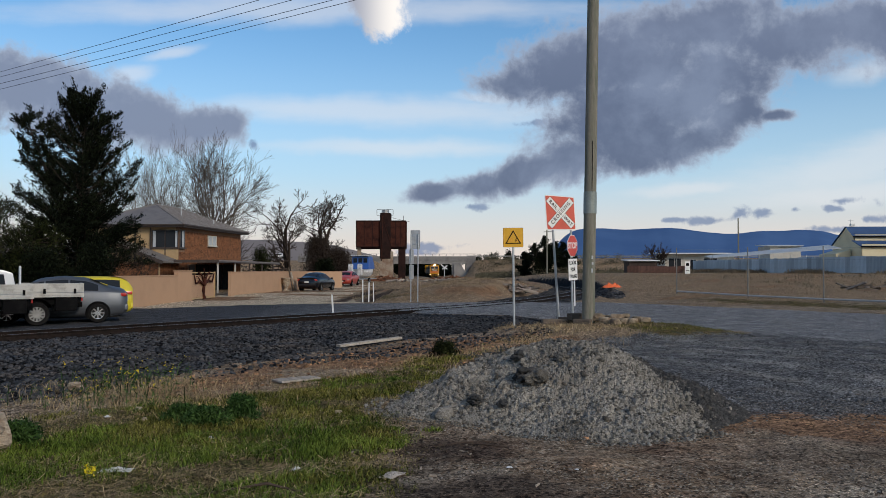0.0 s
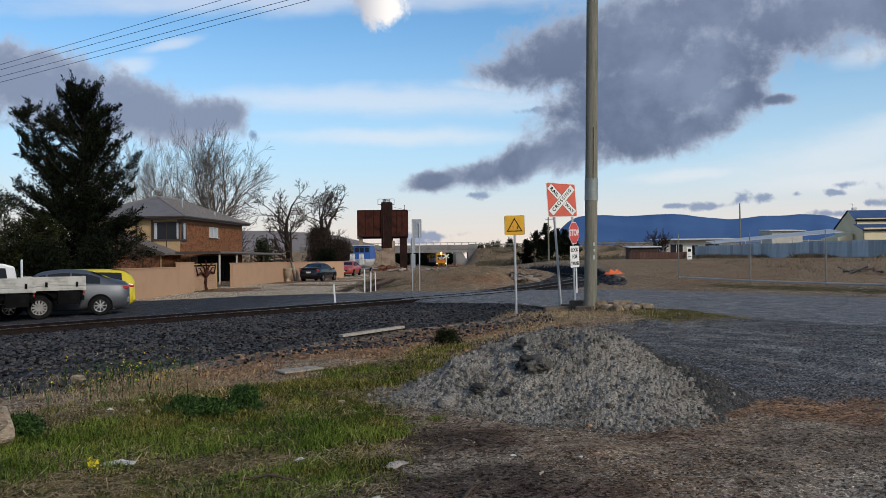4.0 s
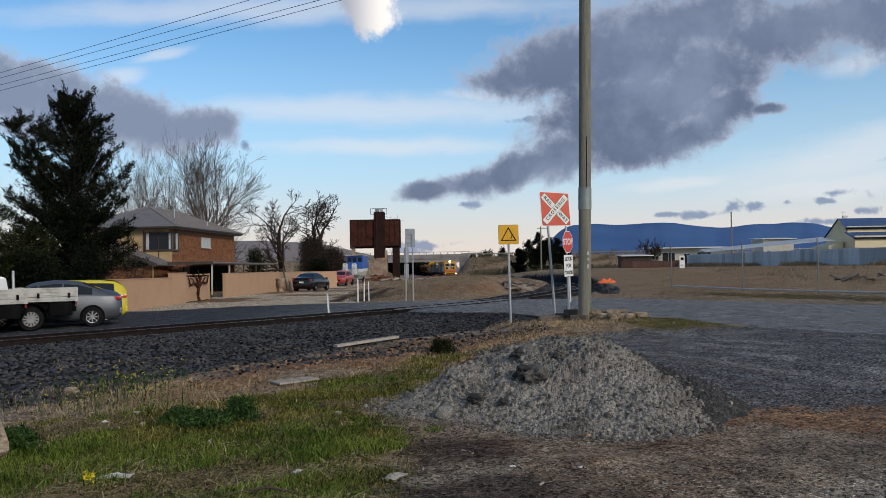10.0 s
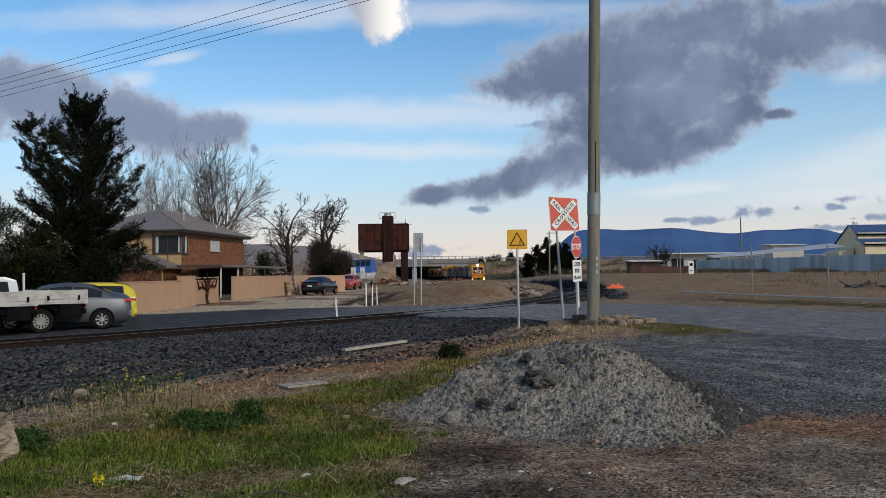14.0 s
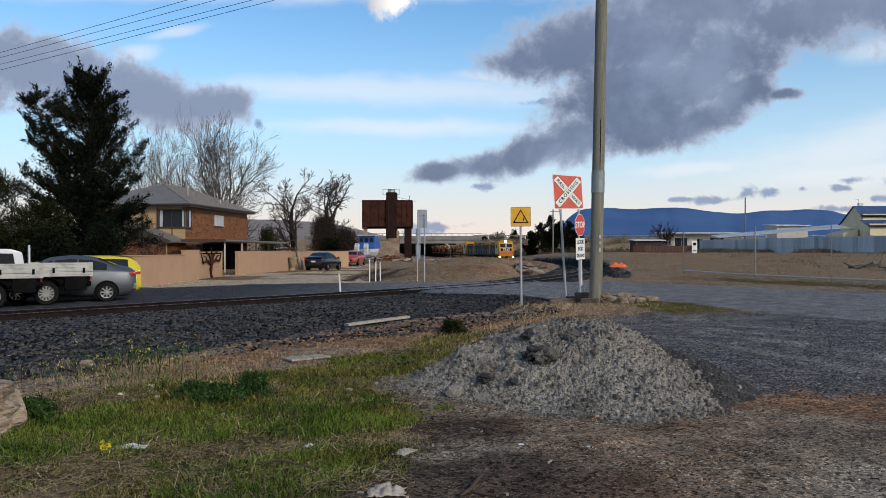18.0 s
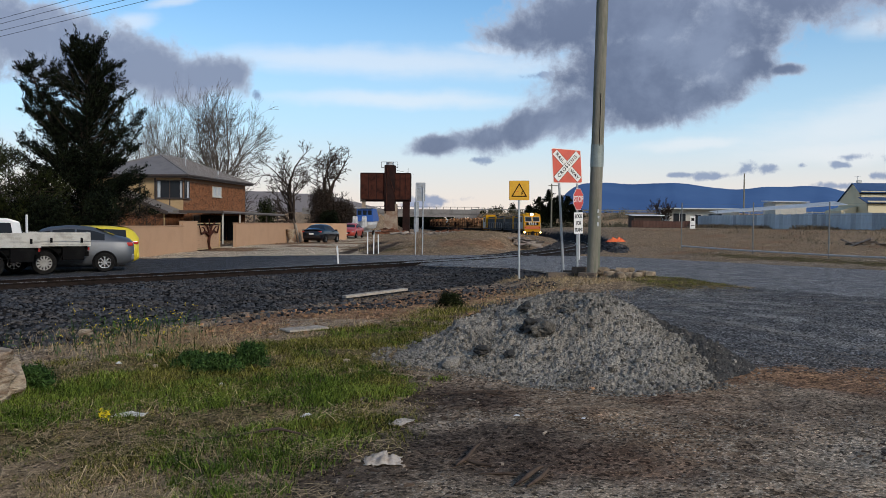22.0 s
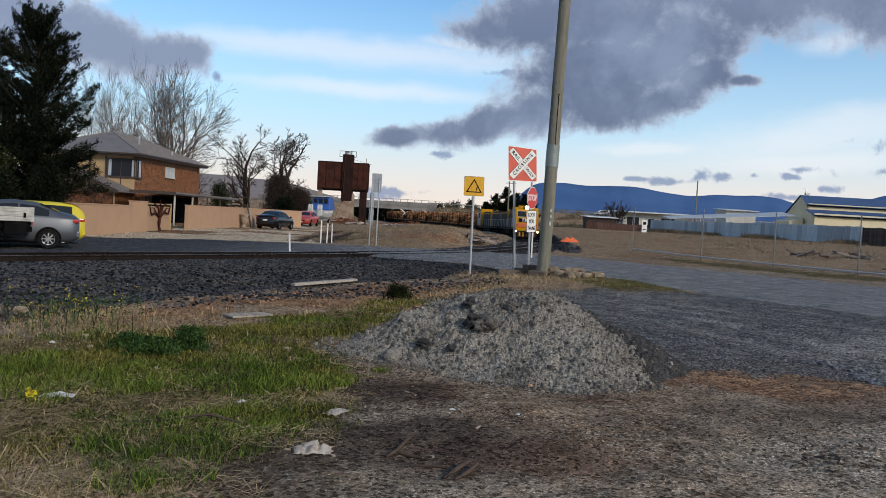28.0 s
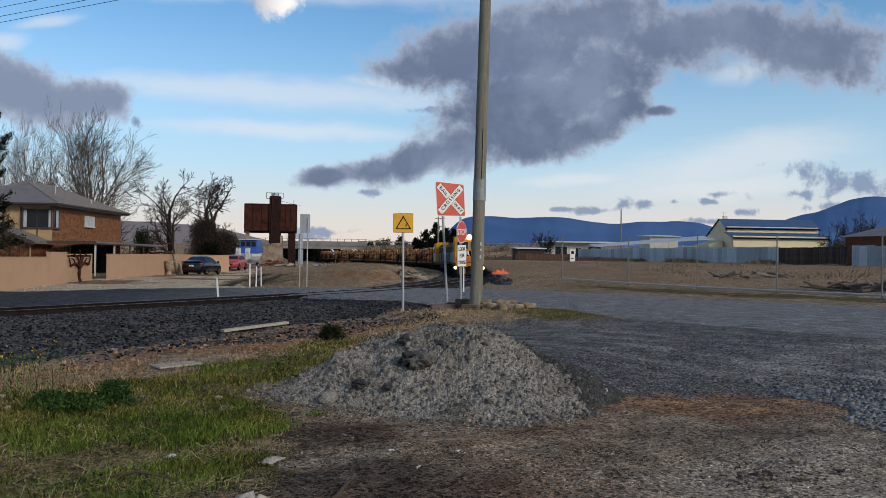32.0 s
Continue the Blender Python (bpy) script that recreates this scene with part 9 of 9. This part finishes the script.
stick([(0.05, 7.62, 0), (0.3, 7.60, 0.01), (0.62, 7.48, 0)], 0.008, "thin grey stick before the heap")
stick([(-0.1, 7.55, 0), (0.2, 7.72, 0.01), (0.5, 7.78, 0)], 0.007, "thin grey stick before the heap")
stick([(-0.95, 5.75, 0.01), (-1.3, 5.9, 0.05), (-1.7, 5.85, 0.03), (-2.0, 6.0, 0.0)], 0.010, "bleached stalk in the dry grass")


def crumple(x, y, size, material, label, category, seed, flat=0.35, name="litter"):
    """Crumpled cloth or paper."""
    bm = bmesh.new()
    bmesh.ops.create_grid(bm, x_segments=16, y_segments=16, size=0.5)
    for v in bm.verts:
        p = Vector((v.co.x * 5 + seed, v.co.y * 5, seed * 0.7))
        r = max(0.0, 1 - (v.co.x ** 2 + v.co.y ** 2) * 3.4)
        v.co.x += 0.10 * noise.noise(p * 1.3)
        v.co.y += 0.10 * noise.noise(p * 1.3 + Vector((9, 0, 0)))
        v.co.z = flat * 0.5 * (abs(noise.noise(p * 0.7)) + 0.7 * abs(noise.noise(p * 2.1))) * (0.2 + r)
    bmesh.ops.solidify(bm, geom=list(bm.faces), thickness=0.012)
    for v in bm.verts:
        v.co = Vector((v.co.x * size[0], v.co.y * size[1], v.co.z * max(size)))
    ob = part(name, bm, material, smooth=True)
    ob.matrix_basis = pose(x, y, ground_z(x, y) + 0.008, 0, 0, seed * 61 % 360)
    return tagged(ob, label, category)


M["bluestone"] = surface("blue_grey_broken_stone", (0.16, 0.163, 0.168), 0.85, alt=(0.11, 0.112, 0.116), patch=4, grain=50, island=0.6)
M["rag"] = surface("dirty_pale_cloth", (0.46, 0.41, 0.36), 0.95, alt=(0.30, 0.26, 0.22), patch=14, grain=60, vary=0.15, bump=0.5)
M["paper"] = surface("dirty_white_paper", (0.62, 0.62, 0.62), 0.8, alt=(0.45, 0.44, 0.42), patch=14, grain=60, vary=0.1)
M["clayclod"] = surface("crumbled_orange_clay", (0.30, 0.165, 0.09), 0.95, alt=(0.17, 0.10, 0.065), patch=2, grain=40, island=0.6)
M["earthwood"] = surface("dirty_weathered_wood", (0.26, 0.215, 0.17), 0.95, alt=(0.15, 0.12, 0.095), patch=6, grain=40, island=0.4)
M["earthstone"] = surface("dusty_brown_grey_stone", (0.21, 0.18, 0.15), 0.9, alt=(0.12, 0.10, 0.083), patch=6, grain=60, island=0.75)
crumple(-0.46, 5.22, (0.25, 0.19), "rag", "crumpled dirty cloth on the bare earth", "rag", 3, 0.5)
crumple(-0.40, 6.30, (0.22, 0.13), "rag", "flattened tan cardboard scrap at the turf edge", "litter", 4, 0.2)
crumple(-2.24, 7.75, (0.10, 0.09), "paper", "small scrap of white plastic in the grass", "litter", 5, 0.7)
crumple(-2.70, 6.62, (0.26, 0.12), "paper", "torn white paper lying in the grass", "litter", 6, 0.3)
crumple(-1.24, 6.75, (0.12, 0.05), "paper", "small scrap of white paper in the grass", "litter", 7, 0.4)
crumple(-3.75, 9.0, (0.08, 0.06), "paper", "small white scrap near the weeds", "litter", 8, 0.5)
crumple(0.55, 6.6, (0.05, 0.04), "paper", "tiny white scrap on the earth", "litter", 9, 0.5)
crumple(1.1, 6.55, (0.05, 0.03), "paper", "tiny white scrap on the earth", "litter", 10, 0.4)


def loose_stones():
    rng = np.random.default_rng(351)
    n = 34000
    y = 3.0 + 8.5 * rng.random(n) ** 1.4
    x = rng.uniform(-1.2, 7.5, n)
    z, za, zb = heights(x, y)
    keep = (za[:, 0] < 0.35) & (stains(x, y)[:, 0] < 0.35) & (heap_z(x, y) < -0.05) & (rng.random(n) < np.clip(fbm(x, y, 0.8, 3) * 2.4 + 0.6, 0.05, 1))
    x, y, z = x[keep], y[keep], z[keep]
    s = 0.007 + 0.012 * rng.random(len(x)) + 0.022 * rng.random(len(x)) ** 8
    stones("loose_gravel", np.column_stack([x, y, z + s * 0.05]), s * 0.7, "earthstone", "loose small grey stones trodden into the earth", "gravel", seed=352)
    n = 9000
    y, x = rng.uniform(8, 22, n), rng.uniform(-7, 2.5, n)
    z, za, zb = heights(x, y)
    keep = (rng.random(n) < np.clip(zb[:, 0], 0, 1) * 0.9) & (za[:, 0] < 0.3)
    x, y, z = x[keep], y[keep], z[keep]
    s = 0.015 + 0.05 * rng.random(len(x)) ** 4
    stones("clay_clods", np.column_stack([x, y, z + s * 0.1]), s, "clayclod", "crumbled orange-brown clay and stones beside the ballast", "clay", seed=354)
    n = 5200
    x, y = 5.35 + np.abs(rng.normal(0, 1.0, n)), rng.normal(8.5, 0.85, n)
    x = x + 0.9 * fbm(x, y, 0.8, 3)
    s = 0.016 + 0.04 * rng.random(n) ** 2
    stones("loose_gravel", np.column_stack([x, y, heights(x, y)[0] + s * 0.15]), s, "bluestone", "coarse blue-grey broken stone at the edge of the driveway", "gravel", seed=355)
    n = 900
    x, y = rng.normal(1.15, 0.28, n), rng.normal(16.2, 0.8, n)
    s = 0.02 + 0.03 * rng.random(n)
    stones("loose_gravel", np.column_stack([x + 0.3 * (y - 16.2), y, heights(x + 0.3 * (y - 16.2), y)[0] + s * 0.4]), s, "pile_dark", "spill of dark gravel behind the rock heap", "gravel", seed=356)
    n = 11000
    y = 9.0 + 14 * rng.random(n) ** 1.3
    x = rng.uniform(2.5, 13, n)
    z, za, zb = heights(x, y)
    keep = (za[:, 1] > 0.4) & (za[:, 2] < 0.05) & (heap_z(x, y) < -0.05) & (y < 19)
    x, y, z = x[keep], y[keep], z[keep]
    s = 0.008 + 0.014 * rng.random(len(x)) + 0.02 * rng.random(len(x)) ** 8
    stones("loose_gravel", np.column_stack([x, y, z + s * 0.15]), s, "pile_dark", "loose dark blue-grey gravel of the driveway", "gravel", seed=353)


loose_stones()


def wood_scraps():
    """Broken bark and splinters trodden along the edge of the turf."""
    rng = np.random.default_rng(391)
    for mt, lab, k, sd in (("twig", "dark bark scraps and splinters on the damp earth", 200, 1), ("earthwood", "weathered wood splinters along the turf edge", 80, 2)):
        q = rng.random(k)
        y = 4.2 + 4.2 * q
        x = np.interp(y, [4, 5.6, 7.6, 9], [-1.1, -0.6, -0.3, -0.4]) + rng.normal(0.15, 0.38, k)
        z = heights(x, y)[0]
        a = rng.normal(0.3, 0.9, k)
        L = 0.010 + 0.035 * rng.random(k) ** 2.5
        d = np.column_stack([np.cos(a), np.sin(a), rng.normal(0, 0.1, k)]) * L[:, None]
        w = np.column_stack([-np.sin(a), np.cos(a), rng.normal(0, 0.4, k)]) * (0.004 + 0.006 * rng.random(k))[:, None]
        far = rng.random(k) < 0.25
        x, y = np.where(far, rng.normal(3.35, 0.22, k), x), np.where(far, rng.normal(5.6, 0.16, k), y)
        z = heights(x, y)[0]
        c = np.column_stack([x, y, z + 0.012])
        top = np.stack([c - d - w, c + d * 0.9 - w * 0.6, c + d + w * 0.5, c - d * 0.8 + w], 1)
        low = top - np.array([0, 0, 0.009])
        V = np.concatenate([top, low], 1).reshape(-1, 3)
        quad = np.array([(0, 1, 2, 3), (4, 5, 1, 0), (5, 6, 2, 1), (6, 7, 3, 2), (7, 4, 0, 3)])
        F = (quad[None] + (np.arange(k) * 8)[:, None, None]).reshape(-1, 4)
        tagged(raw("wood_scraps", V.tolist(), F.tolist(), mt), lab, "wood scraps", kind="stuff")


wood_scraps()


def orange_netting():
    bm = bmesh.new()
    bmesh.ops.create_grid(bm, x_segments=18, y_segments=8, size=0.5)
    for v in bm.verts:
        p = v.co * 4
        v.co.z = 0.34 * max(0, 1 - 3.5 * v.co.y ** 2 - 2.5 * v.co.x ** 2) * (0.5 + abs(noise.noise(p)) * 1.4)
        v.co.x, v.co.y = v.co.x * 1.5 + 0.2 * noise.noise(p), v.co.y * 0.8
    bmesh.ops.solidify(bm, geom=list(bm.faces), thickness=0.02)
    ob = part("safety_netting", bm, "orange")
    ob.matrix_basis = pose(13.5, 65.0, ground_z(13.5, 65.0), 0, 0, 10)
    return tagged(ob, "crumpled orange plastic safety netting beside the line", "netting")


orange_netting()


def dark_mound():
    rng = np.random.default_rng(361)
    n = 1300
    r, a = np.sqrt(rng.random(n)), rng.uniform(0, 6.283, n)
    x, y = 11.0 + np.cos(a) * r * 0.8 + 0.14 * np.sin(a) * r * 6, 53.5 + np.sin(a) * r * 6
    z = heights(x, y)[0] + 0.35 * (1 - r) * rng.random(n) ** 0.4
    s = rng.uniform(0.08, 0.18, n)
    stones("ballast_mound", np.column_stack([x, y, z]), s, "ballast", "low mound of spare dark ballast beside the curve", "gravel", seed=362)


dark_mound()


def urn(x, y):
    bm = bmesh.new()
    prof = [(0.0, 0), (0.24, 0), (0.26, 0.08), (0.14, 0.16), (0.12, 0.30), (0.24, 0.46), (0.32, 0.70), (0.30, 0.95), (0.38, 1.02), (0.38, 1.08), (0.28, 1.08), (0.24, 0.8), (0.0, 0.78)]
    n = 16
    rings = [[bm.verts.new((r * math.cos(6.2832 * k / n), r * math.sin(6.2832 * k / n), z)) for k in range(n)] for r, z in prof[1:-1]]
    for a, b in zip(rings, rings[1:]):
        for k in range(n):
            bm.faces.new((a[k], a[(k + 1) % n], b[(k + 1) % n], b[k]))
    bm.faces.new(rings[0][::-1])
    bm.faces.new(rings[-1])
    ob = part("stone_urn", bm, "sandstone", smooth=True)
    ob.matrix_basis = pose(x, y, ground_z(x, y))
    return tagged(ob, "tall pale stone urn against the yard wall", "urn", "urns by the wall")


urn(-12.35, 64.0)
urn(-11.75, 67.5)
for k, (x0, z1) in enumerate(((-12.05, 1.9), (-11.95, 1.5))):
    ob = part("leaning_board", rod((x0, 65.3 + k * 0.5, 0.0), (x0 - 0.35, 65.2 + k * 0.5, z1), 0.06), "wood" if k else "sleeper")
    tagged(ob, "old board leaning on the rendered wall", "board")


def motions():
    """The train comes round the curve; two cars pass on the motorway."""
    s23, speed = s_at_y(117.5), 5.2
    lead_off = LOCO_L / 2 - 0.2

    def pose_at(s, half):
        xa, ya = along(s + half)
        xb, yb = along(s - half)
        za, zb = float(rail_z(ya)), float(rail_z(yb))
        a, b = Vector((xa, ya, za)), Vector((xb, yb, zb))
        d = a - b
        return Matrix.Translation((a + b) / 2) @ Matrix.Rotation(math.atan2(d.y, d.x), 4, "Z") @ Matrix.Rotation(-math.asin((za - zb) / d.length), 4, "Y")

    times = [k * 0.5 for k in range(65)]
    off = -lead_off
    flip = Matrix.Rotation(math.pi, 4, "Z")
    walk(loco_a, [(t, pose_at(s23 + (t - 23) * speed + off, 4.9)) for t in times])
    off -= LOCO_L + 0.5
    walk(loco_b, [(t, pose_at(s23 + (t - 23) * speed + off, 4.9) @ flip) for t in times])
    off -= LOCO_L / 2 + WAGON_L / 2 + 0.5
    for w in wagons:
        walk(w, [(t, pose_at(s23 + (t - 23) * speed + off, 4.9)) for t in times])
        off -= WAGON_L + 0.15
    # wheels roll without slipping
    fine = [k * 0.1 for k in range(321)]
    for th, sign in ((loco_a, 1), (loco_b, -1)):
        for ob in th.children:
            if ob.name.startswith("wheelset"):
                x, r = ob.location.x, ob.location.z
                walk(ob, [(t, Matrix.Translation((x, 0, r)) @ Matrix.Rotation(sign * speed * t / r, 4, "Y")) for t in fine])
    # motorway traffic, seen over the bank and the bridge
    walk(car_1, [(t, pose(-49.0 - 24.5 * t, 240.5, 5.12, 0, 0, 180)) for t in (0, 32)])
    walk(car_2, [(t, pose(10.0 - 24.5 * (t - 30.0), 240.5, 5.12, 0, 0, 180)) for t in (0, 32)])


motions()
